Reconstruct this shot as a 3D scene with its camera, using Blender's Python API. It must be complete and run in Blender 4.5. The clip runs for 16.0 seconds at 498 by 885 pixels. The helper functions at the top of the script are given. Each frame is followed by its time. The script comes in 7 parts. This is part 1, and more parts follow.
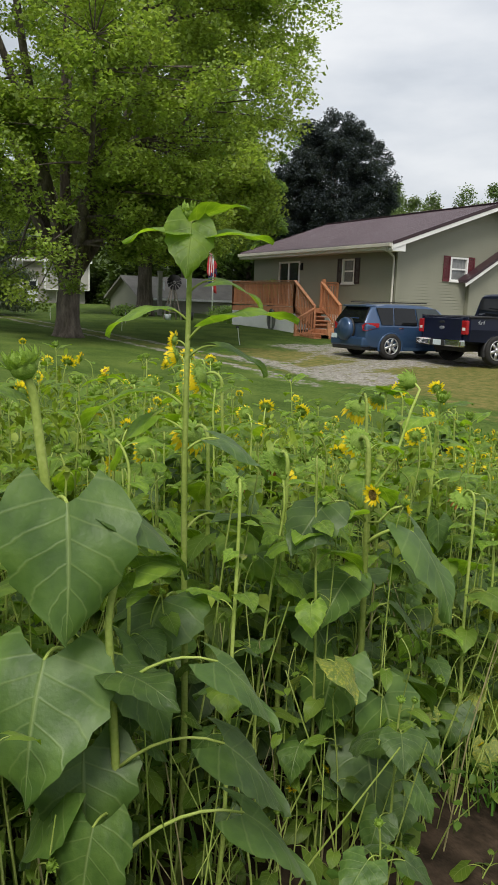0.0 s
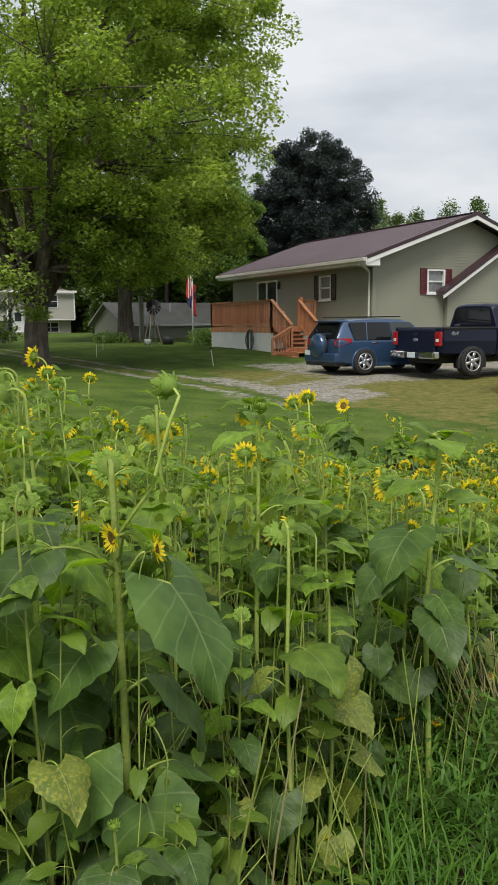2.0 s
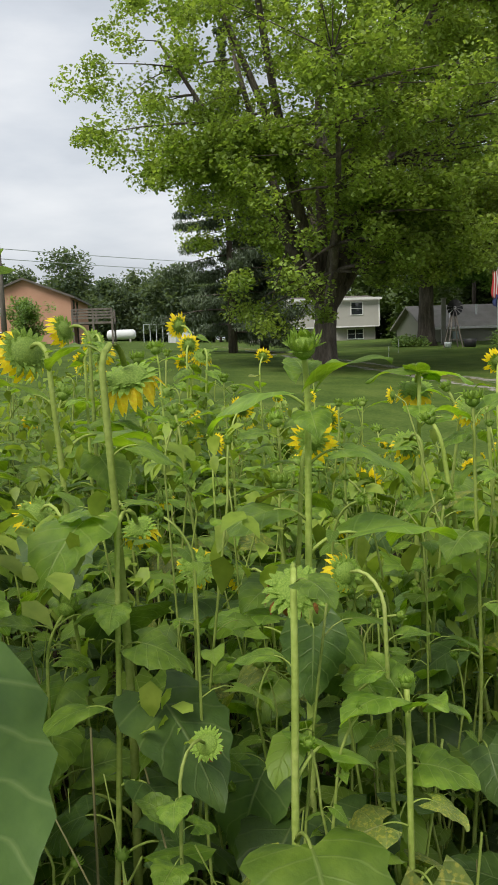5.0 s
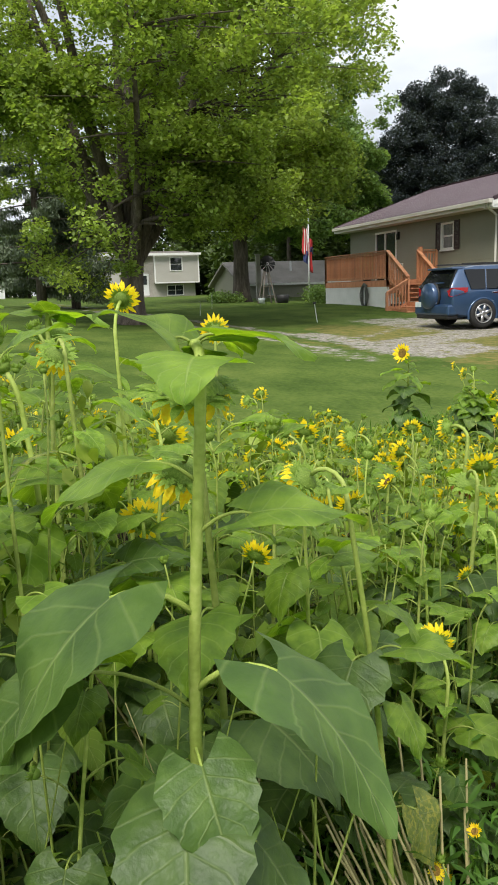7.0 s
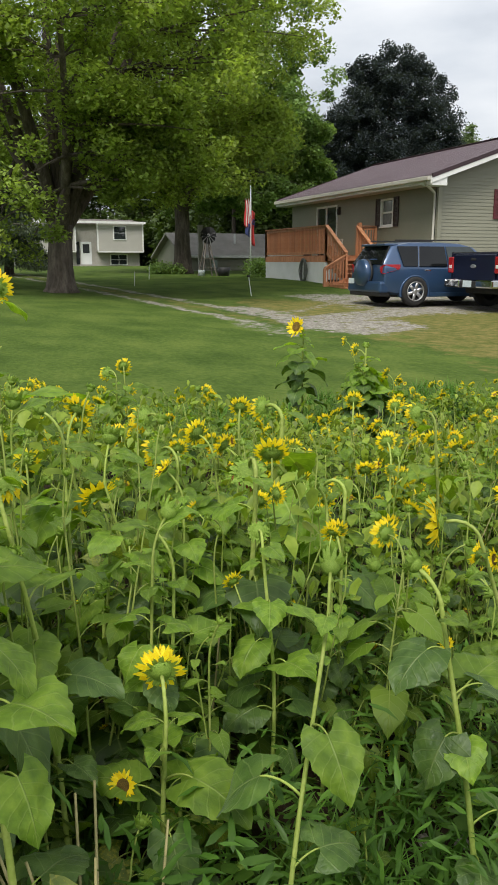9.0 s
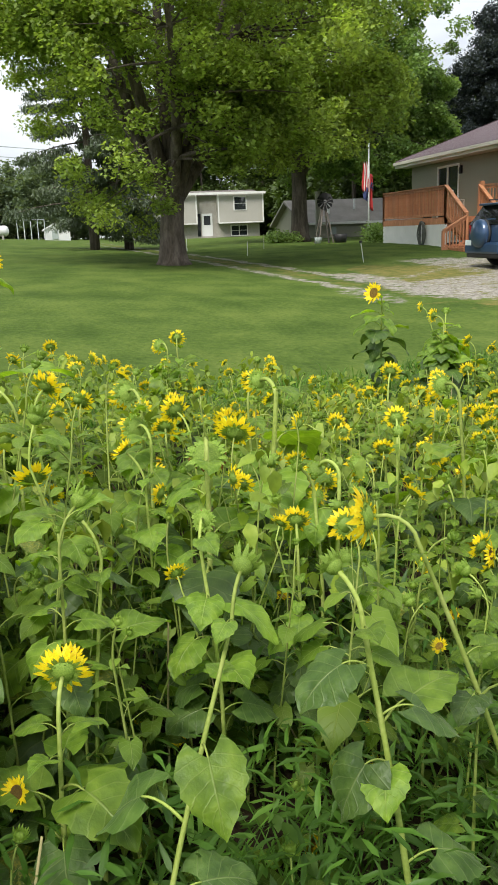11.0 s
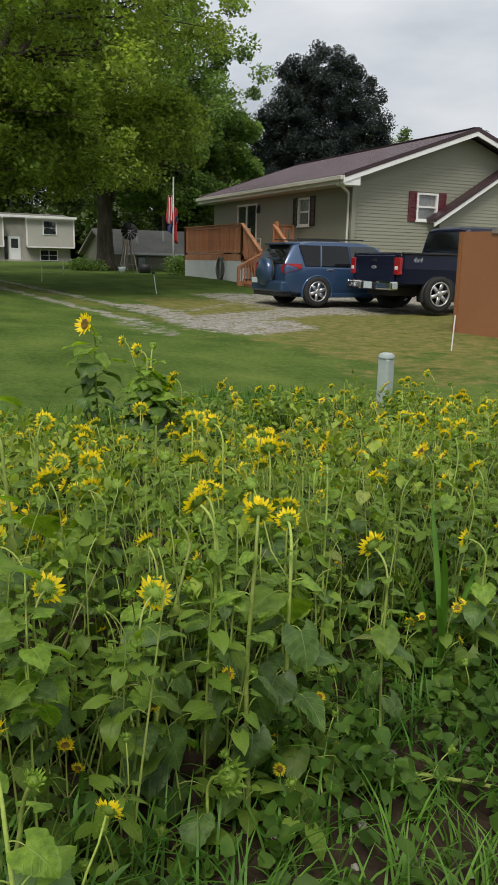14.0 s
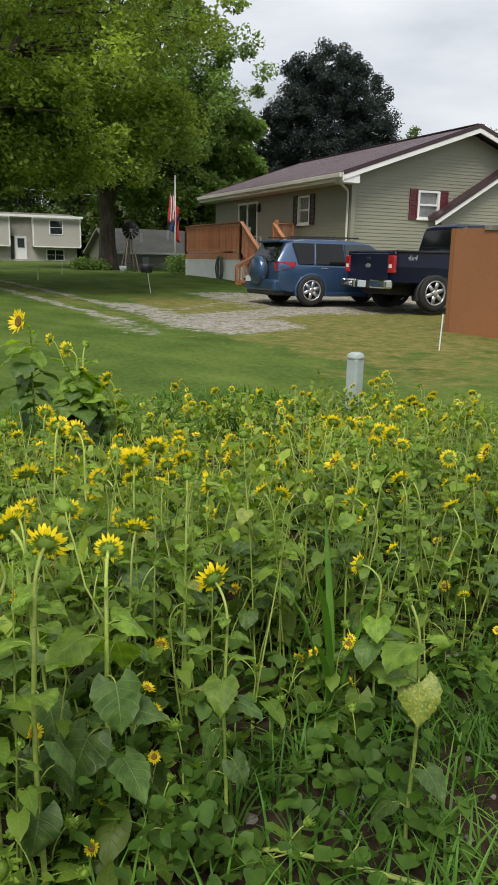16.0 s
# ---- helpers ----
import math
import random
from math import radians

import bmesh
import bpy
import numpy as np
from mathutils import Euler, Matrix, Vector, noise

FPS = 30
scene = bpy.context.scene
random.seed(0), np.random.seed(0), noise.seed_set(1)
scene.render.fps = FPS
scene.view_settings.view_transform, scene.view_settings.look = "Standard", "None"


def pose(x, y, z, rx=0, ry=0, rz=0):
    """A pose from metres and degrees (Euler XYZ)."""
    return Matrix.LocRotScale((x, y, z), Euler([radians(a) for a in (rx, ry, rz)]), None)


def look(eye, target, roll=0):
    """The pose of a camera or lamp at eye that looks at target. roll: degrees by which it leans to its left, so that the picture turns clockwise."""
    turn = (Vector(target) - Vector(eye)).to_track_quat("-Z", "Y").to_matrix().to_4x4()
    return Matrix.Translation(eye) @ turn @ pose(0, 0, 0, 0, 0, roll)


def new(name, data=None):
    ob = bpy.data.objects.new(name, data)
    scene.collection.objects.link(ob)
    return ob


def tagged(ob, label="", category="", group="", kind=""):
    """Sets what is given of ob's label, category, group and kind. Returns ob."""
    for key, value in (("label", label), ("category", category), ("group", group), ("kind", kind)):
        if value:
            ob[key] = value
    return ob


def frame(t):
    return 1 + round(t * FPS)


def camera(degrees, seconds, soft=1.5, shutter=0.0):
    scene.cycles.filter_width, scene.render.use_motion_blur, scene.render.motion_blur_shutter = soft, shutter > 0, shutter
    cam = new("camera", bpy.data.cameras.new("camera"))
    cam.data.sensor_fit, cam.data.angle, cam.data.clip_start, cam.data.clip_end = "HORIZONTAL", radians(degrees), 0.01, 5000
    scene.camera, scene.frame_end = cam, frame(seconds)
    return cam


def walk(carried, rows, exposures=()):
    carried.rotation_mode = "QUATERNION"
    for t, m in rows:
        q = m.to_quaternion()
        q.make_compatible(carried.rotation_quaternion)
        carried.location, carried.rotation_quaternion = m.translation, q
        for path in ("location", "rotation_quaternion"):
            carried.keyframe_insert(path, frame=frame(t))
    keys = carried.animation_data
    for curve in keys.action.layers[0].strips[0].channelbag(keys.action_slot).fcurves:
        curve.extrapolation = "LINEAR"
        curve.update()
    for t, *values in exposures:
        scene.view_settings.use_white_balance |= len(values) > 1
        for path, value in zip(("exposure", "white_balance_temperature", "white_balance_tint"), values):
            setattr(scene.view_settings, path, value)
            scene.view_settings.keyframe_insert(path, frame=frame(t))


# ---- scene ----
cam = camera(35.0, 16.0, soft=1.65)
PATH = [
    (0, (0.202, 0.657, 1.646), (1.123, 2.397, 1.292), 1.9),
    (0.5, (0.354, 0.683, 1.632), (1.219, 2.454, 1.288), 0.1),
    (1, (0.613, 0.688, 1.625), (1.418, 2.491, 1.304), -0.5),
    (1.5, (0.866, 0.694, 1.593), (1.719, 2.474, 1.275), -1.0),
    (2, (1.08, 0.834, 1.561), (2.006, 2.581, 1.263), -0.5),
    (2.5, (1.253, 0.965, 1.537), (2.084, 2.761, 1.241), -2.1),
    (3, (1.481, 1.1, 1.507), (2.065, 2.993, 1.228), -3.1),
    (3.2, (1.574, 1.139, 1.497), (2.037, 3.065, 1.219), -3.3),
    (5.3, (2.147, 1.699, 1.314), (2.312, 3.675, 1.053), -1.9),
    (5.5, (2.243, 1.706, 1.317), (2.389, 3.684, 1.055), -1.8),
    (6, (2.389, 1.733, 1.301), (2.616, 3.698, 1.006), -1.8),
    (6.5, (2.503, 1.819, 1.272), (2.917, 3.747, 0.936), -1.4),
    (6.8, (2.584, 1.874, 1.26), (3.119, 3.764, 0.886), -1.8),
    (7, (2.635, 1.892, 1.246), (3.241, 3.759, 0.865), -1.8),
    (7.5, (2.829, 1.922, 1.227), (3.481, 3.771, 0.834), -1.8),
    (8, (3.023, 1.939, 1.22), (3.704, 3.775, 0.81), -1.1),
    (8.5, (3.132, 1.999, 1.198), (3.885, 3.803, 0.778), -0.3),
    (8.7, (3.171, 2.047, 1.19), (3.922, 3.85, 0.761), -0.1),
    (10.8, (3.616, 2.096, 1.161), (4.013, 3.987, 0.647), -2.8),
    (11, (3.666, 2.11, 1.156), (4.084, 3.997, 0.642), -2.2),
    (11.5, (3.822, 2.148, 1.149), (4.356, 4.004, 0.629), -1.1),
    (12, (3.995, 2.138, 1.14), (4.535, 3.995, 0.628), -1.6),
    (12.5, (4.188, 2.103, 1.154), (4.708, 3.972, 0.667), -1.2),
    (13, (4.304, 2.091, 1.156), (4.937, 3.931, 0.692), -0.5),
    (13.5, (4.434, 2.147, 1.138), (5.254, 3.915, 0.688), 1.8),
    (14, (4.537, 2.182, 1.133), (5.388, 3.937, 0.688), 1.2),
    (14.5, (4.66, 2.216, 1.112), (5.452, 3.998, 0.668), 0.2),
    (15, (4.858, 2.203, 1.119), (5.597, 4.008, 0.676), -0.1),
    (15.5, (4.976, 2.22, 1.11), (5.711, 4.024, 0.659), -0.6),
    (16, (5.102, 2.299, 1.098), (5.927, 4.065, 0.653), 1.2),
]
EXPOSURES = [(0.0, 0.05), (1.5, 0.0), (3.0, 0.0), (5.5, 0.12), (6.3, 0.35), (7.0, 0.45), (7.5, 0.25), (8.0, 0.12), (8.7, 0.15), (10.8, 0.55), (12.5, 0.5), (13.2, 0.28), (14.0, -0.12), (14.8, -0.03), (16.0, 0.1)]
walk(cam, [(t, look(eye, target, roll)) for t, eye, target, roll in PATH], EXPOSURES)

# ---- light: a bright, even overcast ----
world = bpy.data.worlds.new("overcast_sky")
world.use_nodes = True
scene.world = world
wn, wl = world.node_tree.nodes, world.node_tree.links
wn.clear()
w_out = wn.new("ShaderNodeOutputWorld")
w_bg = wn.new("ShaderNodeBackground")
w_sky = wn.new("ShaderNodeTexSky")
w_sky.sky_type = "NISHITA"
w_sky.sun_disc = False
w_sky.sun_elevation, w_sky.sun_rotation = radians(57), radians(144)
w_sky.air_density, w_sky.dust_density = 1.5, 3.0
w_dim = wn.new("ShaderNodeMix")
w_dim.data_type, w_dim.blend_type = "RGBA", "MULTIPLY"
w_dim.inputs[0].default_value = 1.0
w_dim.inputs[7].default_value = (0.09, 0.09, 0.09, 1)
w_co = wn.new("ShaderNodeTexCoord")
w_map = wn.new("ShaderNodeMapping")
w_map.inputs["Scale"].default_value = (1.0, 1.0, 3.2)
w_noise = wn.new("ShaderNodeTexNoise")
w_noise.inputs["Scale"].default_value = 2.9
w_noise.inputs["Detail"].default_value = 6
w_noise.inputs["Roughness"].default_value = 0.5
w_ramp = wn.new("ShaderNodeValToRGB")
w_ramp.color_ramp.elements[0].position, w_ramp.color_ramp.elements[0].color = 0.32, (0.52, 0.56, 0.62, 1)
w_ramp.color_ramp.elements[1].position, w_ramp.color_ramp.elements[1].color = 0.66, (0.91, 0.93, 0.96, 1)
w_mid = w_ramp.color_ramp.elements.new(0.47)
w_mid.color = (0.70, 0.74, 0.80, 1)
w_mix = wn.new("ShaderNodeMix")
w_mix.data_type = "RGBA"
w_mix.inputs[0].default_value = 0.88
wl.new(w_co.outputs["Generated"], w_map.inputs[0])
wl.new(w_map.outputs[0], w_noise.inputs["Vector"])
wl.new(w_noise.outputs[0], w_ramp.inputs[0])
wl.new(w_sky.outputs[0], w_dim.inputs[6])
wl.new(w_dim.outputs[2], w_mix.inputs[6])
wl.new(w_ramp.outputs[0], w_mix.inputs[7])
wl.new(w_mix.outputs[2], w_bg.inputs[0])
w_bg.inputs[1].default_value = 1.0
wl.new(w_bg.outputs[0], w_out.inputs[0])

sun = new("sun", bpy.data.lights.new("sun", "SUN"))
sun.data.energy, sun.data.angle, sun.data.color = 3.2, radians(24), (1.0, 0.96, 0.88)
sun.matrix_world = look((-9, -10, 40), (8, 12, 0))

# ---- materials ----
def material(name, colours, scale=4.0, rough=0.7, bump=0.3, fine=40.0, metal=0.0, translucent=0.0, island=0.0,
             per_object=0.0, stretch=(1, 1, 1), detail=5.0, coat=0.0, spec=0.5, bump_distance=0.02):
    """Colours mixed by a broad and a fine noise in object space; island/per_object: how much pieces differ in lightness."""
    m = bpy.data.materials.new(name)
    m.use_nodes = True
    n, l = m.node_tree.nodes, m.node_tree.links
    bsdf = n["Principled BSDF"]
    co = n.new("ShaderNodeTexCoord")
    mp = n.new("ShaderNodeMapping")
    mp.inputs["Scale"].default_value = stretch
    l.new(co.outputs["Object"], mp.inputs[0])
    big = n.new("ShaderNodeTexNoise")
    big.inputs["Scale"].default_value, big.inputs["Detail"].default_value = scale, detail
    small = n.new("ShaderNodeTexNoise")
    small.inputs["Scale"].default_value, small.inputs["Detail"].default_value = fine, 3
    for node in (big, small):
        l.new(mp.outputs[0], node.inputs["Vector"])
    mix = n.new("ShaderNodeMath")
    mix.operation = "MULTIPLY_ADD"
    l.new(small.outputs[0], mix.inputs[0])
    mix.inputs[1].default_value = 0.35
    add = n.new("ShaderNodeMath")
    add.operation = "MULTIPLY"
    add.inputs[1].default_value = 0.65
    l.new(big.outputs[0], add.inputs[0])
    l.new(add.outputs[0], mix.inputs[2])
    ramp = n.new("ShaderNodeValToRGB")
    els = ramp.color_ramp.elements
    span = np.linspace(0.34, 0.66, len(colours))
    els[0].position, els[1].position = span[0], span[-1]
    els[0].color, els[1].color = (*colours[0], 1), (*colours[-1], 1)
    for p, c in zip(span[1:-1], colours[1:-1]):
        els.new(p).color = (*c, 1)
    l.new(mix.outputs[0], ramp.inputs[0])
    colour = ramp.outputs[0]
    if island or per_object:
        hsv = n.new("ShaderNodeHueSaturation")
        rng = n.new("ShaderNodeMapRange")
        if island:
            g = n.new("ShaderNodeNewGeometry")
            l.new(g.outputs["Random Per Island"], rng.inputs[0])
        else:
            g = n.new("ShaderNodeObjectInfo")
            l.new(g.outputs["Random"], rng.inputs[0])
        amount = island or per_object
        rng.inputs[3].default_value, rng.inputs[4].default_value = 1 - amount, 1 + amount
        l.new(rng.outputs[0], hsv.inputs["Value"])
        l.new(colour, hsv.inputs["Color"])
        colour = hsv.outputs[0]
    l.new(colour, bsdf.inputs["Base Color"])
    bsdf.inputs["Roughness"].default_value, bsdf.inputs["Metallic"].default_value = rough, metal
    bsdf.inputs["Coat Weight"].default_value = coat
    bsdf.inputs["Coat Roughness"].default_value = 0.05
    bsdf.inputs["Specular IOR Level"].default_value = spec
    if bump:
        b = n.new("ShaderNodeBump")
        b.inputs["Strength"].default_value, b.inputs["Distance"].default_value = bump, bump_distance
        l.new(mix.outputs[0], b.inputs["Height"])
        l.new(b.outputs[0], bsdf.inputs["Normal"])
    if translucent:
        tr = n.new("ShaderNodeBsdfTranslucent")
        tint = n.new("ShaderNodeMix")
        tint.data_type, tint.blend_type = "RGBA", "MULTIPLY"
        tint.inputs[0].default_value = 1.0
        tint.inputs[7].default_value = (1.45, 1.5, 0.62, 1)
        l.new(colour, tint.inputs[6])
        l.new(tint.outputs[2], tr.inputs[0])
        sh = n.new("ShaderNodeMixShader")
        sh.inputs[0].default_value = translucent
        l.new(bsdf.outputs[0], sh.inputs[1])
        l.new(tr.outputs[0], sh.inputs[2])
        l.new(sh.outputs[0], n["Material Output"].inputs[0])
    return m


M = {
    "lawn": material("mown_lawn", [(0.04, 0.072, 0.013), (0.072, 0.113, 0.022), (0.115, 0.155, 0.034)], 0.9, 0.95, 1.0, 14.0, detail=14, bump_distance=0.08, stretch=(1.2, 0.8, 1), spec=0.08),
    "soil": material("garden_soil", [(0.03, 0.02, 0.014), (0.06, 0.042, 0.03), (0.1, 0.075, 0.055)], 3, 0.95, 0.9, 30),
    "gravel": material("pale_gravel", [(0.2, 0.185, 0.165), (0.34, 0.325, 0.3), (0.46, 0.445, 0.42)], 2.0, 0.95, 0.8, 25),
    "siding": material("tan_vinyl_siding", [(0.222, 0.22, 0.166), (0.252, 0.25, 0.19)], 0.6, 0.55, 0.04, 30),
    "trim": material("white_trim_paint", [(0.66, 0.66, 0.64), (0.78, 0.78, 0.76)], 1.5, 0.5, 0.05, 30),
    "gutter": material("cream_gutter_paint", [(0.46, 0.44, 0.38), (0.55, 0.53, 0.47)], 1.5, 0.45, 0.05, 30),
    "roof": material("burgundy_metal_roof", [(0.085, 0.06, 0.07), (0.12, 0.087, 0.1)], 0.8, 0.38, 0.05, 20, spec=0.6),
    "roof_edge": material("dark_burgundy_trim", [(0.03, 0.014, 0.018), (0.045, 0.02, 0.026)], 1.0, 0.4, 0.05, 20),
    "shutter_red": material("burgundy_shutter", [(0.085, 0.012, 0.018), (0.12, 0.02, 0.026)], 3, 0.5, 0.1, 40),
    "shutter_dark": material("dark_brown_shutter", [(0.028, 0.014, 0.012), (0.045, 0.022, 0.018)], 3, 0.5, 0.1, 40),
    "cedar": material("stained_cedar_boards", [(0.34, 0.135, 0.062), (0.47, 0.205, 0.1), (0.58, 0.275, 0.14)], 1.5, 0.65, 0.25, 18, per_object=0.18, stretch=(4, 4, 0.6)),
    "lattice": material("white_lattice_paint", [(0.74, 0.75, 0.72), (0.86, 0.86, 0.84)], 2, 0.6, 0.1, 30),
    # near-black paint for solid blocks that stand in for shade
    "shade_fill": material("painted_shade_black", [(0.012, 0.012, 0.011), (0.02, 0.019, 0.017)], 2, 0.9, 0.2, 20),
    "glass": material("window_glass", [(0.018, 0.021, 0.024), (0.03, 0.034, 0.037)], 0.6, 0.04, 0.0, 3, spec=0.9),
    "curtain": material("white_lace_curtain", [(0.42, 0.42, 0.40), (0.62, 0.62, 0.60)], 6, 0.9, 0.2, 60, stretch=(6, 6, 0.5)),
    "rav_paint": material("blue_car_paint", [(0.028, 0.062, 0.135), (0.034, 0.074, 0.155)], 1, 0.32, 0.0, 60, metal=0.3, coat=0.6),
    "navy_paint": material("navy_truck_paint", [(0.004, 0.006, 0.02), (0.006, 0.009, 0.027)], 1, 0.36, 0.0, 60, metal=0.0, coat=0.1, spec=0.3),
    "black_trim": material("black_plastic", [(0.012, 0.012, 0.013), (0.022, 0.022, 0.023)], 4, 0.6, 0.1, 60),
    "rubber": material("tyre_rubber", [(0.012, 0.012, 0.012), (0.026, 0.025, 0.024)], 6, 0.85, 0.3, 50),
    "alloy": material("silver_alloy", [(0.45, 0.45, 0.46), (0.58, 0.58, 0.6)], 3, 0.32, 0.0, 40, metal=0.85),
    "chrome": material("bumper_chrome", [(0.6, 0.6, 0.61), (0.72, 0.72, 0.73)], 3, 0.14, 0.0, 40, metal=1.0),
    "car_glass": material("tinted_car_glass", [(0.006, 0.007, 0.008), (0.011, 0.012, 0.013)], 1, 0.05, 0.0, 10, spec=0.4),
    "pale_glass": material("side_window_glass", [(0.03, 0.04, 0.042), (0.05, 0.06, 0.06)], 1, 0.05, 0.0, 10, spec=0.5),
    "tail_red": material("red_lamp_lens", [(0.26, 0.008, 0.012), (0.4, 0.016, 0.02)], 4, 0.15, 0.0, 30),
    "plate": material("white_plate", [(0.5, 0.58, 0.62), (0.62, 0.7, 0.72)], 8, 0.4, 0.0, 30),
    "brown_panel": material("brown_painted_panel", [(0.22, 0.09, 0.036), (0.26, 0.11, 0.044)], 0.7, 0.55, 0.06, 14),
    "grey_paint": material("grey_green_enclosure", [(0.3, 0.35, 0.34), (0.4, 0.45, 0.43)], 3, 0.5, 0.1, 40),
    "brick": material("salmon_brick", [(0.44, 0.235, 0.155), (0.54, 0.31, 0.21)], 0.8, 0.9, 0.2, 30),
    "pale_siding": material("pale_grey_siding", [(0.37, 0.355, 0.32), (0.45, 0.435, 0.4)], 0.5, 0.6, 0.05, 20),
    "pale_stone": material("pale_stone_veneer", [(0.30, 0.28, 0.25), (0.42, 0.4, 0.36)], 1.5, 0.9, 0.3, 12),
    "shingle": material("grey_brown_shingles", [(0.10, 0.088, 0.08), (0.17, 0.15, 0.135)], 1.2, 0.9, 0.3, 14),
    "shingle_pale": material("pale_grey_shingles", [(0.2, 0.185, 0.165), (0.29, 0.27, 0.245)], 1.2, 0.9, 0.3, 14),
    "old_wood": material("weathered_grey_wood", [(0.10, 0.085, 0.07), (0.2, 0.175, 0.15)], 2, 0.85, 0.3, 20, stretch=(4, 4, 0.5)),
    "bark": material("dark_furrowed_bark", [(0.045, 0.036, 0.028), (0.1, 0.08, 0.064), (0.17, 0.142, 0.115)], 3, 0.95, 1.0, 14, stretch=(2.5, 2.5, 0.5), bump_distance=0.06),
    "leaf_maple": material("fresh_tree_leaves", [(0.17, 0.238, 0.062), (0.245, 0.325, 0.08), (0.35, 0.43, 0.11)], 0.7, 0.6, 0.0, 1.5, translucent=0.48, island=0.4, spec=0.25),
    "leaf_dark": material("deep_green_tree_leaves", [(0.135, 0.212, 0.078), (0.19, 0.285, 0.1), (0.27, 0.37, 0.125)], 0.6, 0.6, 0.0, 1.5, translucent=0.42, island=0.4, spec=0.25),
    "leaf_purple": material("purple_black_tree_leaves", [(0.04, 0.052, 0.06), (0.056, 0.07, 0.08), (0.074, 0.09, 0.1)], 0.3, 0.7, 0.0, 2, translucent=0.2, island=0.3, spec=0.05),
    # far leaves paled and greyed to put distance haze into the colour
    "leaf_far": material("far_leaves_painted_haze", [(0.1, 0.14, 0.095), (0.125, 0.165, 0.11), (0.15, 0.19, 0.125)], 0.2, 0.8, 0.0, 1, translucent=0.42, island=0.2, spec=0.02),
    "leaf_pale": material("pale_far_leaves", [(0.1, 0.15, 0.065), (0.14, 0.195, 0.085), (0.19, 0.245, 0.105)], 0.2, 0.7, 0.0, 1, translucent=0.3, island=0.35),
    # darker leaf copy: the dimness under the crowns is put into its colour
    "leaf_shade": material("yard_leaves_darkened_for_shade", [(0.035, 0.06, 0.012), (0.055, 0.09, 0.018), (0.08, 0.12, 0.024)], 0.28, 0.6, 0.0, 1.5, translucent=0.3, island=0.35),
    "needles": material("blue_green_needles", [(0.07, 0.1, 0.062), (0.11, 0.145, 0.09), (0.15, 0.185, 0.115)], 0.4, 0.7, 0.0, 2, translucent=0.15, island=0.4),
    "stem": material("hairy_green_stem", [(0.21, 0.28, 0.05), (0.31, 0.39, 0.085), (0.43, 0.49, 0.15)], 5, 0.65, 0.3, 90, translucent=0.12, per_object=0.25, spec=0.25),
    "sepal": material("pale_green_sepals", [(0.13, 0.23, 0.022), (0.21, 0.33, 0.04), (0.33, 0.44, 0.08)], 14, 0.65, 0.3, 60, translucent=0.3, per_object=0.15),
    "petal": material("yellow_petals", [(0.84, 0.55, 0.005), (0.9, 0.7, 0.014), (0.93, 0.8, 0.05)], 9, 0.6, 0.2, 60, translucent=0.4, per_object=0.1),
    "disc": material("brown_flower_disc", [(0.1, 0.055, 0.01), (0.24, 0.14, 0.018), (0.42, 0.29, 0.03)], 40, 0.9, 1.0, 140),
    "spent": material("withered_brown_petals", [(0.16, 0.06, 0.012), (0.32, 0.14, 0.02)], 14, 0.85, 0.4, 60),
    "grass": material("long_green_grass", [(0.05, 0.13, 0.016), (0.09, 0.2, 0.026), (0.13, 0.25, 0.04)], 2, 0.5, 0.0, 12, translucent=0.35, island=0.3, spec=0.25),
    "weed": material("weed_leaves", [(0.034, 0.076, 0.01), (0.056, 0.112, 0.015), (0.086, 0.15, 0.022)], 3, 0.55, 0.2, 30, translucent=0.3, island=0.25, spec=0.2),
    "lance": material("lance_weed_leaves", [(0.042, 0.105, 0.014), (0.07, 0.155, 0.02), (0.11, 0.21, 0.032)], 3, 0.5, 0.2, 30, translucent=0.35, island=0.3, spec=0.3),
    "canopy": material("small_bright_leaves", [(0.14, 0.205, 0.024), (0.21, 0.29, 0.036), (0.3, 0.37, 0.06)], 5, 0.5, 0.2, 40, translucent=0.4, island=0.35, spec=0.35),
    "straw": material("dry_straw_stalks", [(0.22, 0.2, 0.08), (0.36, 0.32, 0.15)], 4, 0.8, 0.2, 40, island=0.2),
    "flag_red": material("red_flag_cloth", [(0.4, 0.03, 0.03), (0.5, 0.05, 0.05)], 3, 0.9, 0.2, 80),
    "flag_white": material("white_flag_cloth", [(0.62, 0.6, 0.58), (0.72, 0.7, 0.68)], 3, 0.9, 0.2, 80),
    "flag_blue": material("blue_flag_cloth", [(0.03, 0.04, 0.12), (0.04, 0.055, 0.16)], 3, 0.9, 0.2, 80),
    "hose": material("grey_green_hose", [(0.07, 0.075, 0.065), (0.13, 0.135, 0.12)], 5, 0.6, 0.1, 40),
    "far_white": material("far_white_paint", [(0.6, 0.62, 0.62), (0.72, 0.73, 0.72)], 1, 0.6, 0.05, 20),
    "stone": material("garden_stones", [(0.16, 0.14, 0.12), (0.34, 0.31, 0.28)], 5, 0.9, 0.6, 30, island=0.3),
}

# ---- helpers for building ----
def mesh_from(name, verts, faces, mats, smooth=False, slots=None):
    me = bpy.data.meshes.new(name)
    me.from_pydata([tuple(v) for v in verts], [], [tuple(f) for f in faces])
    for m in (mats if isinstance(mats, (list, tuple)) else [mats]):
        me.materials.append(m)
    if slots is not None:
        me.polygons.foreach_set("material_index", np.asarray(slots, dtype=np.int32))
    if smooth:
        me.polygons.foreach_set("use_smooth", np.ones(len(me.polygons), dtype=bool))
    me.update()
    return me


def empty(name, at=(0, 0, 0), turn=0.0):
    ob = new(name)
    ob.matrix_basis = pose(*at, 0, 0, turn)
    return ob


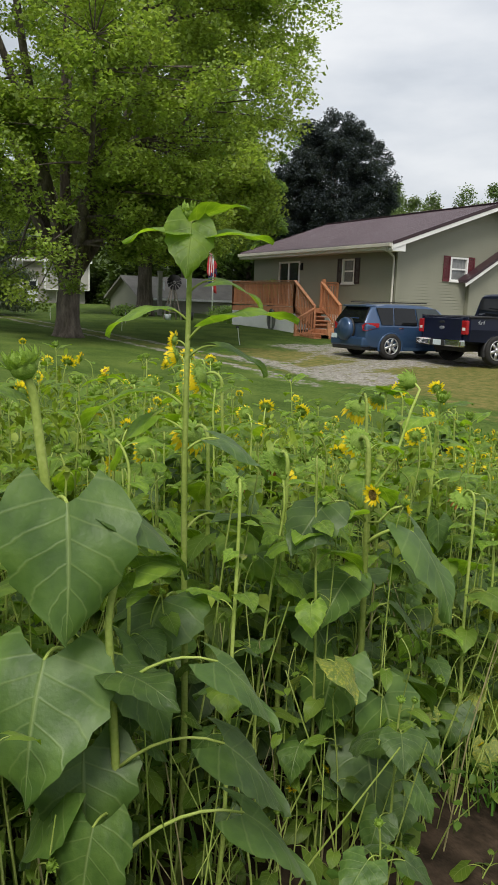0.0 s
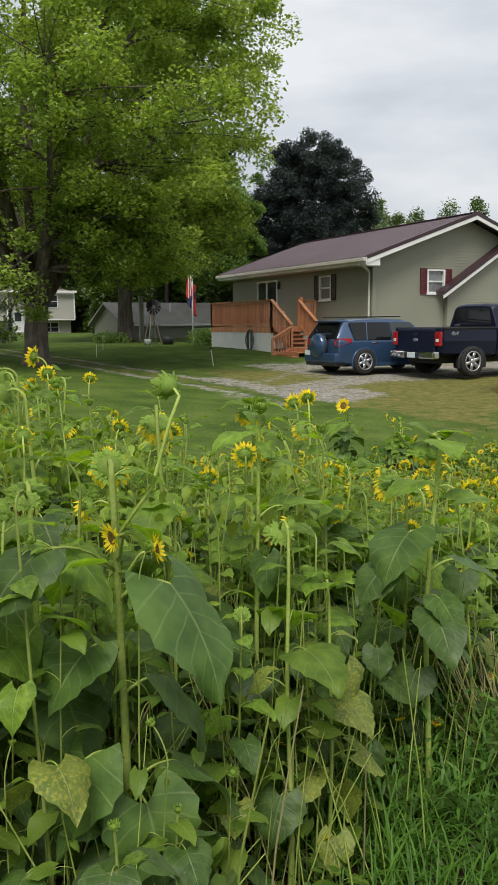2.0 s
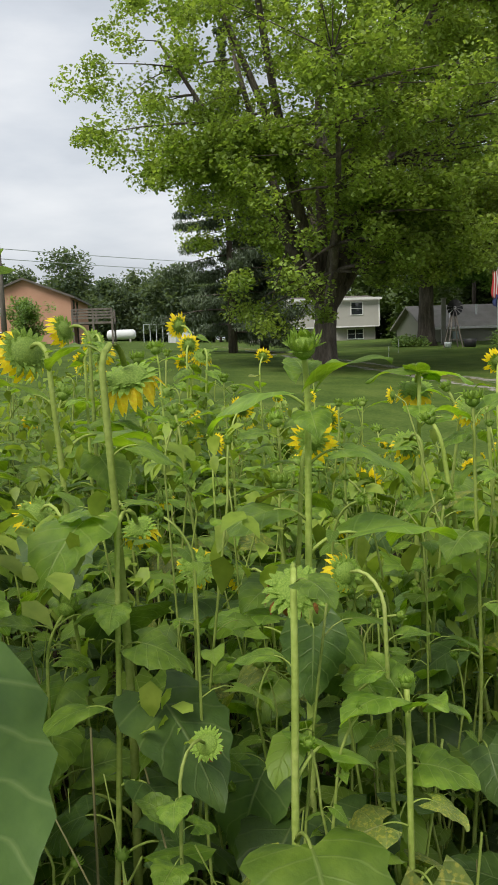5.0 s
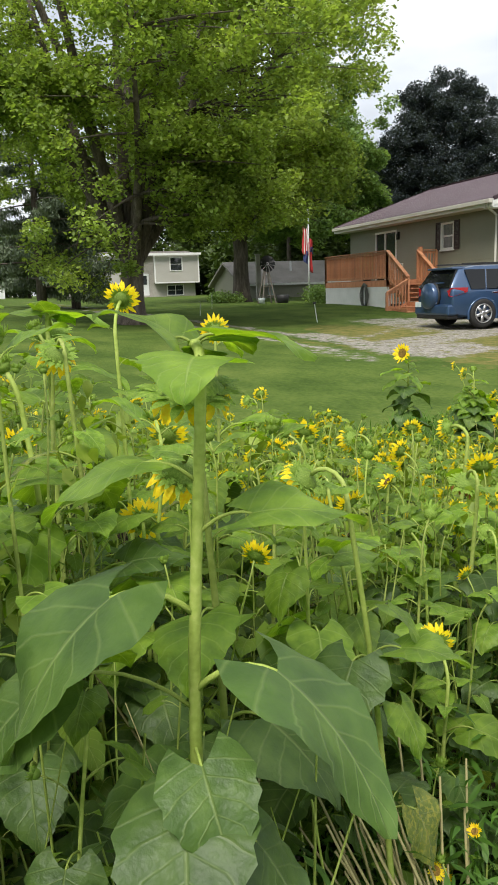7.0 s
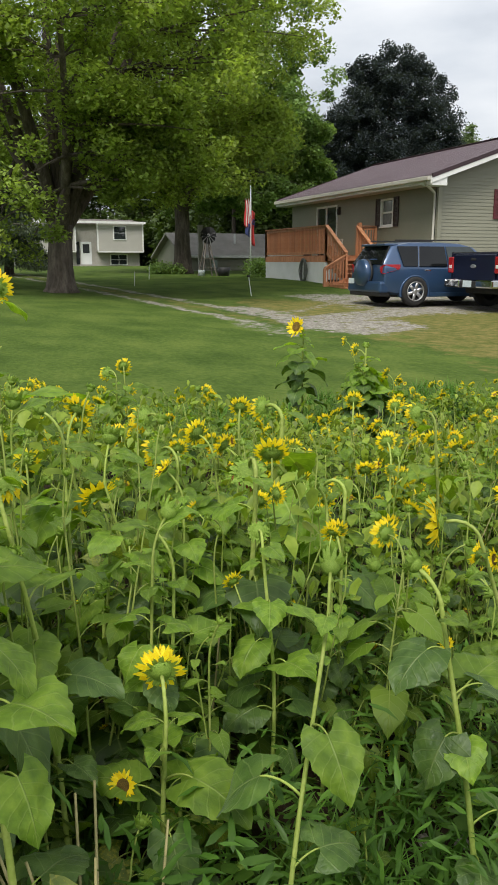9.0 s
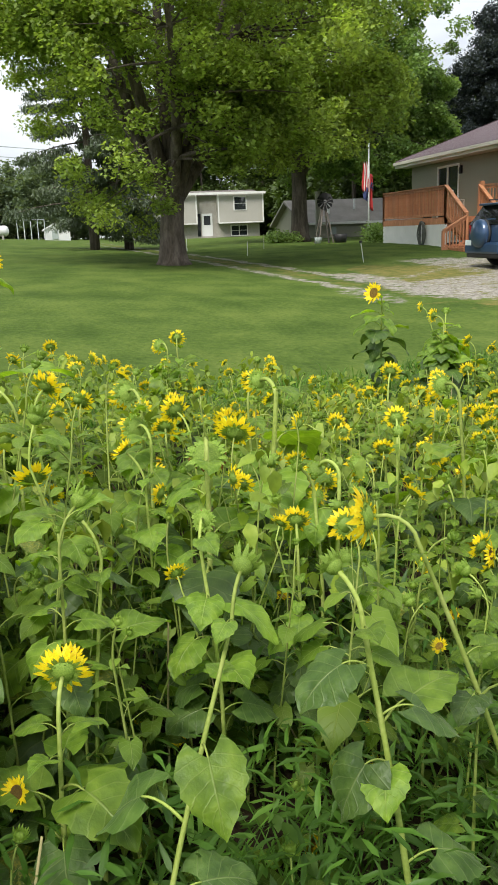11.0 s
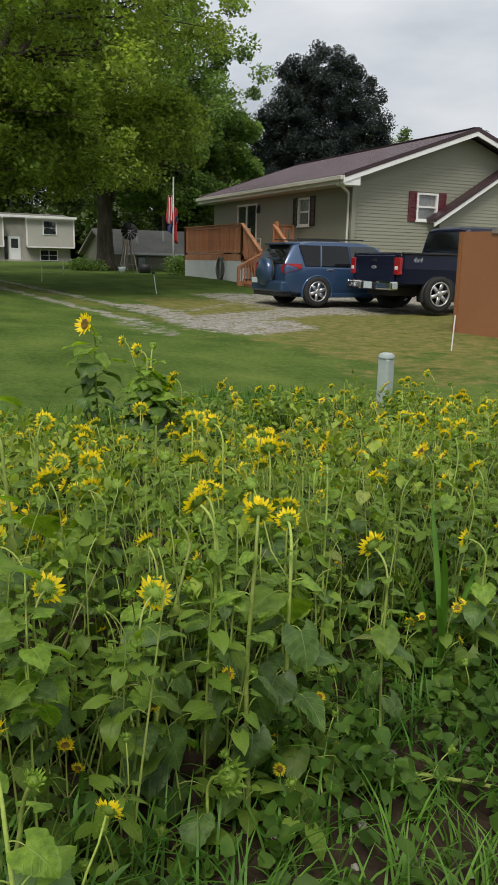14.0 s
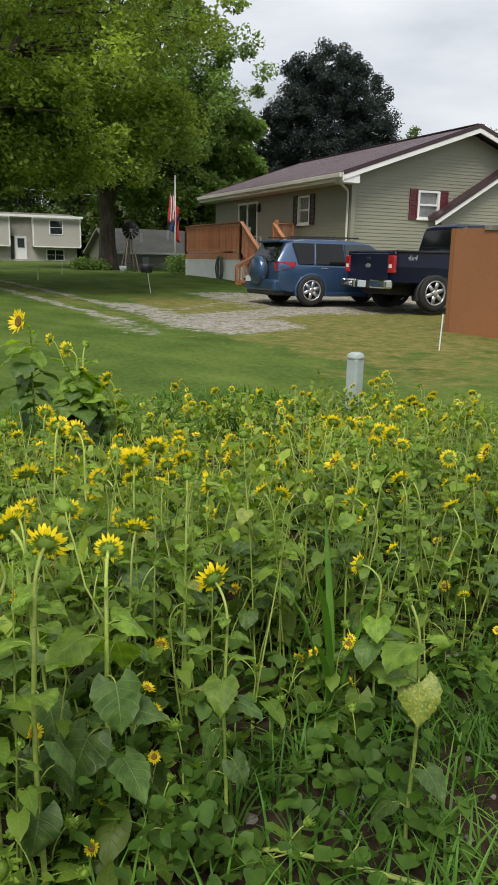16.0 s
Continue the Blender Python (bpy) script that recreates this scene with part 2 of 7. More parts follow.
def hold(ob, parent):
    ob.parent = parent
    return ob


def part(name, bm, mat, parent, label="", smooth=False):
    me = bpy.data.meshes.new(name)
    bm.to_mesh(me)
    bm.free()
    for m in (mat if isinstance(mat, (list, tuple)) else [mat]):
        me.materials.append(m)
    if smooth:
        me.polygons.foreach_set("use_smooth", np.ones(len(me.polygons), dtype=bool))
    ob = new(name, me)
    if parent is not None:
        ob.parent = parent
    if label:
        tagged(ob, label)
    return ob


def share(name, me, m, parent, label=""):
    """Another object on a mesh that exists."""
    ob = new(name, me)
    ob.parent = parent
    ob.matrix_basis = m
    if label:
        tagged(ob, label)
    return ob


def slab(bm, lo, hi, bevel=0.0, turn=None):
    """A box between two corners, its edges rounded by bevel."""
    c, s = (Vector(lo) + Vector(hi)) / 2, Vector(hi) - Vector(lo)
    m = Matrix.Translation(c) @ (turn or Matrix.Identity(4)) @ Matrix.Diagonal((*s, 1))
    r = bmesh.ops.create_cube(bm, size=1.0, matrix=m)
    if bevel:
        edges = {e for v in r["verts"] for e in v.link_edges}
        bmesh.ops.bevel(bm, geom=list(edges), offset=bevel, segments=2, profile=0.5, affect="EDGES")
    return bm


def box(lo, hi, bevel=0.0):
    return slab(bmesh.new(), lo, hi, bevel)


def beam(bm, a, b, wide, thick, up=(0, 0, 1)):
    """A board from a to b."""
    a, b = Vector(a), Vector(b)
    d = b - a
    y = d.normalized()
    x = y.cross(Vector(up))
    if x.length < 1e-4:
        x = Vector((1, 0, 0))
    x.normalize()
    z = x.cross(y)
    m = Matrix((x, y, z)).transposed().to_4x4()
    m.translation = (a + b) / 2
    bmesh.ops.create_cube(bm, size=1.0, matrix=m @ Matrix.Diagonal((wide, d.length, thick, 1)))
    return bm


def tube_arrays(points, radii, sides=8, cap=True):
    pts = [Vector(p) for p in points]
    verts, faces = [], []
    ref = Vector((0.31, 0.77, 0.1)).normalized()
    for i, p in enumerate(pts):
        d = (pts[min(i + 1, len(pts) - 1)] - pts[max(i - 1, 0)]).normalized()
        x = d.cross(ref)
        if x.length < 0.05:
            x = d.cross(Vector((1, 0, 0)))
        x.normalize()
        y = d.cross(x)
        for k in range(sides):
            a = 2 * math.pi * k / sides
            verts.append(p + radii[i] * (math.cos(a) * x + math.sin(a) * y))
    for i in range(len(pts) - 1):
        for k in range(sides):
            a, b = i * sides + k, i * sides + (k + 1) % sides
            faces.append((a, b, b + sides, a + sides))
    if cap:
        faces.append(tuple(range(sides))[::-1])
        faces.append(tuple(range((len(pts) - 1) * sides, len(pts) * sides)))
    return verts, faces


class Pile:
    """Collects many small pieces into the arrays of one mesh."""

    def __init__(self):
        self.v, self.f, self.s, self.n = [], [], [], 0

    def add(self, verts, faces, slot=0):
        self.v.extend(verts)
        self.f.extend(tuple(i + self.n for i in f) for f in faces)
        self.s.extend([slot] * len(faces))
        self.n += len(verts)
        return self

    def mesh(self, name, mats, smooth=False):
        return mesh_from(name, self.v, self.f, mats, smooth, self.s)

    def part(self, name, mats, parent, label="", smooth=False):
        ob = new(name, self.mesh(name, mats, smooth))
        if parent is not None:
            ob.parent = parent
        if label:
            tagged(ob, label)
        return ob


def ground_z(x, y):
    """The lie of the land: a rise from the garden to the lawn, falling gently from west to east."""
    rise = -0.65 + 1.6 * (1 - math.exp(-max(y, -30) / 32.0))
    t = x - 8.0
    fall = -0.055 * (t - math.log1p(math.exp(min(t * 0.8, 60))) / 0.8)
    fall = 2.2 * math.tanh(fall / 2.2)
    bank = 0.12 * math.exp(-((x - 17) ** 2 + (y - 32) ** 2) / 30.0)
    return rise + fall + bank

# ---- ground ----
def axis(lo, hi, near_lo, near_hi, fine, growth):
    a = list(np.arange(near_lo, near_hi + 1e-6, fine))
    step = fine
    while a[-1] < hi:
        step *= growth
        a.append(a[-1] + step)
    step = fine
    while a[0] > lo:
        step *= growth
        a.insert(0, a[0] - step)
    return a


GX, GY = axis(-900, 900, -6, 22, 0.2, 1.12), axis(-120, 1500, -2, 40, 0.22, 1.12)


def drive_line(y):
    """The middle of the two-rutted track that leaves the parking place and crosses the lawn."""
    return 9.55 - 0.105 * (y - 17) + 0.0009 * max(y - 30, 0) ** 2


def field_uv(x, y):
    """Along and across the flower bed."""
    c, s = math.cos(radians(17)), math.sin(radians(17))
    return (x - 0.8) * c + (y - 0.7) * s, -(x - 0.8) * s + (y - 0.7) * c


def field_xy(u, v):
    c, s = math.cos(radians(17)), math.sin(radians(17))
    return 0.8 + u * c - v * s, 0.7 + u * s + v * c


verts, faces = [], []
for y in GY:
    for x in GX:
        z = ground_z(x, y)
        if -8 < x < 24 and -3 < y < 48:
            z += 0.02 * noise.noise((x * 0.9, y * 0.9, 0)) + 0.012 * noise.noise((x * 2.5, y * 2.5, 4))
        verts.append((x, y, z))
nx = len(GX)
for j in range(len(GY) - 1):
    for i in range(nx - 1):
        a = j * nx + i
        faces.append((a, a + 1, a + nx + 1, a + nx))


def ground_material():
    """Lawn, with soil in the flower bed, gravel where the cars stand and along two ruts, and thin yellowed turf between."""
    m = M["lawn"].copy()
    m.name = "lawn_soil_and_gravel"
    n, l = m.node_tree.nodes, m.node_tree.links
    bsdf = n["Principled BSDF"]
    lawn = bsdf.inputs["Base Color"].links[0].from_socket
    at = n.new("ShaderNodeVertexColor")
    at.layer_name = "cover"
    sep = n.new("ShaderNodeSeparateColor")
    l.new(at.outputs[0], sep.inputs[0])
    co = n.new("ShaderNodeTexCoord")

    def noise_ramp(scale, colours, detail=6):
        t = n.new("ShaderNodeTexNoise")
        t.inputs["Scale"].default_value, t.inputs["Detail"].default_value = scale, detail
        t.inputs["Roughness"].default_value = 0.7
        l.new(co.outputs["Object"], t.inputs["Vector"])
        r = n.new("ShaderNodeValToRGB")
        r.color_ramp.elements[0].position, r.color_ramp.elements[1].position = 0.35, 0.65
        r.color_ramp.elements[0].color, r.color_ramp.elements[1].color = (*colours[0], 1), (*colours[1], 1)
        l.new(t.outputs[0], r.inputs[0])
        return t.outputs[0], r.outputs[0]

    def cover(base, layer, weight, scale):
        t, _ = noise_ramp(scale, [(0, 0, 0), (1, 1, 1)], 8)
        s = n.new("ShaderNodeMath")
        s.operation = "MULTIPLY_ADD"
        l.new(t, s.inputs[0])
        s.inputs[1].default_value = 1.6
        s.inputs[2].default_value = -0.8
        a = n.new("ShaderNodeMath")
        a.operation = "ADD"
        l.new(s.outputs[0], a.inputs[0])
        l.new(weight, a.inputs[1])
        k = n.new("ShaderNodeMapRange")
        k.inputs[1].default_value, k.inputs[2].default_value = 0.42, 0.62
        l.new(a.outputs[0], k.inputs[0])
        mx = n.new("ShaderNodeMix")
        mx.data_type = "RGBA"
        l.new(k.outputs[0], mx.inputs[0])
        l.new(base, mx.inputs[6])
        l.new(layer, mx.inputs[7])
        return mx.outputs[2]

    _, dry = noise_ramp(5.0, [(0.075, 0.1, 0.02), (0.21, 0.175, 0.062)], 10)
    _, stone = noise_ramp(14, [(0.11, 0.1, 0.08), (0.4, 0.375, 0.34)], 8)
    _, soil = noise_ramp(7, [(0.016, 0.012, 0.008), (0.062, 0.043, 0.029)], 8)
    c = cover(lawn, dry, sep.outputs[1], 1.6)
    c = cover(c, stone, sep.outputs[0], 3.6)
    c = cover(c, soil, sep.outputs[2], 3.0)
    l.new(c, bsdf.inputs["Base Color"])
    return m


ground_me = mesh_from("ground", verts, faces, ground_material(), True)
layer = ground_me.color_attributes.new("cover", "FLOAT_COLOR", "POINT")


def smooth_step(a, b, x):
    t = min(max((x - a) / (b - a), 0.0), 1.0)
    return t * t * (3 - 2 * t)


def off_line(x, y, line):
    """Distance from a bent line on the plan."""
    best = 99.0
    for (ax, ay), (bx, by) in zip(line, line[1:]):
        dx, dy = bx - ax, by - ay
        k = min(max(((x - ax) * dx + (y - ay) * dy) / (dx * dx + dy * dy), 0.0), 1.0)
        best = min(best, math.hypot(x - ax - k * dx, y - ay - k * dy))
    return best


# worn strips where cars swing from the track to the parking place
SWINGS = ((0.55, 0.62, ((10.1, 20.0), (10.2, 17.8), (10.4, 16.0), (10.55, 14.6))),
          (0.8, 0.62, ((10.3, 16.4), (11.4, 17.2), (12.6, 17.8), (14.2, 18.4), (15.8, 18.8), (17.8, 19.6))),
          (0.4, 0.48, ((8.9, 16.4), (8.95, 14.6))))
cover_values = []
for x, y, z in verts:
    d = x - drive_line(y)
    width = 0.55
    gravel = dry = 0.0
    if 16.2 < y < 60:
        rut = max(1 - abs(abs(d) - width) / 0.34, 0.0)
        fade = 1 - 0.25 * smooth_step(24, 60, y)
        gravel = max(gravel, 0.6 * min(rut * 1.7, 1) * fade)
        dry = max(dry, 0.55 * max(1 - abs(d) / 1.3, 0))
        spur = abs((x - 10.8) * 0.69 - (y - 18.6) * 0.73)
        gravel = max(gravel, 0.5 * max(1 - spur / 0.7, 0) * (10.5 < x < 13.8))
    park = smooth_step(12.0, 13.6, x) * smooth_step(16.4, 17.8, y) * (1 - smooth_step(23.5, 25.5, y))
    apron = max(1 - math.hypot((x - 11.0) / 2.1, (y - 15.9) / 2.2), 0)
    gravel = max(gravel, 0.6 * park, min(apron * 1.3, 0.66))
    if 13.0 < y < 21.0 and 7.5 < x < 19.0:
        for wide, most, line in SWINGS:
            gravel = max(gravel, most * min(1.8 * max(1 - off_line(x, y, line) / (wide * 1.5), 0.0), 1.0))
    dry = max(dry, 0.9 * smooth_step(8.5, 12.0, x) * smooth_step(10.0, 13.0, y) * (1 - smooth_step(20, 25, y)),
              0.55 * smooth_step(8, 11, x) * smooth_step(8, 10, y) * (1 - smooth_step(20, 25, y)))
    u, v = field_uv(x, y)
    soil = (1 - smooth_step(4.6, 5.4, v)) * smooth_step(-0.5, 0.9, v) * (1 - smooth_step(8.0, 9.5, u))
    cover_values.extend((gravel, dry, soil, 1.0))
layer.data.foreach_set("color", np.array(cover_values, dtype=np.float32))
ground = tagged(new("ground", ground_me), "mown lawn with a gravel track and bare garden soil", "ground", kind="structure")

# ---- trees ----
def limb(pile, a, b, r0, r1, sag=0.0, steps=6, sides=7, slot=0):
    a, b = Vector(a), Vector(b)
    mid = (a + b) / 2 + Vector((random.uniform(-1, 1), random.uniform(-1, 1), random.uniform(0.2, 1.0))) * (b - a).length * 0.09
    mid.z += sag
    pts, rad = [], []
    for i in range(steps + 1):
        t = i / steps
        p = a * (1 - t) ** 2 + 2 * mid * t * (1 - t) + b * t * t
        pts.append(p)
        rad.append(r0 + (r1 - r0) * t ** 0.8)
    pile.add(*tube_arrays(pts, rad, sides), slot)
    return pts, rad


def leaf_cloud(name, centres, sizes, per, leaf, mat, parent, flat=0.55, needle=1.0, droop=0.35, label="", curl=None):
    """Folded leaves strewn round each centre, as one mesh; with curl, rounder and bent blades of four corners a side."""
    rng = np.random.default_rng(len(centres) * 7 + per)
    n = len(centres) * per
    c = np.repeat(np.array(centres), per, axis=0)
    s = np.repeat(np.array(sizes), per)[:, None]
    d = rng.normal(size=(n, 3))
    d /= np.linalg.norm(d, axis=1)[:, None]
    r = rng.random((n, 1)) ** 0.45
    off = d * r * s
    off[:, 2] *= flat
    off[:, 2] -= 0.18 * (off[:, :1] ** 2 + off[:, 1:2] ** 2)[:, 0] / s[:, 0]
    p = c + off
    a = rng.random(n) * 2 * math.pi
    tilt = rng.normal(0, 0.5, n) - droop
    fwd = np.stack([np.cos(a) * np.cos(tilt), np.sin(a) * np.cos(tilt), np.sin(tilt)], 1)
    side = np.stack([-np.sin(a), np.cos(a), rng.normal(0, 0.35, n)], 1)
    side /= np.linalg.norm(side, axis=1)[:, None]
    up = np.cross(fwd, side)
    size = leaf * rng.uniform(0.65, 1.3, n)[:, None]
    w = size * 0.42 * needle
    base, tip = p - fwd * size * 0.5, p + fwd * size * 0.5
    left, right = p + side * w + up * w * 0.35, p - side * w + up * w * 0.35
    if curl is None:
        v = np.stack([base, right, tip, left], 1).reshape(-1, 3)
        corners, loops = 4, ((0, 1, 2), (0, 2, 3))
    else:
        bend = up * size * curl
        r1, l1 = p - fwd * size * 0.26 - side * w, p - fwd * size * 0.26 + side * w
        r2, l2 = p + fwd * size * 0.12 - side * w * 0.8, p + fwd * size * 0.12 + side * w * 0.8
        spine = p + fwd * size * 0.05 - up * w * 0.3 + bend * 0.4
        v = np.stack([base, r1, r2 + bend * 0.3, tip - bend, l2 + bend * 0.3, l1, spine], 1).reshape(-1, 3)
        corners, loops = 7, ((0, 1, 2, 6), (6, 2, 3), (0, 6, 4, 5), (6, 3, 4))
    i = np.arange(n) * corners
    flat_loops = [k for q in loops for k in q]
    starts = np.cumsum([0] + [len(q) for q in loops])[:-1]
    idx = (i[:, None] + np.array(flat_loops)[None, :]).reshape(-1)
    me = bpy.data.meshes.new(name)
    me.vertices.add(len(v))
    me.vertices.foreach_set("co", v.reshape(-1).astype(np.float32))
    me.loops.add(len(idx))
    me.loops.foreach_set("vertex_index", idx.astype(np.int32))
    me.polygons.add(len(loops) * n)
    me.polygons.foreach_set("loop_start", (np.arange(n)[:, None] * len(flat_loops) + starts[None, :]).reshape(-1).astype(np.int32))
    me.materials.append(mat)
    me.update(calc_edges=True)
    ob = new(name, me)
    ob.parent = parent
    if label:
        tagged(ob, label)
    return ob


def broadleaf(name, at, girth, fork, crown, radii, clumps, per, leaf, leaves, label, seed, lean=(0, 0), spread=(0.5, 1.15), limbs=9, flat=0.55, lobes=0.3, gaps=0.0, clump=0.105, low=0.86, boughs=(), stout=(0.3, 0.45), reaches=(0.35, 0.6), twigs=260, thin=0.0):
    """A tree: tapered trunk, limbs to the clumps of the crown, and the leaves round these."""
    random.seed(seed)
    x, y = at
    z = ground_z(x, y) - 0.08
    thing = empty(name, (x, y, z))
    tagged(thing, label, "tree")
    cx, cy, cz = crown[0] - x, crown[1] - y, crown[2] - z
    wood = Pile()
    top = Vector((lean[0], lean[1], fork))
    pts, rad = [], []
    for i in range(10):
        t = i / 9
        flare = 1 + 0.6 * math.exp(-t * 9)
        pts.append(Vector((lean[0] * t * t, lean[1] * t * t, fork * t)))
        rad.append(girth * flare * (1 - 0.12 * t))
    v, f = tube_arrays(pts, rad, 18)
    v = [Vector(q) + Vector((q[0] - 0, q[1] - 0, 0)).normalized() * 0.05 * girth * noise.noise((q[0] * 6, q[1] * 6, q[2] * 1.2)) * 4 for q in v]
    wood.add(v, f)
    ends = []
    for k in range(limbs):
        a = 2 * math.pi * (k + random.uniform(-0.3, 0.3)) / limbs
        rise = random.uniform(-0.35, 0.75)
        reach = random.uniform(*reaches)
        e = Vector((cx + radii[0] * reach * math.cos(a), cy + radii[1] * reach * math.sin(a), cz + radii[2] * rise * 0.8))
        p, r = limb(wood, top - Vector((0, 0, random.uniform(0, 0.25) * fork)), e, girth * random.uniform(*stout), girth * 0.1, steps=9, sides=9)
        ends += list(zip(p[2:], r[2:]))
    e = Vector((cx, cy, cz + radii[2] * 0.6))
    p, r = limb(wood, top, e, girth * 0.5, girth * 0.1, steps=8, sides=9)
    ends += list(zip(p[2:], r[2:]))
    centres, sizes = [], []
    tries = 0
    while len(centres) < clumps and tries < clumps * 20:
        tries += 1
        d = Vector((random.gauss(0, 1), random.gauss(0, 1), random.gauss(0, 1))).normalized()
        r = random.uniform(*spread) ** 0.6
        r *= 1 + lobes * noise.noise((d.x * 2.2 + seed, d.y * 2.2, d.z * 2.2))
        skirt = 1 + 0.15 * max(-d.z, 0)
        q = Vector((cx + d.x * radii[0] * r * skirt, cy + d.y * radii[1] * r * skirt, cz + d.z * radii[2] * r * (low if d.z < 0 else 1)))
        if gaps and noise.noise((q.x * 0.45 + seed, q.y * 0.45, q.z * 0.45)) < gaps - 0.5:
            continue
        if d.x < -0.2 and random.random() < thin * min(1, -1.6 * d.x):
            continue
        centres.append(q)
        sizes.append(random.uniform(0.55, 1.1) * clump * (radii[0] + radii[2]) / 2 * (1.15 - 0.25 * r))
    for bx, by, bz, br in boughs:
        for _ in range(34):
            a, r = random.uniform(0, 2 * math.pi), br * math.sqrt(random.random())
            centres.append(Vector((bx - x + r * math.cos(a), by - y + r * math.sin(a), bz - z + random.gauss(0, 0.28) - 0.12 * r)))
            sizes.append(random.uniform(0.4, 0.75))
    for q in centres[:: max(1, len(centres) // twigs)]:
        near, r = min(ends, key=lambda e: (e[0] - q).length + max(e[0].z - q.z, 0) * 0.5)
        limb(wood, near, q, min(r * 0.6, girth * 0.16), girth * 0.018, steps=4, sides=5)
    wood.part("trunk", [M["bark"]], thing, smooth=True)
    leaf_cloud("crown", centres, sizes, per, leaf, leaves, thing, flat)
    return thing


broadleaf("maple_tree", (6.85, 25.8), 0.37, 2.0, (7.35, 26.0, 9.4), (7.2, 7.2, 7.5), 760, 210, 0.125, M["leaf_maple"],
          "large maple tree with forked dark trunk and yellow-green leaves on lawn", 3, lean=(0.1, 0), gaps=0.3, spread=(0.3, 1.12), lobes=0.34, clump=0.112, flat=0.72,
          limbs=11, stout=(0.42, 0.62), reaches=(0.5, 0.85), twigs=420, thin=0.42,
          boughs=((9.3, 23.6, 3.5, 1.7), (10.9, 24.4, 4.3, 1.7), (8.4, 22.6, 5.0, 1.5), (4.6, 23.4, 6.4, 1.4), (3.0, 24.5, 6.4, 1.6), (12.2, 25.0, 5.4, 1.6)))
broadleaf("shade_tree", (16.4, 44.8), 0.42, 4.2, (16.9, 45.5, 12.6), (7.0, 7.4, 10.2), 560, 215, 0.19, M["leaf_dark"],
          "tall deep green shade tree with a thick trunk, behind the track", 5, gaps=0.26, spread=(0.3, 1.1), lobes=0.3, flat=0.72, clump=0.12, limbs=10, stout=(0.4, 0.6), reaches=(0.5, 0.85),
          boughs=((21.5, 44.5, 5.2, 2.2), (22.3, 45.5, 7.2, 2.4), (22.0, 45.0, 9.2, 2.2), (14.2, 43.5, 6.0, 2.2), (12.2, 44.5, 7.2, 2.2), (24.0, 46.0, 5.0, 1.8), (24.3, 46.5, 6.8, 1.9), (24.2, 46.0, 8.8, 1.9), (19.0, 43.0, 4.6, 2.2)))
broadleaf("purple_maple_tree", (33.8, 52.0), 0.3, 2.5, (33.8, 52.0, 8.9), (4.6, 4.6, 6.4), 1150, 175, 0.14, M["leaf_purple"],
          "dark purple-leaved maple tree with a rounded crown behind the house", 8, lobes=0.12, spread=(0.3, 1.03), clump=0.13, flat=0.8, low=1.0)

# ---- the tan house ----
HX, HY, HZ = 19.36, 25.28, 0.3          # near front corner, ground
EAVE, HALF, LONG, PITCH = 3.9, 4.65, 11.6, 0.345


def siding(thing, name, origin, along, outward, length, low, top, openings=(), course=0.115, mat=None):
    """A wall of lapped boards with real openings; top(s) gives its height at s metres along it."""
    pile, boards = Pile(), []
    o, a, n = Vector(origin), Vector(along), Vector(outward)
    highest = max(top(s) for s in (0, length / 2, length))
    z = low
    while z < highest:
        z1 = z + course
        cuts = sorted({0.0, length, *[c for s0, s1, b, t in openings for c in (s0, s1)]})
        edge = [length * k / 60 for k in range(61)]
        inside = [s for s in edge if top(s) >= z + course * 0.5]
        if not inside:
            break
        lo, hi = inside[0], inside[-1]
        cuts = [lo] + [c for c in cuts if lo < c < hi] + [hi]
        for s0, s1 in zip(cuts, cuts[1:]):
            mid = (s0 + s1) / 2
            if any(p < mid < q and b < z1 - 0.01 and t > z + 0.01 for p, q, b, t in openings):
                continue
            q = [o + a * s + n * d + Vector((0, 0, h)) for s in (s0, s1) for d, h in ((0, z), (0.022, z), (0.008, z1), (0, z1))]
            boards.append(Pile().add(q, [(0, 1, 2, 3), (7, 6, 5, 4), (1, 5, 6, 2), (0, 4, 5, 1), (3, 2, 6, 7)]))
        z = z1
    cuts = sorted({0.0, length / 2, length, *[c for s0, s1, b, t in openings for c in (s0, s1)]})
    for s0, s1 in zip(cuts, cuts[1:]):
        spans = [(low, None)]
        for p, q, b, t in openings:
            if p <= s0 + 1e-6 and q >= s1 - 1e-6:
                spans = [(low, b), (t, None)]
        for b, t in spans:
            q = [o + a * s - n * d + Vector((0, 0, h)) for s in (s0, s1) for d, h in
                 ((0, b), (0, t if t else top(s)), (0.14, t if t else top(s)), (0.14, b))]
            pile.add(q, [(3, 2, 1, 0), (4, 5, 6, 7), (0, 1, 5, 4), (1, 2, 6, 5), (2, 3, 7, 6), (3, 0, 4, 7)])
    wall = pile.part(name, [mat or M["siding"]], thing)
    for board in boards:
        board.part("siding_board", [mat or M["siding"]], wall)
    return wall


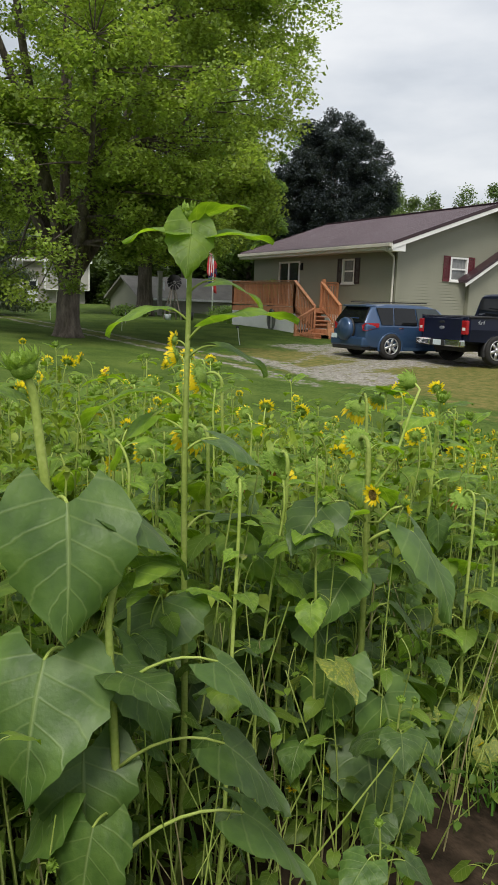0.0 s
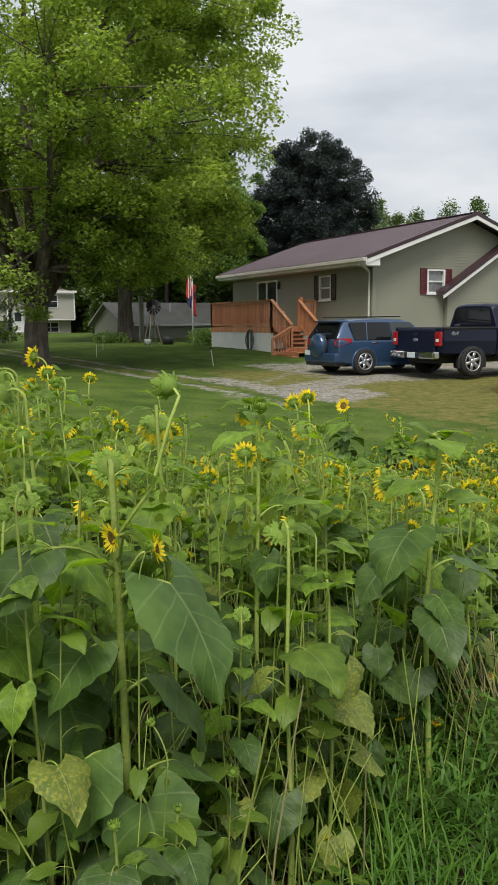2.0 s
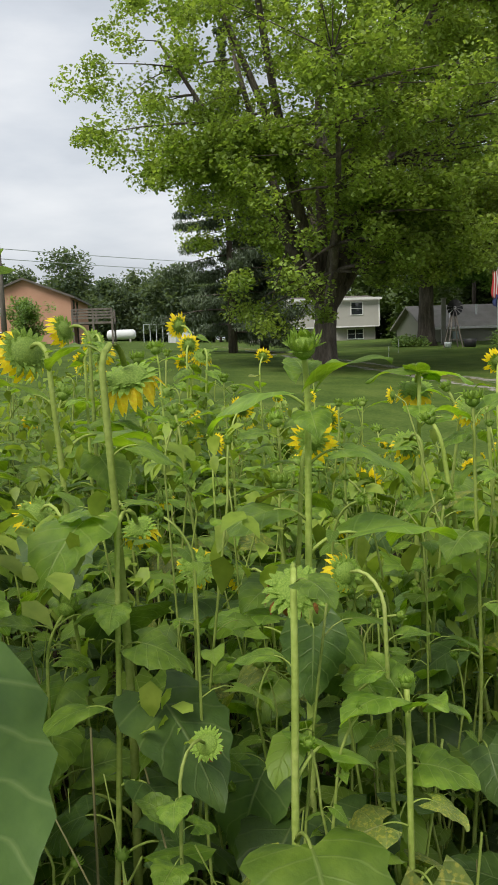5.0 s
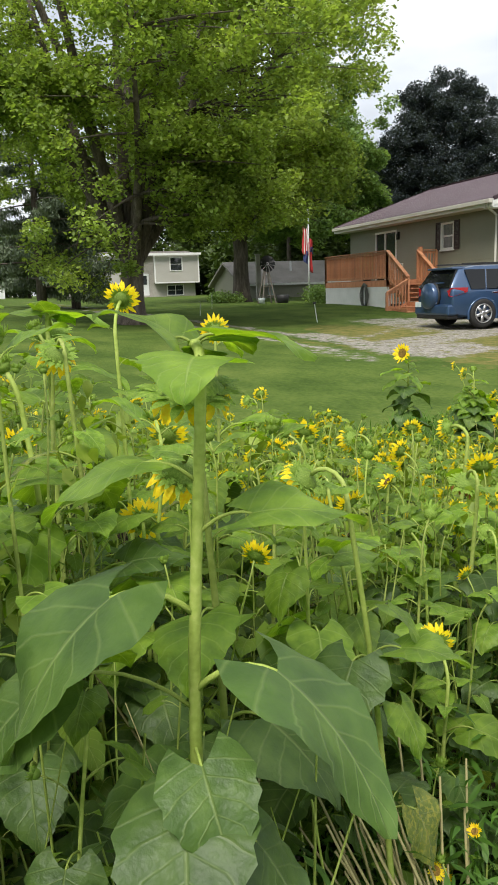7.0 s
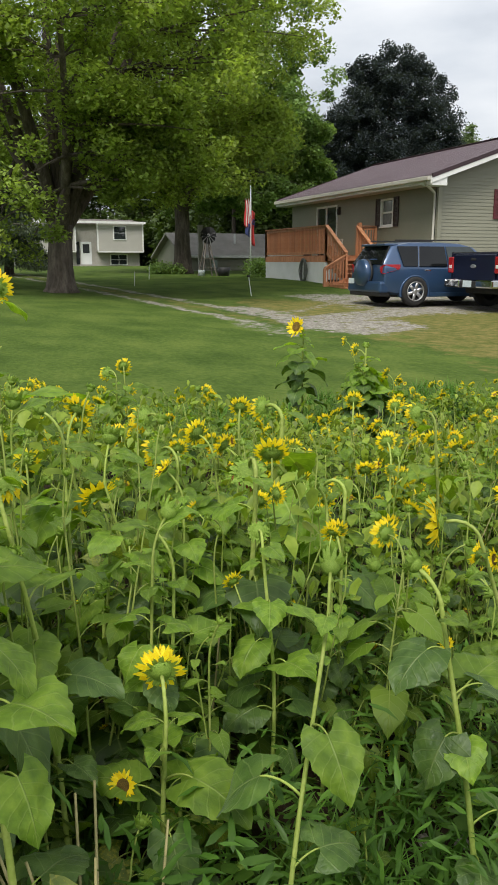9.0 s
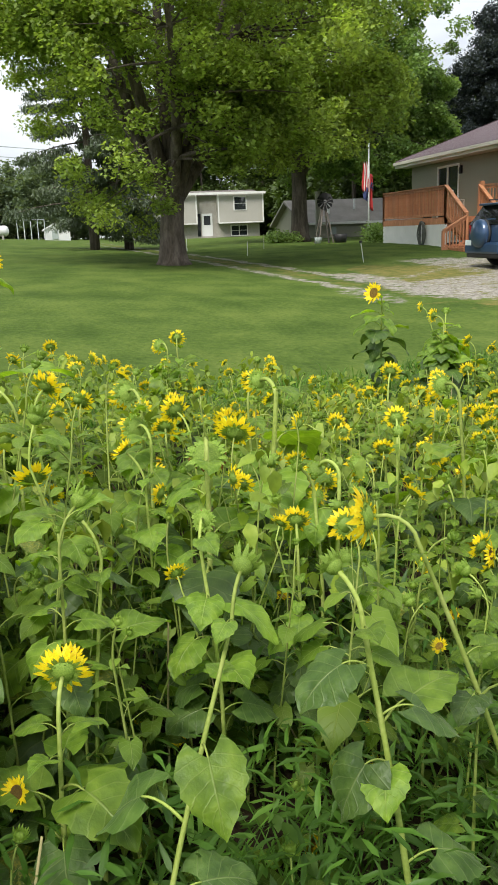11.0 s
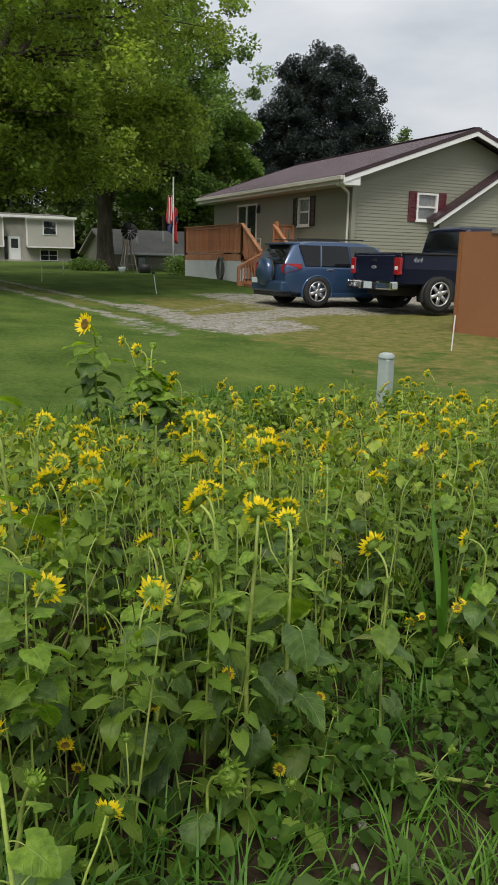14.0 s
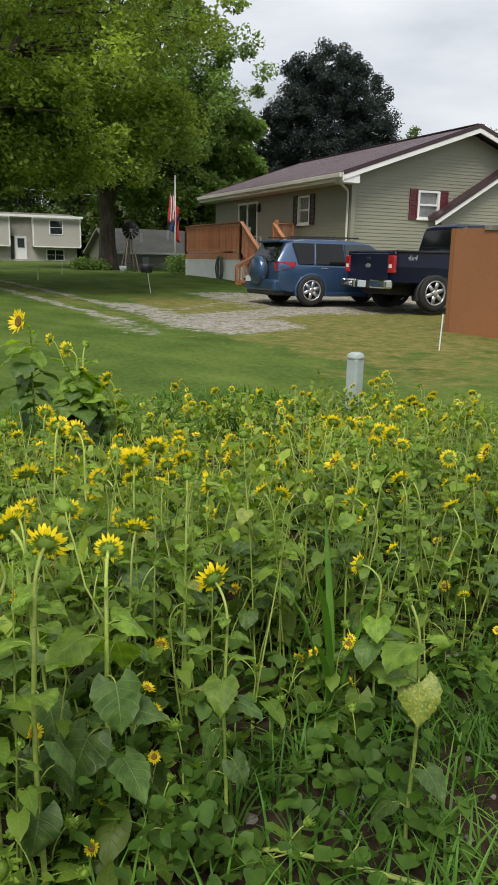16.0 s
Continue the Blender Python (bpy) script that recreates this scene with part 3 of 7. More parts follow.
def sash_window(thing, origin, along, outward, s0, s1, b, t, shutters=None, curtain=True, grille=False):
    """White frame in the opening, two sashes with bars, glass, curtain behind and shutters beside."""
    o, a, n = Vector(origin), Vector(along), Vector(outward)

    def q(s, d, z):
        return o + a * s + n * d + Vector((0, 0, z))

    def board(bm, sa, sb, za, zb, d0, d1):
        c = (q(sa, d0, za) + q(sb, d1, zb)) / 2
        e = q(sb, d1, zb) - q(sa, d0, za)
        bmesh.ops.create_cube(bm, size=1, matrix=Matrix.Translation(c) @ Matrix.Diagonal((abs(e.x), abs(e.y), abs(e.z), 1)))

    bm = bmesh.new()
    w = 0.065
    for sa, sb, za, zb in ((s0 - 0.02, s0 + w, b, t), (s1 - w, s1 + 0.02, b, t), (s0 + w, s1 - w, b, b + w), (s0 + w, s1 - w, t - w, t)):
        board(bm, sa, sb, za, zb, -0.05, 0.05)
    frame_ob = part("window", bm, M["trim"], thing, "white double-hung window")
    bm = bmesh.new()
    mid = (b + t) / 2
    board(bm, s0 + w, s1 - w, mid - 0.03, mid + 0.03, -0.03, 0.02)
    if grille:
        for k in (1, 2):
            s = s0 + (s1 - s0) * k / 3
            board(bm, s - 0.006, s + 0.006, b + w, mid - 0.03, -0.028, -0.008)
            board(bm, s - 0.006, s + 0.006, mid + 0.03, t - w, -0.028, -0.008)
        for z in ((b + mid) / 2, (t + mid) / 2):
            board(bm, s0 + w, s1 - w, z - 0.006, z + 0.006, -0.03, -0.01)
    part("sash_grille", bm, M["trim"], frame_ob)
    bm = bmesh.new()
    board(bm, s0 + w, s1 - w, b + w, t - w, -0.045, -0.037)
    part("pane", bm, M["glass"] if not curtain else M["curtain_glass"], frame_ob)
    bm = bmesh.new()
    board(bm, s0 - 0.05, s1 + 0.05, b - 0.05, b, -0.02, 0.08)
    part("sill", bm, M["trim"], frame_ob)
    if shutters:
        for sa, sb in ((s0 - 0.36, s0 - 0.03), (s1 + 0.03, s1 + 0.36)):
            bm = bmesh.new()
            for pa, pb in ((sa, sa + 0.05), (sb - 0.05, sb)):
                board(bm, pa, pb, b - 0.03, t + 0.03, 0.02, 0.06)
            for za, zb in ((b - 0.03, b + 0.04), (mid - 0.03, mid + 0.03), (t - 0.04, t + 0.03)):
                board(bm, sa + 0.05, sb - 0.05, za, zb, 0.02, 0.06)
            z = b + 0.04
            while z < t - 0.06:
                board(bm, sa + 0.05, sb - 0.05, z, z + 0.032, 0.022, 0.045)
                z += 0.042
            part("shutter", bm, shutters, frame_ob, "louvred shutter")


cg = material("glass_over_lace", [(0.10, 0.105, 0.105), (0.24, 0.245, 0.24)], 5, 0.06, 0.0, 40, spec=0.8, stretch=(7, 7, 0.8))
M["curtain_glass"] = cg
house = empty("house", (HX, HY, HZ))
tagged(house, "single-storey tan vinyl-sided house with a burgundy metal roof", "house")
zE = EAVE - HZ + 0.1
gable = lambda s: zE + PITCH * (HALF - abs(s - HALF))
FW = (28.05 - HY, 28.92 - HY, 2.48 - HZ, 3.47 - HZ)
GW = (22.06 - HX, 22.94 - HX, 2.67 - HZ, 3.6 - HZ)
SD = (32.4 - HY, 34.3 - HY, 1.45 - HZ, 3.50 - HZ)
siding(house, "front_wall", (0, 0, 0), (0, 1, 0), (-1, 0, 0), LONG, 0.35, lambda s: zE, [FW, SD])
siding(house, "gable_wall", (0.004, 0.14, 0), (1, 0, 0), (0, -1, 0), HALF * 2, 0.35, gable, [GW])
siding(house, "gable_wall", (0, LONG, 0), (1, 0, 0), (0, 1, 0), HALF * 2, 0.35, gable)
siding(house, "rear_wall", (HALF * 2, 0, 0), (0, 1, 0), (1, 0, 0), LONG, 0.35, lambda s: zE)
part("foundation", box((0.04, 0.04, -0.6), (HALF * 2 - 0.04, LONG - 0.04, 0.36)), M["pale_stone"], house, "grey concrete foundation")
# added block painted dark in place of the unlit rooms
part("interior", box((0.5, 0.5, 0.4), (HALF * 2 - 0.5, LONG - 0.5, 2.9)), M["shade_fill"], house)
bm = bmesh.new()
for cx, cy in ((-0.03, 0.06), ):
    slab(bm, (-0.03, 0.10, 0.35), (0.06, 0.14 + 0.05, zE))
    slab(bm, (-0.03, 0.11 - 0.02, 0.35), (0.07, 0.14, zE))
part("corner_post", bm, M["siding"], house)
sash_window(house, (0, 0, 0), (0, 1, 0), (-1, 0, 0), *FW, M["shutter_dark"])
sash_window(house, (0.004, 0.14, 0), (1, 0, 0), (0, -1, 0), *GW, M["shutter_red"])

# sliding door of two leaves, one standing open
sl = part("sliding_door", box((-0.05, SD[0], SD[2]), (0.03, SD[0] + 0.07, SD[3])), M["trim"], house, "white-framed sliding glass door")
for s0, s1 in ((SD[0] + 0.93, SD[0] + 1.02), (SD[1] - 0.07, SD[1])):
    part("stile", box((-0.05, s0, SD[2]), (0.03, s1, SD[3])), M["trim"], sl)
part("head", box((-0.05, SD[0] + 0.07, SD[3] - 0.08), (0.03, SD[1] - 0.07, SD[3])), M["trim"], sl)
part("pane", box((-0.012, SD[0] + 0.07, SD[2]), (0, SD[0] + 0.93, SD[3] - 0.08)), M["glass"], sl)
part("pane", box((0.005, SD[0] + 1.02, SD[2]), (0.017, SD[1] - 0.07, SD[3] - 0.08)), M["glass"], sl)
bm = bmesh.new()
slab(bm, (-0.14, SD[0] - 0.28, SD[3] - 0.42), (-0.02, SD[0] - 0.16, SD[3] - 0.18), 0.02)
slab(bm, (-0.1, SD[0] - 0.25, SD[3] - 0.18), (-0.0, SD[0] - 0.19, SD[3] - 0.1), 0.01)
part("wall_lantern", bm, M["black_trim"], house, "black wall lantern")

# roof: two ribbed slopes, fascia, soffit, gutter
OV, RAKE = 0.62, 0.45
ridge_z = zE + PITCH * HALF + 0.16
low_z = ridge_z - PITCH * (HALF + OV)
for sign in (-1, 1):
    pile = Pile()
    y0, y1 = -RAKE, LONG + RAKE
    n = 62
    prof = []
    for k in range(n):
        yy = y0 + (y1 - y0) * k / n
        step = (y1 - y0) / n
        prof += [(yy, 0.0), (yy + step * 0.72, 0.0), (yy + step * 0.78, 0.028), (yy + step * 0.94, 0.028)]
    prof.append((y1, 0.0))
    v, f = [], []
    for yy, h in prof:
        v.append((HALF, yy, ridge_z + h))
        v.append((HALF + sign * (HALF + OV), yy, low_z + h))
    v += [(HALF, y0, ridge_z - 0.05), (HALF + sign * (HALF + OV), y0, low_z - 0.05), (HALF, y1, ridge_z - 0.05), (HALF + sign * (HALF + OV), y1, low_z - 0.05)]
    m = len(prof)
    for k in range(m - 1):
        f.append((2 * k, 2 * k + 1, 2 * k + 3, 2 * k + 2))
    b = 2 * m
    f.append((b, b + 1, b + 3, b + 2))
    pile.add(v, f)
    pile.part("roof", [M["roof"]], house, "ribbed burgundy metal roof")
    for ya, yb in ((y0 - 0.03, y0 + 0.02), (y1 - 0.02, y1 + 0.03)):
        for mat, drop0, drop1, push, nm in ((M["roof_edge"], 0.05, -0.09, 0.012, "rake_trim"), (M["trim"], -0.09, -0.24, 0.0, "rake_board")):
            bm = bmesh.new()
            v = []
            for yy in (ya - push, yb + push):
                for xx, zz in ((HALF, ridge_z), (HALF + sign * (HALF + OV), low_z)):
                    for d in (drop0, drop1):
                        v.append(bm.verts.new((xx, yy, zz + d)))
            for q in ((0, 2, 3, 1), (4, 5, 7, 6), (0, 1, 5, 4), (2, 6, 7, 3), (0, 4, 6, 2), (1, 3, 7, 5)):
                bm.faces.new([v[i] for i in q])
            bmesh.ops.recalc_face_normals(bm, faces=bm.faces)
            part(nm, bm, mat, house)
    bm = bmesh.new()
    xa, xb = sorted((HALF + sign * (HALF + OV), HALF + sign * (HALF - 0.0)))
    slab(bm, (xa, y0, low_z - 0.27), (xb, y1, low_z - 0.235))
    part("soffit", bm, M["gutter"], house)
    bm = bmesh.new()
    e = HALF + sign * (HALF + OV)
    slab(bm, (min(e, e + sign * 0.03), y0, low_z - 0.27), (max(e, e + sign * 0.03), y1, low_z - 0.03))
    part("fascia", bm, M["trim"], house)
    bm = bmesh.new()
    g0, g1 = e + sign * 0.035, e + sign * 0.15
    slab(bm, (min(g0, g1), y0 + 0.02, low_z - 0.17), (max(g0, g1), y1 - 0.02, low_z - 0.03), 0.02)
    part("gutter", bm, M["gutter"], house, "cream metal gutter")
bm = box((HALF - 0.16, -RAKE - 0.03, ridge_z + 0.0), (HALF + 0.16, LONG + RAKE + 0.03, ridge_z + 0.045), 0.015)
part("ridge_cap", bm, M["roof_edge"], house)
# the boxed end of the eave at the near corner
bm = bmesh.new()
slab(bm, (-OV, -RAKE, low_z - 0.32), (-0.02, 0.1, low_z - 0.05), 0.01)
part("eave_return", bm, M["trim"], house)
pp = Pile()
pp.add(*tube_arrays([(-OV - 0.08, -0.2, low_z - 0.14), (-OV - 0.06, -0.16, low_z - 0.26), (-0.28, 0.1, low_z - 0.38), (-0.07, 0.16, low_z - 0.5), (-0.06, 0.16, low_z - 0.7), (-0.06, 0.16, 0.1), (-0.2, 0.13, 0.0)], [0.045] * 7, 8))
pp.part("downpipe", [M["gutter"]], house, "cream downpipe", True)

# the lower wing on the gable side, with its own steeper gable
wing = (22.95 - HX, 25.2 - HY)
wz = lambda s: 2.9 - HZ + 0.60 * (4.3 - abs(s - 4.3)) * 1.0
siding(house, "wing_wall", (wing[0], wing[1], 0), (1, 0, 0), (0, -1, 0), 8.6, 0.3, lambda s: wz(s) - 0.12)
siding(house, "wing_wall", (wing[0], wing[1], 0), (0, 1, 0), (-1, 0, 0), 0.2, 0.3, lambda s: 2.7 - HZ)
for sign in (-1, 1):
    for mat, d0, d1, push, nm in ((M["roof_edge"], 0.1, -0.02, 0.02, "wing_roof"), (M["trim"], -0.02, -0.17, 0.0, "wing_rake")):
        bm = bmesh.new()
        v = []
        far = wing[1] + 0.22 if nm == "wing_roof" else wing[1] - 0.25
        for yy in (wing[1] - 0.3 - push, far):
            for s, zz in ((4.3, wz(4.3)), (4.3 + sign * 4.75, wz(4.3) - 0.60 * 4.75)):
                for d in (d0, d1):
                    v.append(bm.verts.new((wing[0] + s, yy, zz + d)))
        for q in ((0, 2, 3, 1), (4, 5, 7, 6), (0, 1, 5, 4), (2, 6, 7, 3), (0, 4, 6, 2), (1, 3, 7, 5)):
            bm.faces.new([v[i] for i in q])
        bmesh.ops.recalc_face_normals(bm, faces=bm.faces)
        part(nm, bm, mat, house)

# ---- deck and stairs of the tan house ----
DX, DY0, DY1, DFLOOR, DLOW = 17.07, 28.95, 34.6, 1.42, 0.35
deck = empty("deck", (DX, DY0, 0))
tagged(deck, "raised cedar deck with picket rails and white lattice skirt", "deck")
DW, DL = 19.3 - DX, DY1 - DY0
RAIL = 2.5


def lattice_panel(name, origin, along, length, low, high, mat, parent, spacing=0.17, wide=0.065):
    """Crossed slats in two layers, clipped to the panel."""
    pile = Pile()
    o, a = Vector(origin), Vector(along)
    n = Vector((-a.y, a.x, 0))
    h = high - low
    for way, off in ((1, 0.0), (-1, 0.012)):
        s = -h
        while s < length + h:
            s0, s1 = (s, s + h) if way > 0 else (s + h, s)
            t0, t1 = 0.0, 1.0
            ds = s1 - s0
            for lim, keep_low in ((0.0, True), (length, False)):
                t = (lim - s0) / ds
                if (ds > 0) == keep_low:
                    t0 = max(t0, t)
                else:
                    t1 = min(t1, t)
            if t1 - t0 > 0.02:
                p = o + a * (s0 + ds * t0) + Vector((0, 0, low + h * t0)) + n * off
                q = o + a * (s0 + ds * t1) + Vector((0, 0, low + h * t1)) + n * off
                d = (q - p).normalized()
                side = d.cross(n) * wide / 2
                k = n * 0.005
                v = [p + side + k, p - side + k, q - side + k, q + side + k, p + side - k, p - side - k, q - side - k, q + side - k]
                pile.add(v, [(0, 1, 2, 3), (7, 6, 5, 4), (0, 4, 5, 1), (1, 5, 6, 2), (2, 6, 7, 3), (3, 7, 4, 0)])
            s += spacing
    return pile.part(name, [mat], parent)


def board_between(name, a, b, wide, thick, mat, parent, up=(0, 0, 1)):
    return part(name, beam(bmesh.new(), a, b, wide, thick, up), mat, parent)


# floor boards
plank = mesh_from("floor_board", *(lambda v, f: (v, f))(*(lambda: (
    [(x, y, z) for x in (0, DW) for y in (0, 0.135) for z in (-0.035, 0)],
    [(0, 1, 3, 2), (4, 6, 7, 5), (0, 4, 5, 1), (2, 3, 7, 6), (1, 5, 7, 3), (0, 2, 6, 4)]))()), M["cedar"])
for k in range(int(DL / 0.142)):
    share("floor_board", plank, pose(0, 0.142 * k, DFLOOR), deck)
for x in (0.0, DW - 0.04):
    part("rim_board", box((x - 0.04, 0, DFLOOR - 0.24), (x, DL, DFLOOR - 0.037)), M["cedar"], deck)
for y in (0.0, DL):
    part("rim_board", box((0, y - 0.02, DFLOOR - 0.24), (DW, y + 0.02, DFLOOR - 0.037)), M["cedar"], deck)
lattice_panel("lattice_skirt", (-0.01, 0, 0), (0, 1, 0), DL, DLOW, DFLOOR - 0.25, M["lattice"], deck, 0.17, 0.118)
lattice_panel("lattice_skirt", (0, 0.01, 0), (1, 0, 0), DW, DLOW, DFLOOR - 0.25, M["lattice"], deck, 0.17, 0.118)
# solid block painted near-black for the shade behind the lattice
part("crawl_space", box((0.1, 0.1, DLOW - 0.1), (DW - 0.05, DL - 0.1, DFLOOR - 0.26)), M["shade_fill"], deck)
for a, b, lo, hi in (((-0.03, 0), (-0.03, DL), DLOW, DLOW + 0.06), ((-0.03, 0), (-0.03, DL), DFLOOR - 0.31, DFLOOR - 0.25)):
    board_between("skirt_trim", (*a, (lo + hi) / 2), (*b, (lo + hi) / 2), 0.02, hi - lo, M["lattice"], deck)
picket = mesh_from("picket", *(lambda: ([(x, y, z) for x in (-0.018, 0.018) for y in (-0.018, 0.018) for z in (0, 1)],
    [(0, 1, 3, 2), (4, 6, 7, 5), (0, 4, 5, 1), (2, 3, 7, 6), (1, 5, 7, 3), (0, 2, 6, 4)]))(), M["cedar"])


def railing(p, q, floor_p, floor_q, top_p, top_q, gap=0.115, posts=True):
    """Pickets with a top and a bottom rail between two places, level or sloping."""
    p, q = Vector((*p, 0)), Vector((*q, 0))
    n = max(1, int((q - p).length / gap))
    for k in range(1, n):
        t = k / n
        c = p.lerp(q, t)
        lo, hi = floor_p + (floor_q - floor_p) * t + 0.06, top_p + (top_q - top_p) * t - 0.03
        share("picket", picket, pose(c.x, c.y, lo) @ Matrix.Diagonal((1, 1, hi - lo, 1)), deck)
    z = Vector((0, 0, 1))
    board_between("handrail", p + z * top_p, q + z * top_q, 0.14, 0.035, M["cedar"], deck)
    board_between("rail", p + z * (top_p - 0.09), q + z * (top_q - 0.09), 0.035, 0.08, M["cedar"], deck)
    board_between("rail", p + z * (floor_p + 0.09), q + z * (floor_q + 0.09), 0.035, 0.08, M["cedar"], deck)
    if posts:
        for c, lo, hi in ((p, floor_p, top_p), (q, floor_q, top_q)):
            part("post", box((c.x - 0.045, c.y - 0.045, lo - 0.2), (c.x + 0.045, c.y + 0.045, hi - 0.02), 0.006), M["cedar"], deck)


railing((0, 0), (0, DL), DFLOOR, DFLOOR, RAIL, RAIL)
railing((0, DL), (DW - 0.1, DL), DFLOOR, DFLOOR, RAIL, RAIL)
LAND, LY = 0.62, -1.55
railing((0, 0), (0, LY), DFLOOR, LAND - 0.1, RAIL, LAND + 0.9)
railing((1.35, 0.1), (1.35, LY + 0.2), DFLOOR, LAND - 0.1, RAIL, LAND + 0.95)
railing((1.4, 0.1), (DW - 0.1, 0.1), DFLOOR, DFLOOR, RAIL, RAIL)
part("tall_post", box((1.36, 0.02, 0.3), (1.5, 0.16, RAIL + 0.12), 0.01), M["cedar"], deck)
# upper flight along the wall, landing, lower flight out to the lawn
for k in range(4):
    z = DFLOOR - (k + 1) * (DFLOOR - LAND) / 5
    y = -0.27 * (k + 1)
    part("tread", box((0.05, y - 0.03, z - 0.04), (1.32, y + 0.25, z), 0.006), M["cedar"], deck)
    part("riser", box((0.06, y + 0.235, z - 0.16), (1.31, y + 0.25, z - 0.04)), M["cedar"], deck)
part("landing", box((0.0, LY - 1.1, LAND - 0.05), (1.35, LY + 0.25, LAND)), M["cedar"], deck)
for k in range(2):
    z = LAND - (k + 1) * 0.15
    part("tread", box((-0.3 * (k + 1), LY - 1.05, z - 0.04), (-0.3 * k, LY - 0.05, z), 0.006), M["cedar"], deck)
    part("riser", box((-0.3 * k - 0.015, LY - 1.04, z), (-0.3 * k, LY - 0.06, z + 0.11)), M["cedar"], deck)
railing((0, LY - 0.02), (-0.85, LY - 0.02), LAND - 0.1, 0.1, LAND + 0.82, 0.98)
railing((-0.02, LY - 1.1), (1.35, LY - 1.1), LAND, LAND, LAND + 0.3, LAND + 0.3)
lattice_panel("stair_lattice", (-0.86, LY - 0.05, 0), (1, 0, 0), 0.86, 0.18, 0.5, M["cedar"], deck, 0.09, 0.035)
lattice_panel("stair_lattice", (-0.64, LY - 1.12, 0), (0, 1, 0), 1.08, 0.15, 0.42, M["cedar"], deck, 0.09, 0.035)
lattice_panel("stair_lattice", (0.0, LY - 1.12, 0), (1, 0, 0), 1.35, 0.15, LAND - 0.05, M["cedar"], deck, 0.09, 0.035)
# added dark block in place of the shade under the stairs
part("stair_side", box((0.03, LY - 1.0, 0.1), (1.3, -0.1, LAND - 0.08)), M["shade_fill"], deck)

# garden hose hung on the skirt
hose = empty("garden_hose", (DX - 0.12, 30.6, 0.35))
tagged(hose, "coiled grey-green garden hose hung against the lattice skirt", "hose")
coil = []
for k in range(150):
    a = k / 150 * 2 * math.pi * 7
    r = 0.24 + 0.035 * math.sin(a * 2.3)
    coil.append((0.05 * math.sin(a * 0.7) - 0.02, r * math.cos(a), 0.5 + (0.42 + 0.05 * math.sin(a * 1.7)) * math.sin(a)))
hp = Pile()
hp.add(*tube_arrays(coil, [0.022] * 150, 6))
hp.part("coil", [M["hose"]], hose, smooth=True)
part("hanger", box((-0.03, -0.08, 0.86), (0.09, 0.08, 0.92), 0.02), M["black_trim"], hose)

# a white porch chair and a potted plant on the deck
chair = empty("porch_chair", (18.45, 31.0, DFLOOR), 100)
tagged(chair, "pale resin porch chair standing on the deck", "chair")
part("seat", box((-0.27, -0.25, 0.4), (0.27, 0.25, 0.44), 0.015), M["gutter"], chair)
for k in range(5):
    part("back_slat", slab(bmesh.new(), (-0.25 + k * 0.105, 0.24, 0.45), (-0.17 + k * 0.105, 0.27, 1.0), 0.01), M["gutter"], chair)
for x in (-0.27, 0.27):
    part("armrest", box((x - 0.035, -0.25, 0.62), (x + 0.035, 0.27, 0.65), 0.01), M["gutter"], chair)
    for y in (-0.22, 0.22):
        part("leg", box((x - 0.025, y - 0.025, 0), (x + 0.025, y + 0.025, 0.62 if y < 0 else 0.62), 0.006), M["gutter"], chair)
pot = empty("potted_plant", (18.7, 33.9, DFLOOR))
tagged(pot, "bushy green plant in a dark pot on the deck", "plant")
v, f = tube_arrays([(0, 0, 0), (0, 0, 0.18), (0, 0, 0.36)], [0.16, 0.19, 0.21], 18)
pp = Pile()
pp.add(v, f)
pp.part("pot", [M["black_trim"]], pot, smooth=True)
random.seed(9)
leaf_cloud("foliage", [(random.gauss(0, 0.12), random.gauss(0, 0.12), 0.75 + 0.3 * k / 14) for k in range(-12, 14)], [0.3] * 26, 26, 0.12, M["leaf_dark"], pot, 0.9)

# ---- cars ----
def loft_body(stations):
    """A car's skin from cross-sections: x, sill, belt and roof heights, half widths at sill, belt and roof."""
    bm = bmesh.new()
    rings = []
    for x, zs, zb, zr, ws, wb, wr in stations:
        half = [(ws * 0.80, zs), (ws, zs + 0.07), (ws + (wb - ws) * 0.7 + 0.02, zs + (zb - zs) * 0.55), (wb, zb - 0.02), (wb - 0.03, zb + 0.02),
                (wr + (wb - wr) * 0.12, zr - 0.10 if zr - zb > 0.15 else zb + 0.03), (wr - 0.03, zr - 0.025 if zr - zb > 0.15 else zr), (wr * 0.55, zr + 0.01)]
        ring = [bm.verts.new((x, -w, z)) for w, z in half] + [bm.verts.new((x, w, z)) for w, z in reversed(half)]
        rings.append(ring)
    for a, b in zip(rings, rings[1:]):
        n = len(a)
        for k in range(n):
            bm.faces.new((a[k], a[(k + 1) % n], b[(k + 1) % n], b[k]))
    bm.faces.new(rings[0])
    bm.faces.new(list(reversed(rings[-1])))
    bmesh.ops.recalc_face_normals(bm, faces=bm.faces)
    return bm


def glass_panel(corners, out, lift=0.008):
    bm = bmesh.new()
    o = Vector(out).normalized()
    a = [bm.verts.new(Vector(c) + o * lift) for c in corners]
    b = [bm.verts.new(Vector(c) - o * 0.012) for c in corners]
    n = len(a)
    bm.faces.new(a)
    bm.faces.new(list(reversed(b)))
    for k in range(n):
        bm.faces.new((a[k], b[k], b[(k + 1) % n], a[(k + 1) % n]))
    bmesh.ops.recalc_face_normals(bm, faces=bm.faces)
    return bm


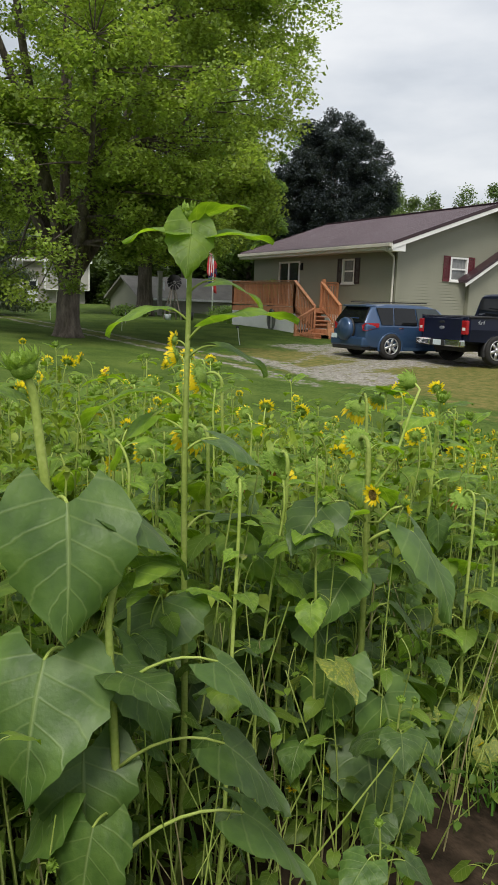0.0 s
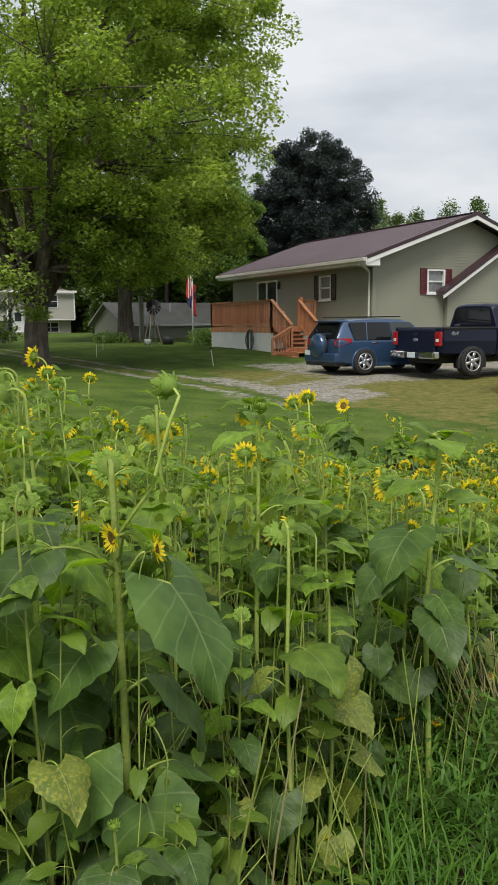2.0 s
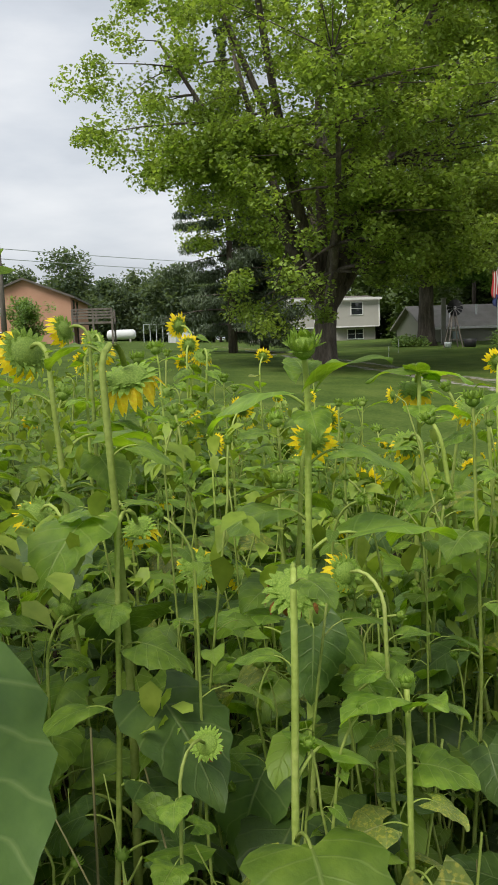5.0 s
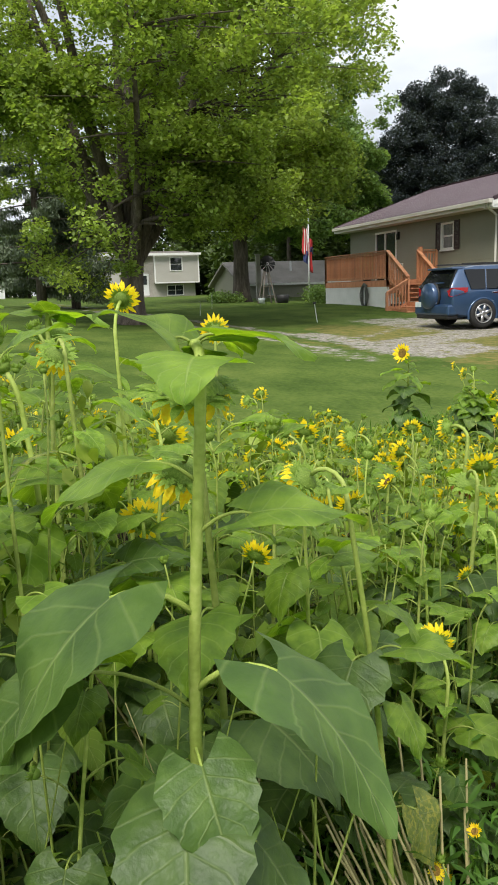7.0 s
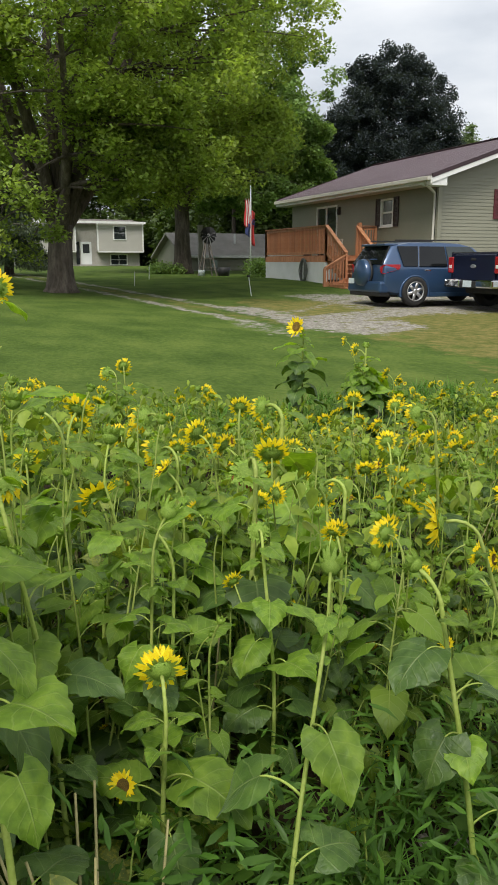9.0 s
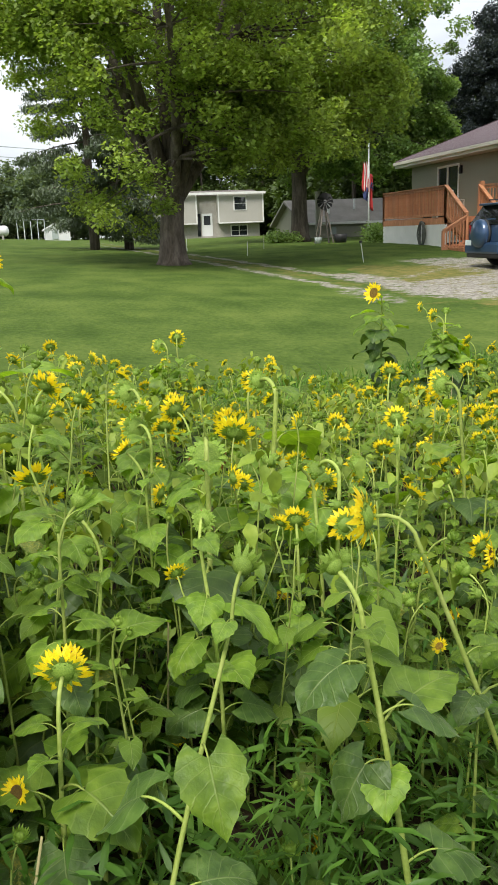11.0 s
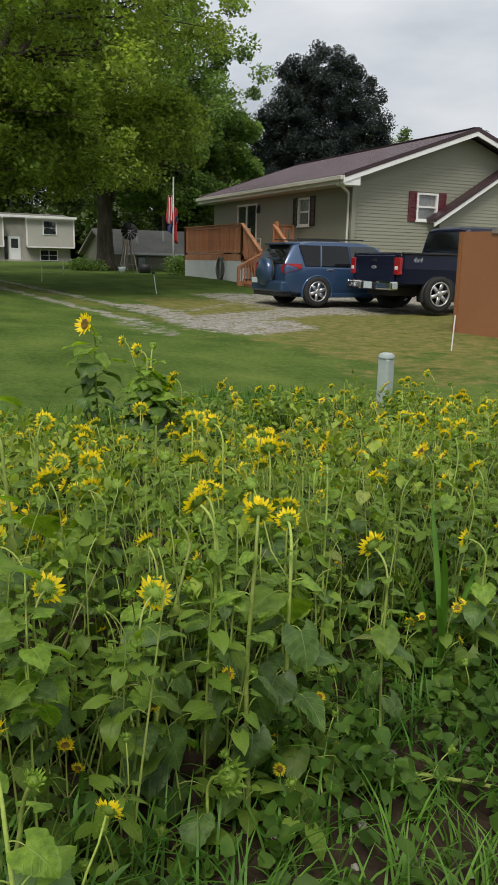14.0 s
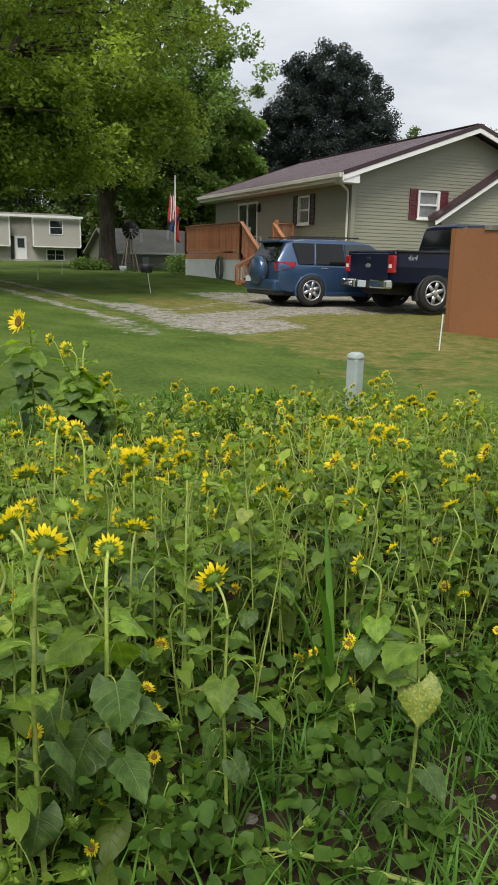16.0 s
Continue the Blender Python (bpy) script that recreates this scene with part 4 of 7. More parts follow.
def turned(profile, sides=28):
    """A lathe about the y axis: (radius, y) pairs."""
    v, f = [], []
    for r, y in profile:
        for k in range(sides):
            a = 2 * math.pi * k / sides
            v.append(Vector((r * math.cos(a), y, r * math.sin(a))))
    for i in range(len(profile) - 1):
        for k in range(sides):
            a, b = i * sides + k, i * sides + (k + 1) % sides
            f.append((a, a + sides, b + sides, b))
    return v, f


def wheel(car, x, y, r, wide, spokes):
    """Tyre with a rounded tread, rim dish and spokes; the outer side looks to -y when y < 0."""
    s = -1 if y < 0 else 1
    hub = empty("wheel", (x, y, r))
    hub.parent = car
    p = Pile()
    h = wide / 2
    p.add(*turned([(r * 0.63, -h * 0.9), (r * 0.8, -h), (r * 0.95, -h * 0.9), (r, -h * 0.55), (r, h * 0.55), (r * 0.95, h * 0.9), (r * 0.8, h), (r * 0.63, h * 0.9)]))
    p.part("tyre", [M["rubber"]], hub, smooth=True)
    p = Pile()
    p.add(*turned([(r * 0.66, s * h * 0.92), (r * 0.62, s * h * 0.98), (r * 0.58, s * h * 0.75), (r * 0.52, s * h * 0.2), (0.01, s * h * 0.2)]))
    p.part("rim", [M["black_trim"]], hub, smooth=True)
    p = Pile()
    p.add(*turned([(r * 0.665, s * h * 0.9), (r * 0.655, s * h * 1.02), (r * 0.6, s * h * 1.0), (r * 0.585, s * h * 0.8)]))
    for k in range(spokes):
        a = 2 * math.pi * k / spokes + 0.3
        d, t = Vector((math.cos(a), 0, math.sin(a))), Vector((-math.sin(a), 0, math.cos(a)))
        w0, w1 = r * 0.12, r * 0.085
        y0, y1 = s * h * 0.85, s * h * 0.95
        v = []
        for rr, w, yy in ((r * 0.1, w0, y0), (r * 0.6, w1, y1)):
            v += [d * rr + t * w + Vector((0, yy, 0)), d * rr - t * w + Vector((0, yy, 0)), d * rr - t * w + Vector((0, yy - s * 0.035, 0)), d * rr + t * w + Vector((0, yy - s * 0.035, 0))]
        p.add(v, [(0, 1, 5, 4), (1, 2, 6, 5), (2, 3, 7, 6), (3, 0, 4, 7), (0, 3, 2, 1), (4, 5, 6, 7)])
    p.add(*turned([(r * 0.17, s * h * 0.7), (r * 0.17, s * h * 0.95), (r * 0.1, s * h * 1.02), (0.005, s * h * 1.02)], 16))
    p.part("spoke_wheel", [M["alloy"]], hub, "silver alloy spokes", True)
    return hub


def arch(car, x, y, r):
    s = -1 if y < 0 else 1
    p = Pile()
    v, f = [], []
    n = 20
    for k in range(n + 1):
        a = math.pi * (k / n) * 1.16 - 0.08 * math.pi
        for rr, yy in ((r, y + s * 0.012), (r + 0.05, y + s * 0.018), (r + 0.06, y - s * 0.03), (r - 0.0, y - s * 0.25)):
            v.append(Vector((x + rr * math.cos(a), yy, 0.36 + rr * math.sin(a))))
    for k in range(n):
        for j in range(3):
            a = k * 4 + j
            f.append((a, a + 1, a + 5, a + 4))
        f.append((k * 4 + 3, k * 4, k * 4 + 4, k * 4 + 7))
    p.add(v, f)
    return p


# compact blue SUV, tail to the lawn
suv = empty("suv", (13.62, 20.05, ground_z(14.6, 20.2)))
tagged(suv, "blue compact SUV with a rear spare wheel, parked on gravel", "car")
st = [(0.06, 0.42, 1.02, 1.10, 0.78, 0.84, 0.74), (0.10, 0.36, 1.03, 1.22, 0.84, 0.88, 0.72), (0.38, 0.30, 1.03, 1.60, 0.88, 0.905, 0.67), (0.9, 0.27, 1.02, 1.68, 0.9, 0.91, 0.69),
      (1.8, 0.26, 1.0, 1.69, 0.9, 0.91, 0.69), (2.5, 0.26, 0.99, 1.67, 0.9, 0.91, 0.68), (2.95, 0.26, 0.98, 1.58, 0.9, 0.91, 0.66), (3.35, 0.26, 0.98, 1.28, 0.9, 0.9, 0.7), (3.6, 0.26, 0.98, 1.04, 0.9, 0.89, 0.75),
      (4.2, 0.28, 0.90, 0.95, 0.88, 0.85, 0.74), (4.5, 0.34, 0.72, 0.76, 0.80, 0.76, 0.68), (4.58, 0.42, 0.62, 0.64, 0.7, 0.66, 0.6)]
body = part("body", loft_body(st), M["rav_paint"], suv, smooth=True)
mod = body.modifiers.new("bevel", "BEVEL")
mod.width, mod.segments, mod.limit_method = 0.02, 2, "ANGLE"
for s in (-1, 1):
    def w(x, z, top=1.69):
        return s * (0.905 - (0.905 - 0.70) * max(0, (z - 1.02) / (1.62 - 1.02)) * 0.93)
    for nm, xs, mt in (("quarter_window", (0.62, 1.05, 1.12, 0.5), "car_glass"), ("rear_door_window", (1.1, 1.97, 1.95, 1.17), "car_glass"), ("front_door_window", (2.03, 3.28, 2.78, 2.0), "pale_glass")):
        za, zb = 1.05, 1.57
        c = [(xs[0], w(xs[0], za), za), (xs[1], w(xs[1], za), za), (xs[2], w(xs[2], zb), zb), (xs[3], w(xs[3], zb), zb)]
        part(nm, glass_panel(c, (0, s, 0.35), 0.012), M[mt], suv)
    for x in (1.25, 2.15):
        part("door_handle", box((x, s * 0.905 - 0.02, 0.93), (x + 0.2, s * 0.905 + 0.025, 0.965), 0.01), M["chrome"], suv)
    for x in (1.06, 1.99, 3.2):
        part("door_gap", box((x, s * 0.908 - 0.004, 0.36), (x + 0.008, s * 0.908 + 0.006, 1.0)), M["black_trim"], suv)
    part("sill_trim", box((1.25, s * 0.87 - 0.04, 0.24), (3.2, s * 0.87 + 0.045, 0.36), 0.02), M["rav_paint"], suv)
    part("tail_light", glass_panel([(0.055, s * 0.87, 0.86), (0.5, s * 0.915, 0.98), (0.52, s * 0.91, 1.1), (0.075, s * 0.80, 1.10), (0.05, s * 0.66, 1.02), (0.05, s * 0.72, 0.88)], (-0.7, s * 0.7, 0), 0.03), M["tail_red"], suv, "red tail light")
    part("roof_rail", beam(bmesh.new(), (0.5, s * 0.62, 1.73), (2.5, s * 0.62, 1.745), 0.035, 0.035), M["black_trim"], suv)
    part("mirror", box((2.95, s * 0.93 - 0.03, 1.02), (3.12, s * 0.93 + s * 0.2 + 0.03 * s, 1.18) if s > 0 else (3.12, -0.9, 1.18), 0.03) if s > 0 else box((2.95, -1.12, 1.02), (3.12, -0.9, 1.18), 0.03), M["rav_paint"], suv)
part("rear_window", glass_panel([(0.05, -0.76, 1.09), (0.05, 0.76, 1.09), (0.35, 0.62, 1.57), (0.35, -0.62, 1.57)], (-1, 0, 0.6), 0.03), M["car_glass"], suv)
part("spoiler", box((0.2, -0.62, 1.58), (0.6, 0.62, 1.64), 0.02), M["rav_paint"], suv)
part("rear_bumper", box((-0.06, -0.86, 0.36), (0.25, 0.86, 0.66), 0.06), M["rav_paint"], suv)
part("bumper_base", box((-0.03, -0.8, 0.26), (0.3, 0.8, 0.40), 0.04), M["black_trim"], suv)
sp = Pile()
sp.add([Vector((q.y, q.x + 0.05, q.z + 0.88)) for q in turned([(0.01, -0.17), (0.3, -0.165), (0.345, -0.13), (0.365, -0.03), (0.355, 0.04), (0.3, 0.06)], 36)[0]], turned([(0, 0)] * 6, 36)[1])
sp.part("spare_wheel_cover", [M["rav_paint"]], suv, "round blue spare wheel cover with a dark rim", True)
sp = Pile()
sp.add([Vector((q.y, q.x + 0.05, q.z + 0.88)) for q in turned([(0.33, 0.0), (0.372, -0.02), (0.372, 0.06), (0.33, 0.065)], 36)[0]], turned([(0, 0)] * 4, 36)[1])
sp.part("cover_rim", [M["black_trim"]], suv, "", True)
part("plate_bar", box((-0.075, 0.48, 0.58), (-0.055, 0.78, 0.72), 0.006), M["plate"], suv)
for x in (0.98, 3.62):
    for s in (-1, 1):
        arch(suv, x, s * 0.915, 0.41).part("wheel_arch", [M["rav_paint"]], suv, smooth=True)
        wheel(suv, x, s * 0.85, 0.395, 0.22, 6)

suv.scale = (0.95, 0.95, 0.93)

# navy pickup truck
truck = empty("pickup_truck", (15.2, 17.85, ground_z(16.5, 17.5) + 0.06))
tagged(truck, "dark navy pickup truck with chrome rear bumper, parked on gravel", "truck")
part("bed", loft_body([(0.12, 0.62, 1.28, 1.29, 0.92, 0.95, 0.92), (0.2, 0.58, 1.3, 1.31, 0.95, 0.975, 0.93), (1.2, 0.56, 1.3, 1.31, 0.97, 0.98, 0.93), (2.05, 0.52, 1.3, 1.31, 0.97, 0.98, 0.93)]), M["navy_paint"], truck, smooth=False)
cab = part("cab", loft_body([(2.1, 0.5, 1.3, 1.9, 0.96, 0.975, 0.70), (2.2, 0.48, 1.3, 1.96, 0.97, 0.975, 0.72), (3.2, 0.48, 1.28, 1.97, 0.97, 0.975, 0.72), (3.7, 0.48, 1.26, 1.88, 0.97, 0.97, 0.70), (4.3, 0.48, 1.24, 1.32, 0.97, 0.96, 0.8), (5.3, 0.5, 1.2, 1.22, 0.96, 0.94, 0.86), (5.55, 0.55, 1.05, 1.07, 0.93, 0.9, 0.84)]), M["navy_paint"], truck, smooth=False)
for ob in (cab, bpy.data.objects["bed"]):
    mod = ob.modifiers.new("bevel", "BEVEL")
    mod.width, mod.segments, mod.limit_method = 0.03, 3, "ANGLE"
part("bed_cover", box((0.16, -0.86, 1.30), (2.06, 0.86, 1.33), 0.01), M["black_trim"], truck)
part("tailgate", box((0.06, -0.78, 0.66), (0.13, 0.78, 1.27), 0.025), M["navy_paint"], truck)
p = Pile()
v, f = turned([(0.001, -0.02), (0.8, -0.02), (1.0, 0.0), (1.0, 0.03)], 24)
p.add([Vector((0.055 + q.y * 0.5, q.x * 0.105, 1.0 + q.z * 0.045)) for q in v], f)
p.part("oval_badge", [M["alloy"]], truck, "small oval silver badge")
part("tailgate_handle", box((0.05, -0.09, 1.13), (0.08, 0.09, 1.19), 0.01), M["black_trim"], truck)
bmp = part("rear_bumper", box((-0.1, -0.92, 0.5), (0.12, -0.3, 0.70), 0.04), M["chrome"], truck, "chrome step bumper")
part("bumper_end", box((-0.1, 0.3, 0.5), (0.12, 0.92, 0.70), 0.04), M["chrome"], truck)
part("bumper_step", box((-0.085, -0.3, 0.5), (0.12, 0.3, 0.66), 0.02), M["black_trim"], truck)
part("plate_bar", box((-0.1, -0.16, 0.52), (-0.084, 0.16, 0.67), 0.005), M["plate"], truck)
part("rear_window", glass_panel([(2.085, -0.76, 1.36), (2.085, 0.76, 1.36), (2.10, 0.66, 1.84), (2.10, -0.66, 1.84)], (-1, 0, 0.05), 0.02), M["car_glass"], truck)
for s in (-1, 1):
    part("tail_light", box((0.05, s * 0.88 - 0.095, 0.84), (0.16, s * 0.88 + 0.105, 1.22), 0.025), M["tail_red"], truck, "red tail light")
    part("lamp_lens", box((0.045, s * 0.88 - 0.06, 0.95), (0.06, s * 0.88 + 0.06, 1.03), 0.01), M["flag_white"], truck)
    part("side_window", glass_panel([(2.35, s * 0.975, 1.33), (3.95, s * 0.97, 1.31), (3.6, s * 0.76, 1.84), (2.4, s * 0.78, 1.86)], (0, s, 0.4), 0.015), M["car_glass"], truck)
    part("bed_rail", box((0.14, s * 0.95 - 0.06, 1.29), (2.06, s * 0.95 + 0.03, 1.335), 0.01), M["black_trim"], truck)
    part("mirror", box((3.7, s * 1.12 - 0.11, 1.25), (3.85, s * 1.12 + 0.11, 1.5), 0.03), M["black_trim"], truck)
decal_curve = bpy.data.curves.new("decal", "FONT")
decal_curve.body, decal_curve.size, decal_curve.extrude = "4x4", 0.17, 0.002
decal_curve.shear = 0.3
decal_curve.materials.append(M["alloy"])
decal = new("decal", decal_curve)
decal.parent = truck
decal.matrix_basis = pose(0.42, -0.985, 1.12, 90, 0, 0)
tagged(decal, "grey lettering on the bed side")
for x in (1.22, 4.75):
    for s in (-1, 1):
        arch(truck, x, s * 0.965, 0.44).part("wheel_arch", [M["black_trim"]], truck, smooth=True)
        wheel(truck, x, s * 0.88, 0.42, 0.26, 6)
part("underbody", box((0.3, -0.6, 0.36), (5.2, 0.6, 0.6), 0.05), M["rubber"], truck)
part("rear_axle", beam(bmesh.new(), (1.22, -0.75, 0.4), (1.22, 0.75, 0.4), 0.12, 0.12), M["rubber"], truck)
part("underbody", box((0.35, -0.7, 0.24), (4.3, 0.7, 0.4), 0.05), M["rubber"], suv)

# ---- further houses, yard things, far trees ----
def gable_house(name, lo, hi, base, eave, ridge, wall, roof, label, along="x", overhang=0.4):
    """A plain house: walls with gables, two roof slopes with thickness, fascia."""
    x0, y0 = lo
    x1, y1 = hi
    thing = empty(name, ((x0 + x1) / 2, (y0 + y1) / 2, base))
    tagged(thing, label, "house")
    hx, hy, e, r = (x1 - x0) / 2, (y1 - y0) / 2, eave - base, ridge - base
    bm = bmesh.new()
    if along == "x":
        prof = [(-hy, -0.5), (hy, -0.5), (hy, e), (0, r), (-hy, e)]
        a = [bm.verts.new((-hx, y, z)) for y, z in prof]
        b = [bm.verts.new((hx, y, z)) for y, z in prof]
    else:
        prof = [(-hx, -0.5), (hx, -0.5), (hx, e), (0, r), (-hx, e)]
        a = [bm.verts.new((x, -hy, z)) for x, z in prof]
        b = [bm.verts.new((x, hy, z)) for x, z in prof]
    bm.faces.new(a)
    bm.faces.new(list(reversed(b)))
    for k in range(5):
        bm.faces.new((a[k], b[k], b[(k + 1) % 5], a[(k + 1) % 5]))
    bmesh.ops.recalc_face_normals(bm, faces=bm.faces)
    part("wall", bm, wall, thing)
    half, length = (hy, hx) if along == "x" else (hx, hy)
    slope = (r - e) / half
    for s in (-1, 1):
        bm = bmesh.new()
        v = []
        for q in (-length - overhang, length + overhang):
            for d, z in ((0, r + 0.12), (half + overhang, e - slope * overhang + 0.12)):
                for dz in (0, -0.14):
                    v.append(bm.verts.new((q, s * d, z + dz) if along == "x" else (s * d, q, z + dz)))
        for q in ((0, 2, 3, 1), (4, 5, 7, 6), (0, 1, 5, 4), (2, 6, 7, 3), (0, 4, 6, 2), (1, 3, 7, 5)):
            bm.faces.new([v[i] for i in q])
        bmesh.ops.recalc_face_normals(bm, faces=bm.faces)
        part("roof", bm, roof, thing)
    return thing


def far_window(thing, x0, x1, z0, z1, y, panes=2, mat=None):
    """A framed window on a wall that looks to -y; local places."""
    w = part("window", box((x0 - 0.07, y - 0.05, z0 - 0.07), (x1 + 0.07, y + 0.02, z1 + 0.07)), M["trim"], thing, "white-framed window")
    step = (x1 - x0) / panes
    for k in range(panes):
        part("pane", box((x0 + k * step + 0.03, y - 0.06, z0), (x0 + (k + 1) * step - 0.03, y - 0.035, (z0 + z1) / 2 - 0.02)), mat or M["glass"], w)
        part("pane", box((x0 + k * step + 0.03, y - 0.06, (z0 + z1) / 2 + 0.02), (x0 + (k + 1) * step - 0.03, y - 0.035, z1)), mat or M["glass"], w)
    return w


# split-level house beyond the trees
fz = 0.85
split = gable_house("split_level_house", (10.6, 76.3), (21.9, 85), fz, 4.55, 5.05, M["pale_stone"], M["shingle"], "split-level house with pale siding, white door and grey roof")
ox, oy = (10.6 + 21.9) / 2, (76.3 + 85) / 2
for a, b in ((10.4, 15.95), (17.9, 22.15)):
    up = part("upper_storey", box((a - ox, 75.6 - oy, 2.1 - fz), (b - ox, 76.35 - oy, 4.6 - fz), 0.02), M["pale_siding"], split, "pale lapped siding")
    part("corner_board", box((b - ox - 0.1, 75.58 - oy, 2.1 - fz), (b - ox + 0.02, 75.66 - oy, 4.6 - fz)), M["trim"], up)
    part("corner_board", box((a - ox - 0.02, 75.58 - oy, 2.1 - fz), (a - ox + 0.1, 75.66 - oy, 4.6 - fz)), M["trim"], up)
    part("band_board", box((a - ox, 75.58 - oy, 2.02 - fz), (b - ox, 75.66 - oy, 2.12 - fz)), M["trim"], up)
part("eave_board", box((10.2 - ox, 75.2 - oy, 4.55 - fz), (22.3 - ox, 75.45 - oy, 4.75 - fz)), M["trim"], split)
far_window(split, 19.4 - ox, 20.5 - ox, 3.2 - fz, 4.3 - fz, 75.6 - oy, 1)
far_window(split, 13.4 - ox, 14.7 - ox, 3.3 - fz, 4.25 - fz, 75.6 - oy, 2)
far_window(split, 19.2 - ox, 20.7 - ox, 0.95 - fz, 1.8 - fz, 76.3 - oy, 2)
far_window(split, 13.2 - ox, 14.5 - ox, 0.95 - fz, 1.85 - fz, 76.3 - oy, 2)
door = part("front_door", box((16.45 - ox, 76.22 - oy, 0.95 - fz), (17.45 - ox, 76.32 - oy, 2.95 - fz), 0.01), M["far_white"], split, "white front door with a dark upper pane")
part("pane", box((16.65 - ox, 76.2 - oy, 1.95 - fz), (17.25 - ox, 76.225 - oy, 2.75 - fz)), M["glass"], door)
part("sidelight", box((16.05 - ox, 76.23 - oy, 0.95 - fz), (16.35 - ox, 76.32 - oy, 2.95 - fz)), M["glass"], split)
part("step", box((16.2 - ox, 75.5 - oy, -0.1), (17.7 - ox, 76.2 - oy, 0.1)), M["pale_stone"], split)

# low grey-roofed building behind the flagpole
low = gable_house("low_outbuilding", (18.9, 52), (30, 59), 0.45, 1.6, 3.0, M["siding"], M["shingle_pale"], "low tan outbuilding with a long grey shingled roof")
part("eave_board", box((-5.9, -3.95, 1.0), (5.9, -3.85, 1.14)), M["trim"], low)
part("meter_box", box((-3.9, -3.65, 0.35), (-3.5, -3.49, 0.85), 0.02), M["grey_paint"], low)
part("vent_pipe", beam(bmesh.new(), (-3.6, -2.4, 1.6), (-3.6, -2.4, 2.35), 0.12, 0.12), M["far_white"], low)
part("vent_pipe", beam(bmesh.new(), (-1.6, -1.8, 1.9), (-1.6, -1.8, 2.6), 0.1, 0.1), M["far_white"], low)

# salmon brick house with its raised wooden deck
bz = 1.45
brick = gable_house("brick_house", (-10.7, 58), (-4.45, 70), bz, 4.62, 5.85, M["brick"], M["shingle"], "two-storey salmon brick house with low gabled roof", along="y", overhang=0.3)
for x0, x1, z0, z1 in ((-2.1, -1.7, 2.1, 3.0), (-2.0, -1.55, 0.0, 0.85)):
    far_window(brick, x0, x1, z0, z1, -6.0, 1)
for y0 in (-4.8, -2.6):
    part("side_window", box((3.1, y0, 2.0), (3.16, y0 + 0.9, 3.0)), M["glass"], brick)
bd = empty("wooden_deck", (-3.0, 59.5, bz))
tagged(bd, "weathered brown raised deck beside the brick house", "deck")
part("floor", box((-1.45, -1.5, 1.25), (1.35, 1.5, 1.4)), M["old_wood"], bd)
for x in (-1.4, 0, 1.3):
    for y in (-1.45, 1.45):
        part("post", box((x - 0.07, y - 0.07, -0.4), (x + 0.07, y + 0.07, 2.25)), M["old_wood"], bd)
for z in (1.6, 1.8, 2.0, 2.2):
    part("rail_board", box((-1.45, -1.53, z), (1.35, -1.49, z + 0.12)), M["old_wood"], bd)
white_house = gable_house("white_house", (-17.5, 64), (-11.3, 74), 1.6, 5.2, 6.4, M["far_white"], M["shingle"], "white gabled house beyond the brick one", along="y", overhang=0.3)
left_deck = part("side_deck", box((-0.3, -7.0, -0.2), (2.9, -5.2, 2.0)), M["old_wood"], white_house)

# utility pole and its wires
pole = empty("utility_pole", (-6.1, 43.0, ground_z(-6.1, 43.0)))
tagged(pole, "weathered grey wooden utility pole", "pole")
pp = Pile()
pp.add(*tube_arrays([(0, 0, -0.5), (0, 0, 3), (-0.03, 0, 6.75)], [0.15, 0.13, 0.1], 12))
pp.part("shaft", [M["old_wood"]], pole, smooth=True)
part("bracket", box((-0.06, -0.2, 5.9), (0.06, 0.0, 6.1), 0.02), M["grey_paint"], pole)
part("insulator", box((-0.05, -0.05, 6.75), (0.05, 0.05, 6.9), 0.02), M["grey_paint"], pole)
for k, (a, b) in enumerate((((-6.1, 43, 6.2), (45, 88, 8.6)), ((-6.1, 43, 5.7), (45, 88, 7.9)))):
    pts = []
    for i in range(25):
        t = i / 24
        q = Vector(a).lerp(Vector(b), t)
        q.z -= 1.4 * 4 * t * (1 - t) * 0.6
        pts.append(q)
    wp = Pile()
    wp.add(*tube_arrays(pts, [0.018] * 25, 4))
    tagged(wp.part("overhead_wire", [M["grey_paint"]], None), "thin overhead wire slung from the pole", "wire", kind="structure")

# swing set, white shed, gas tank far across the lawn
sw = empty("swing_set", (1.0, 85, ground_z(1.0, 85)))
tagged(sw, "metal swing set far across the lawn", "swing set")
part("top_bar", beam(bmesh.new(), (-1.3, 0, 1.9), (1.3, 0, 1.9), 0.08, 0.08), M["grey_paint"], sw)
for x in (-1.3, -0.65, 0, 0.65, 1.3):
    for y in (-0.6, 0.6):
        part("leg", beam(bmesh.new(), (x, y, -0.1), (x, 0, 1.9), 0.06, 0.06), M["grey_paint"], sw)
gs = gable_house("garden_shed", (2.2, 85), (4.7, 88), ground_z(3, 85), 2.1, 2.75, M["far_white"], M["far_white"], "small white garden shed across the lawn", along="y", overhang=0.15)
part("door", box((-0.5, -1.55, 0.1), (0.1, -1.5, 0.95)), M["grey_paint"], gs)
tank = empty("gas_tank", (-2.6, 85, ground_z(-2.6, 85)))
tagged(tank, "white horizontal gas tank on short legs", "tank")
pp = Pile()
pp.add(*tube_arrays([(-1.5, 0, 0.75), (-1.4, 0, 0.75), (-1.2, 0, 0.75), (1.2, 0, 0.75), (1.4, 0, 0.75), (1.5, 0, 0.75)], [0.15, 0.4, 0.52, 0.52, 0.4, 0.15], 16))
pp.part("shell", [M["far_white"]], tank, smooth=True)
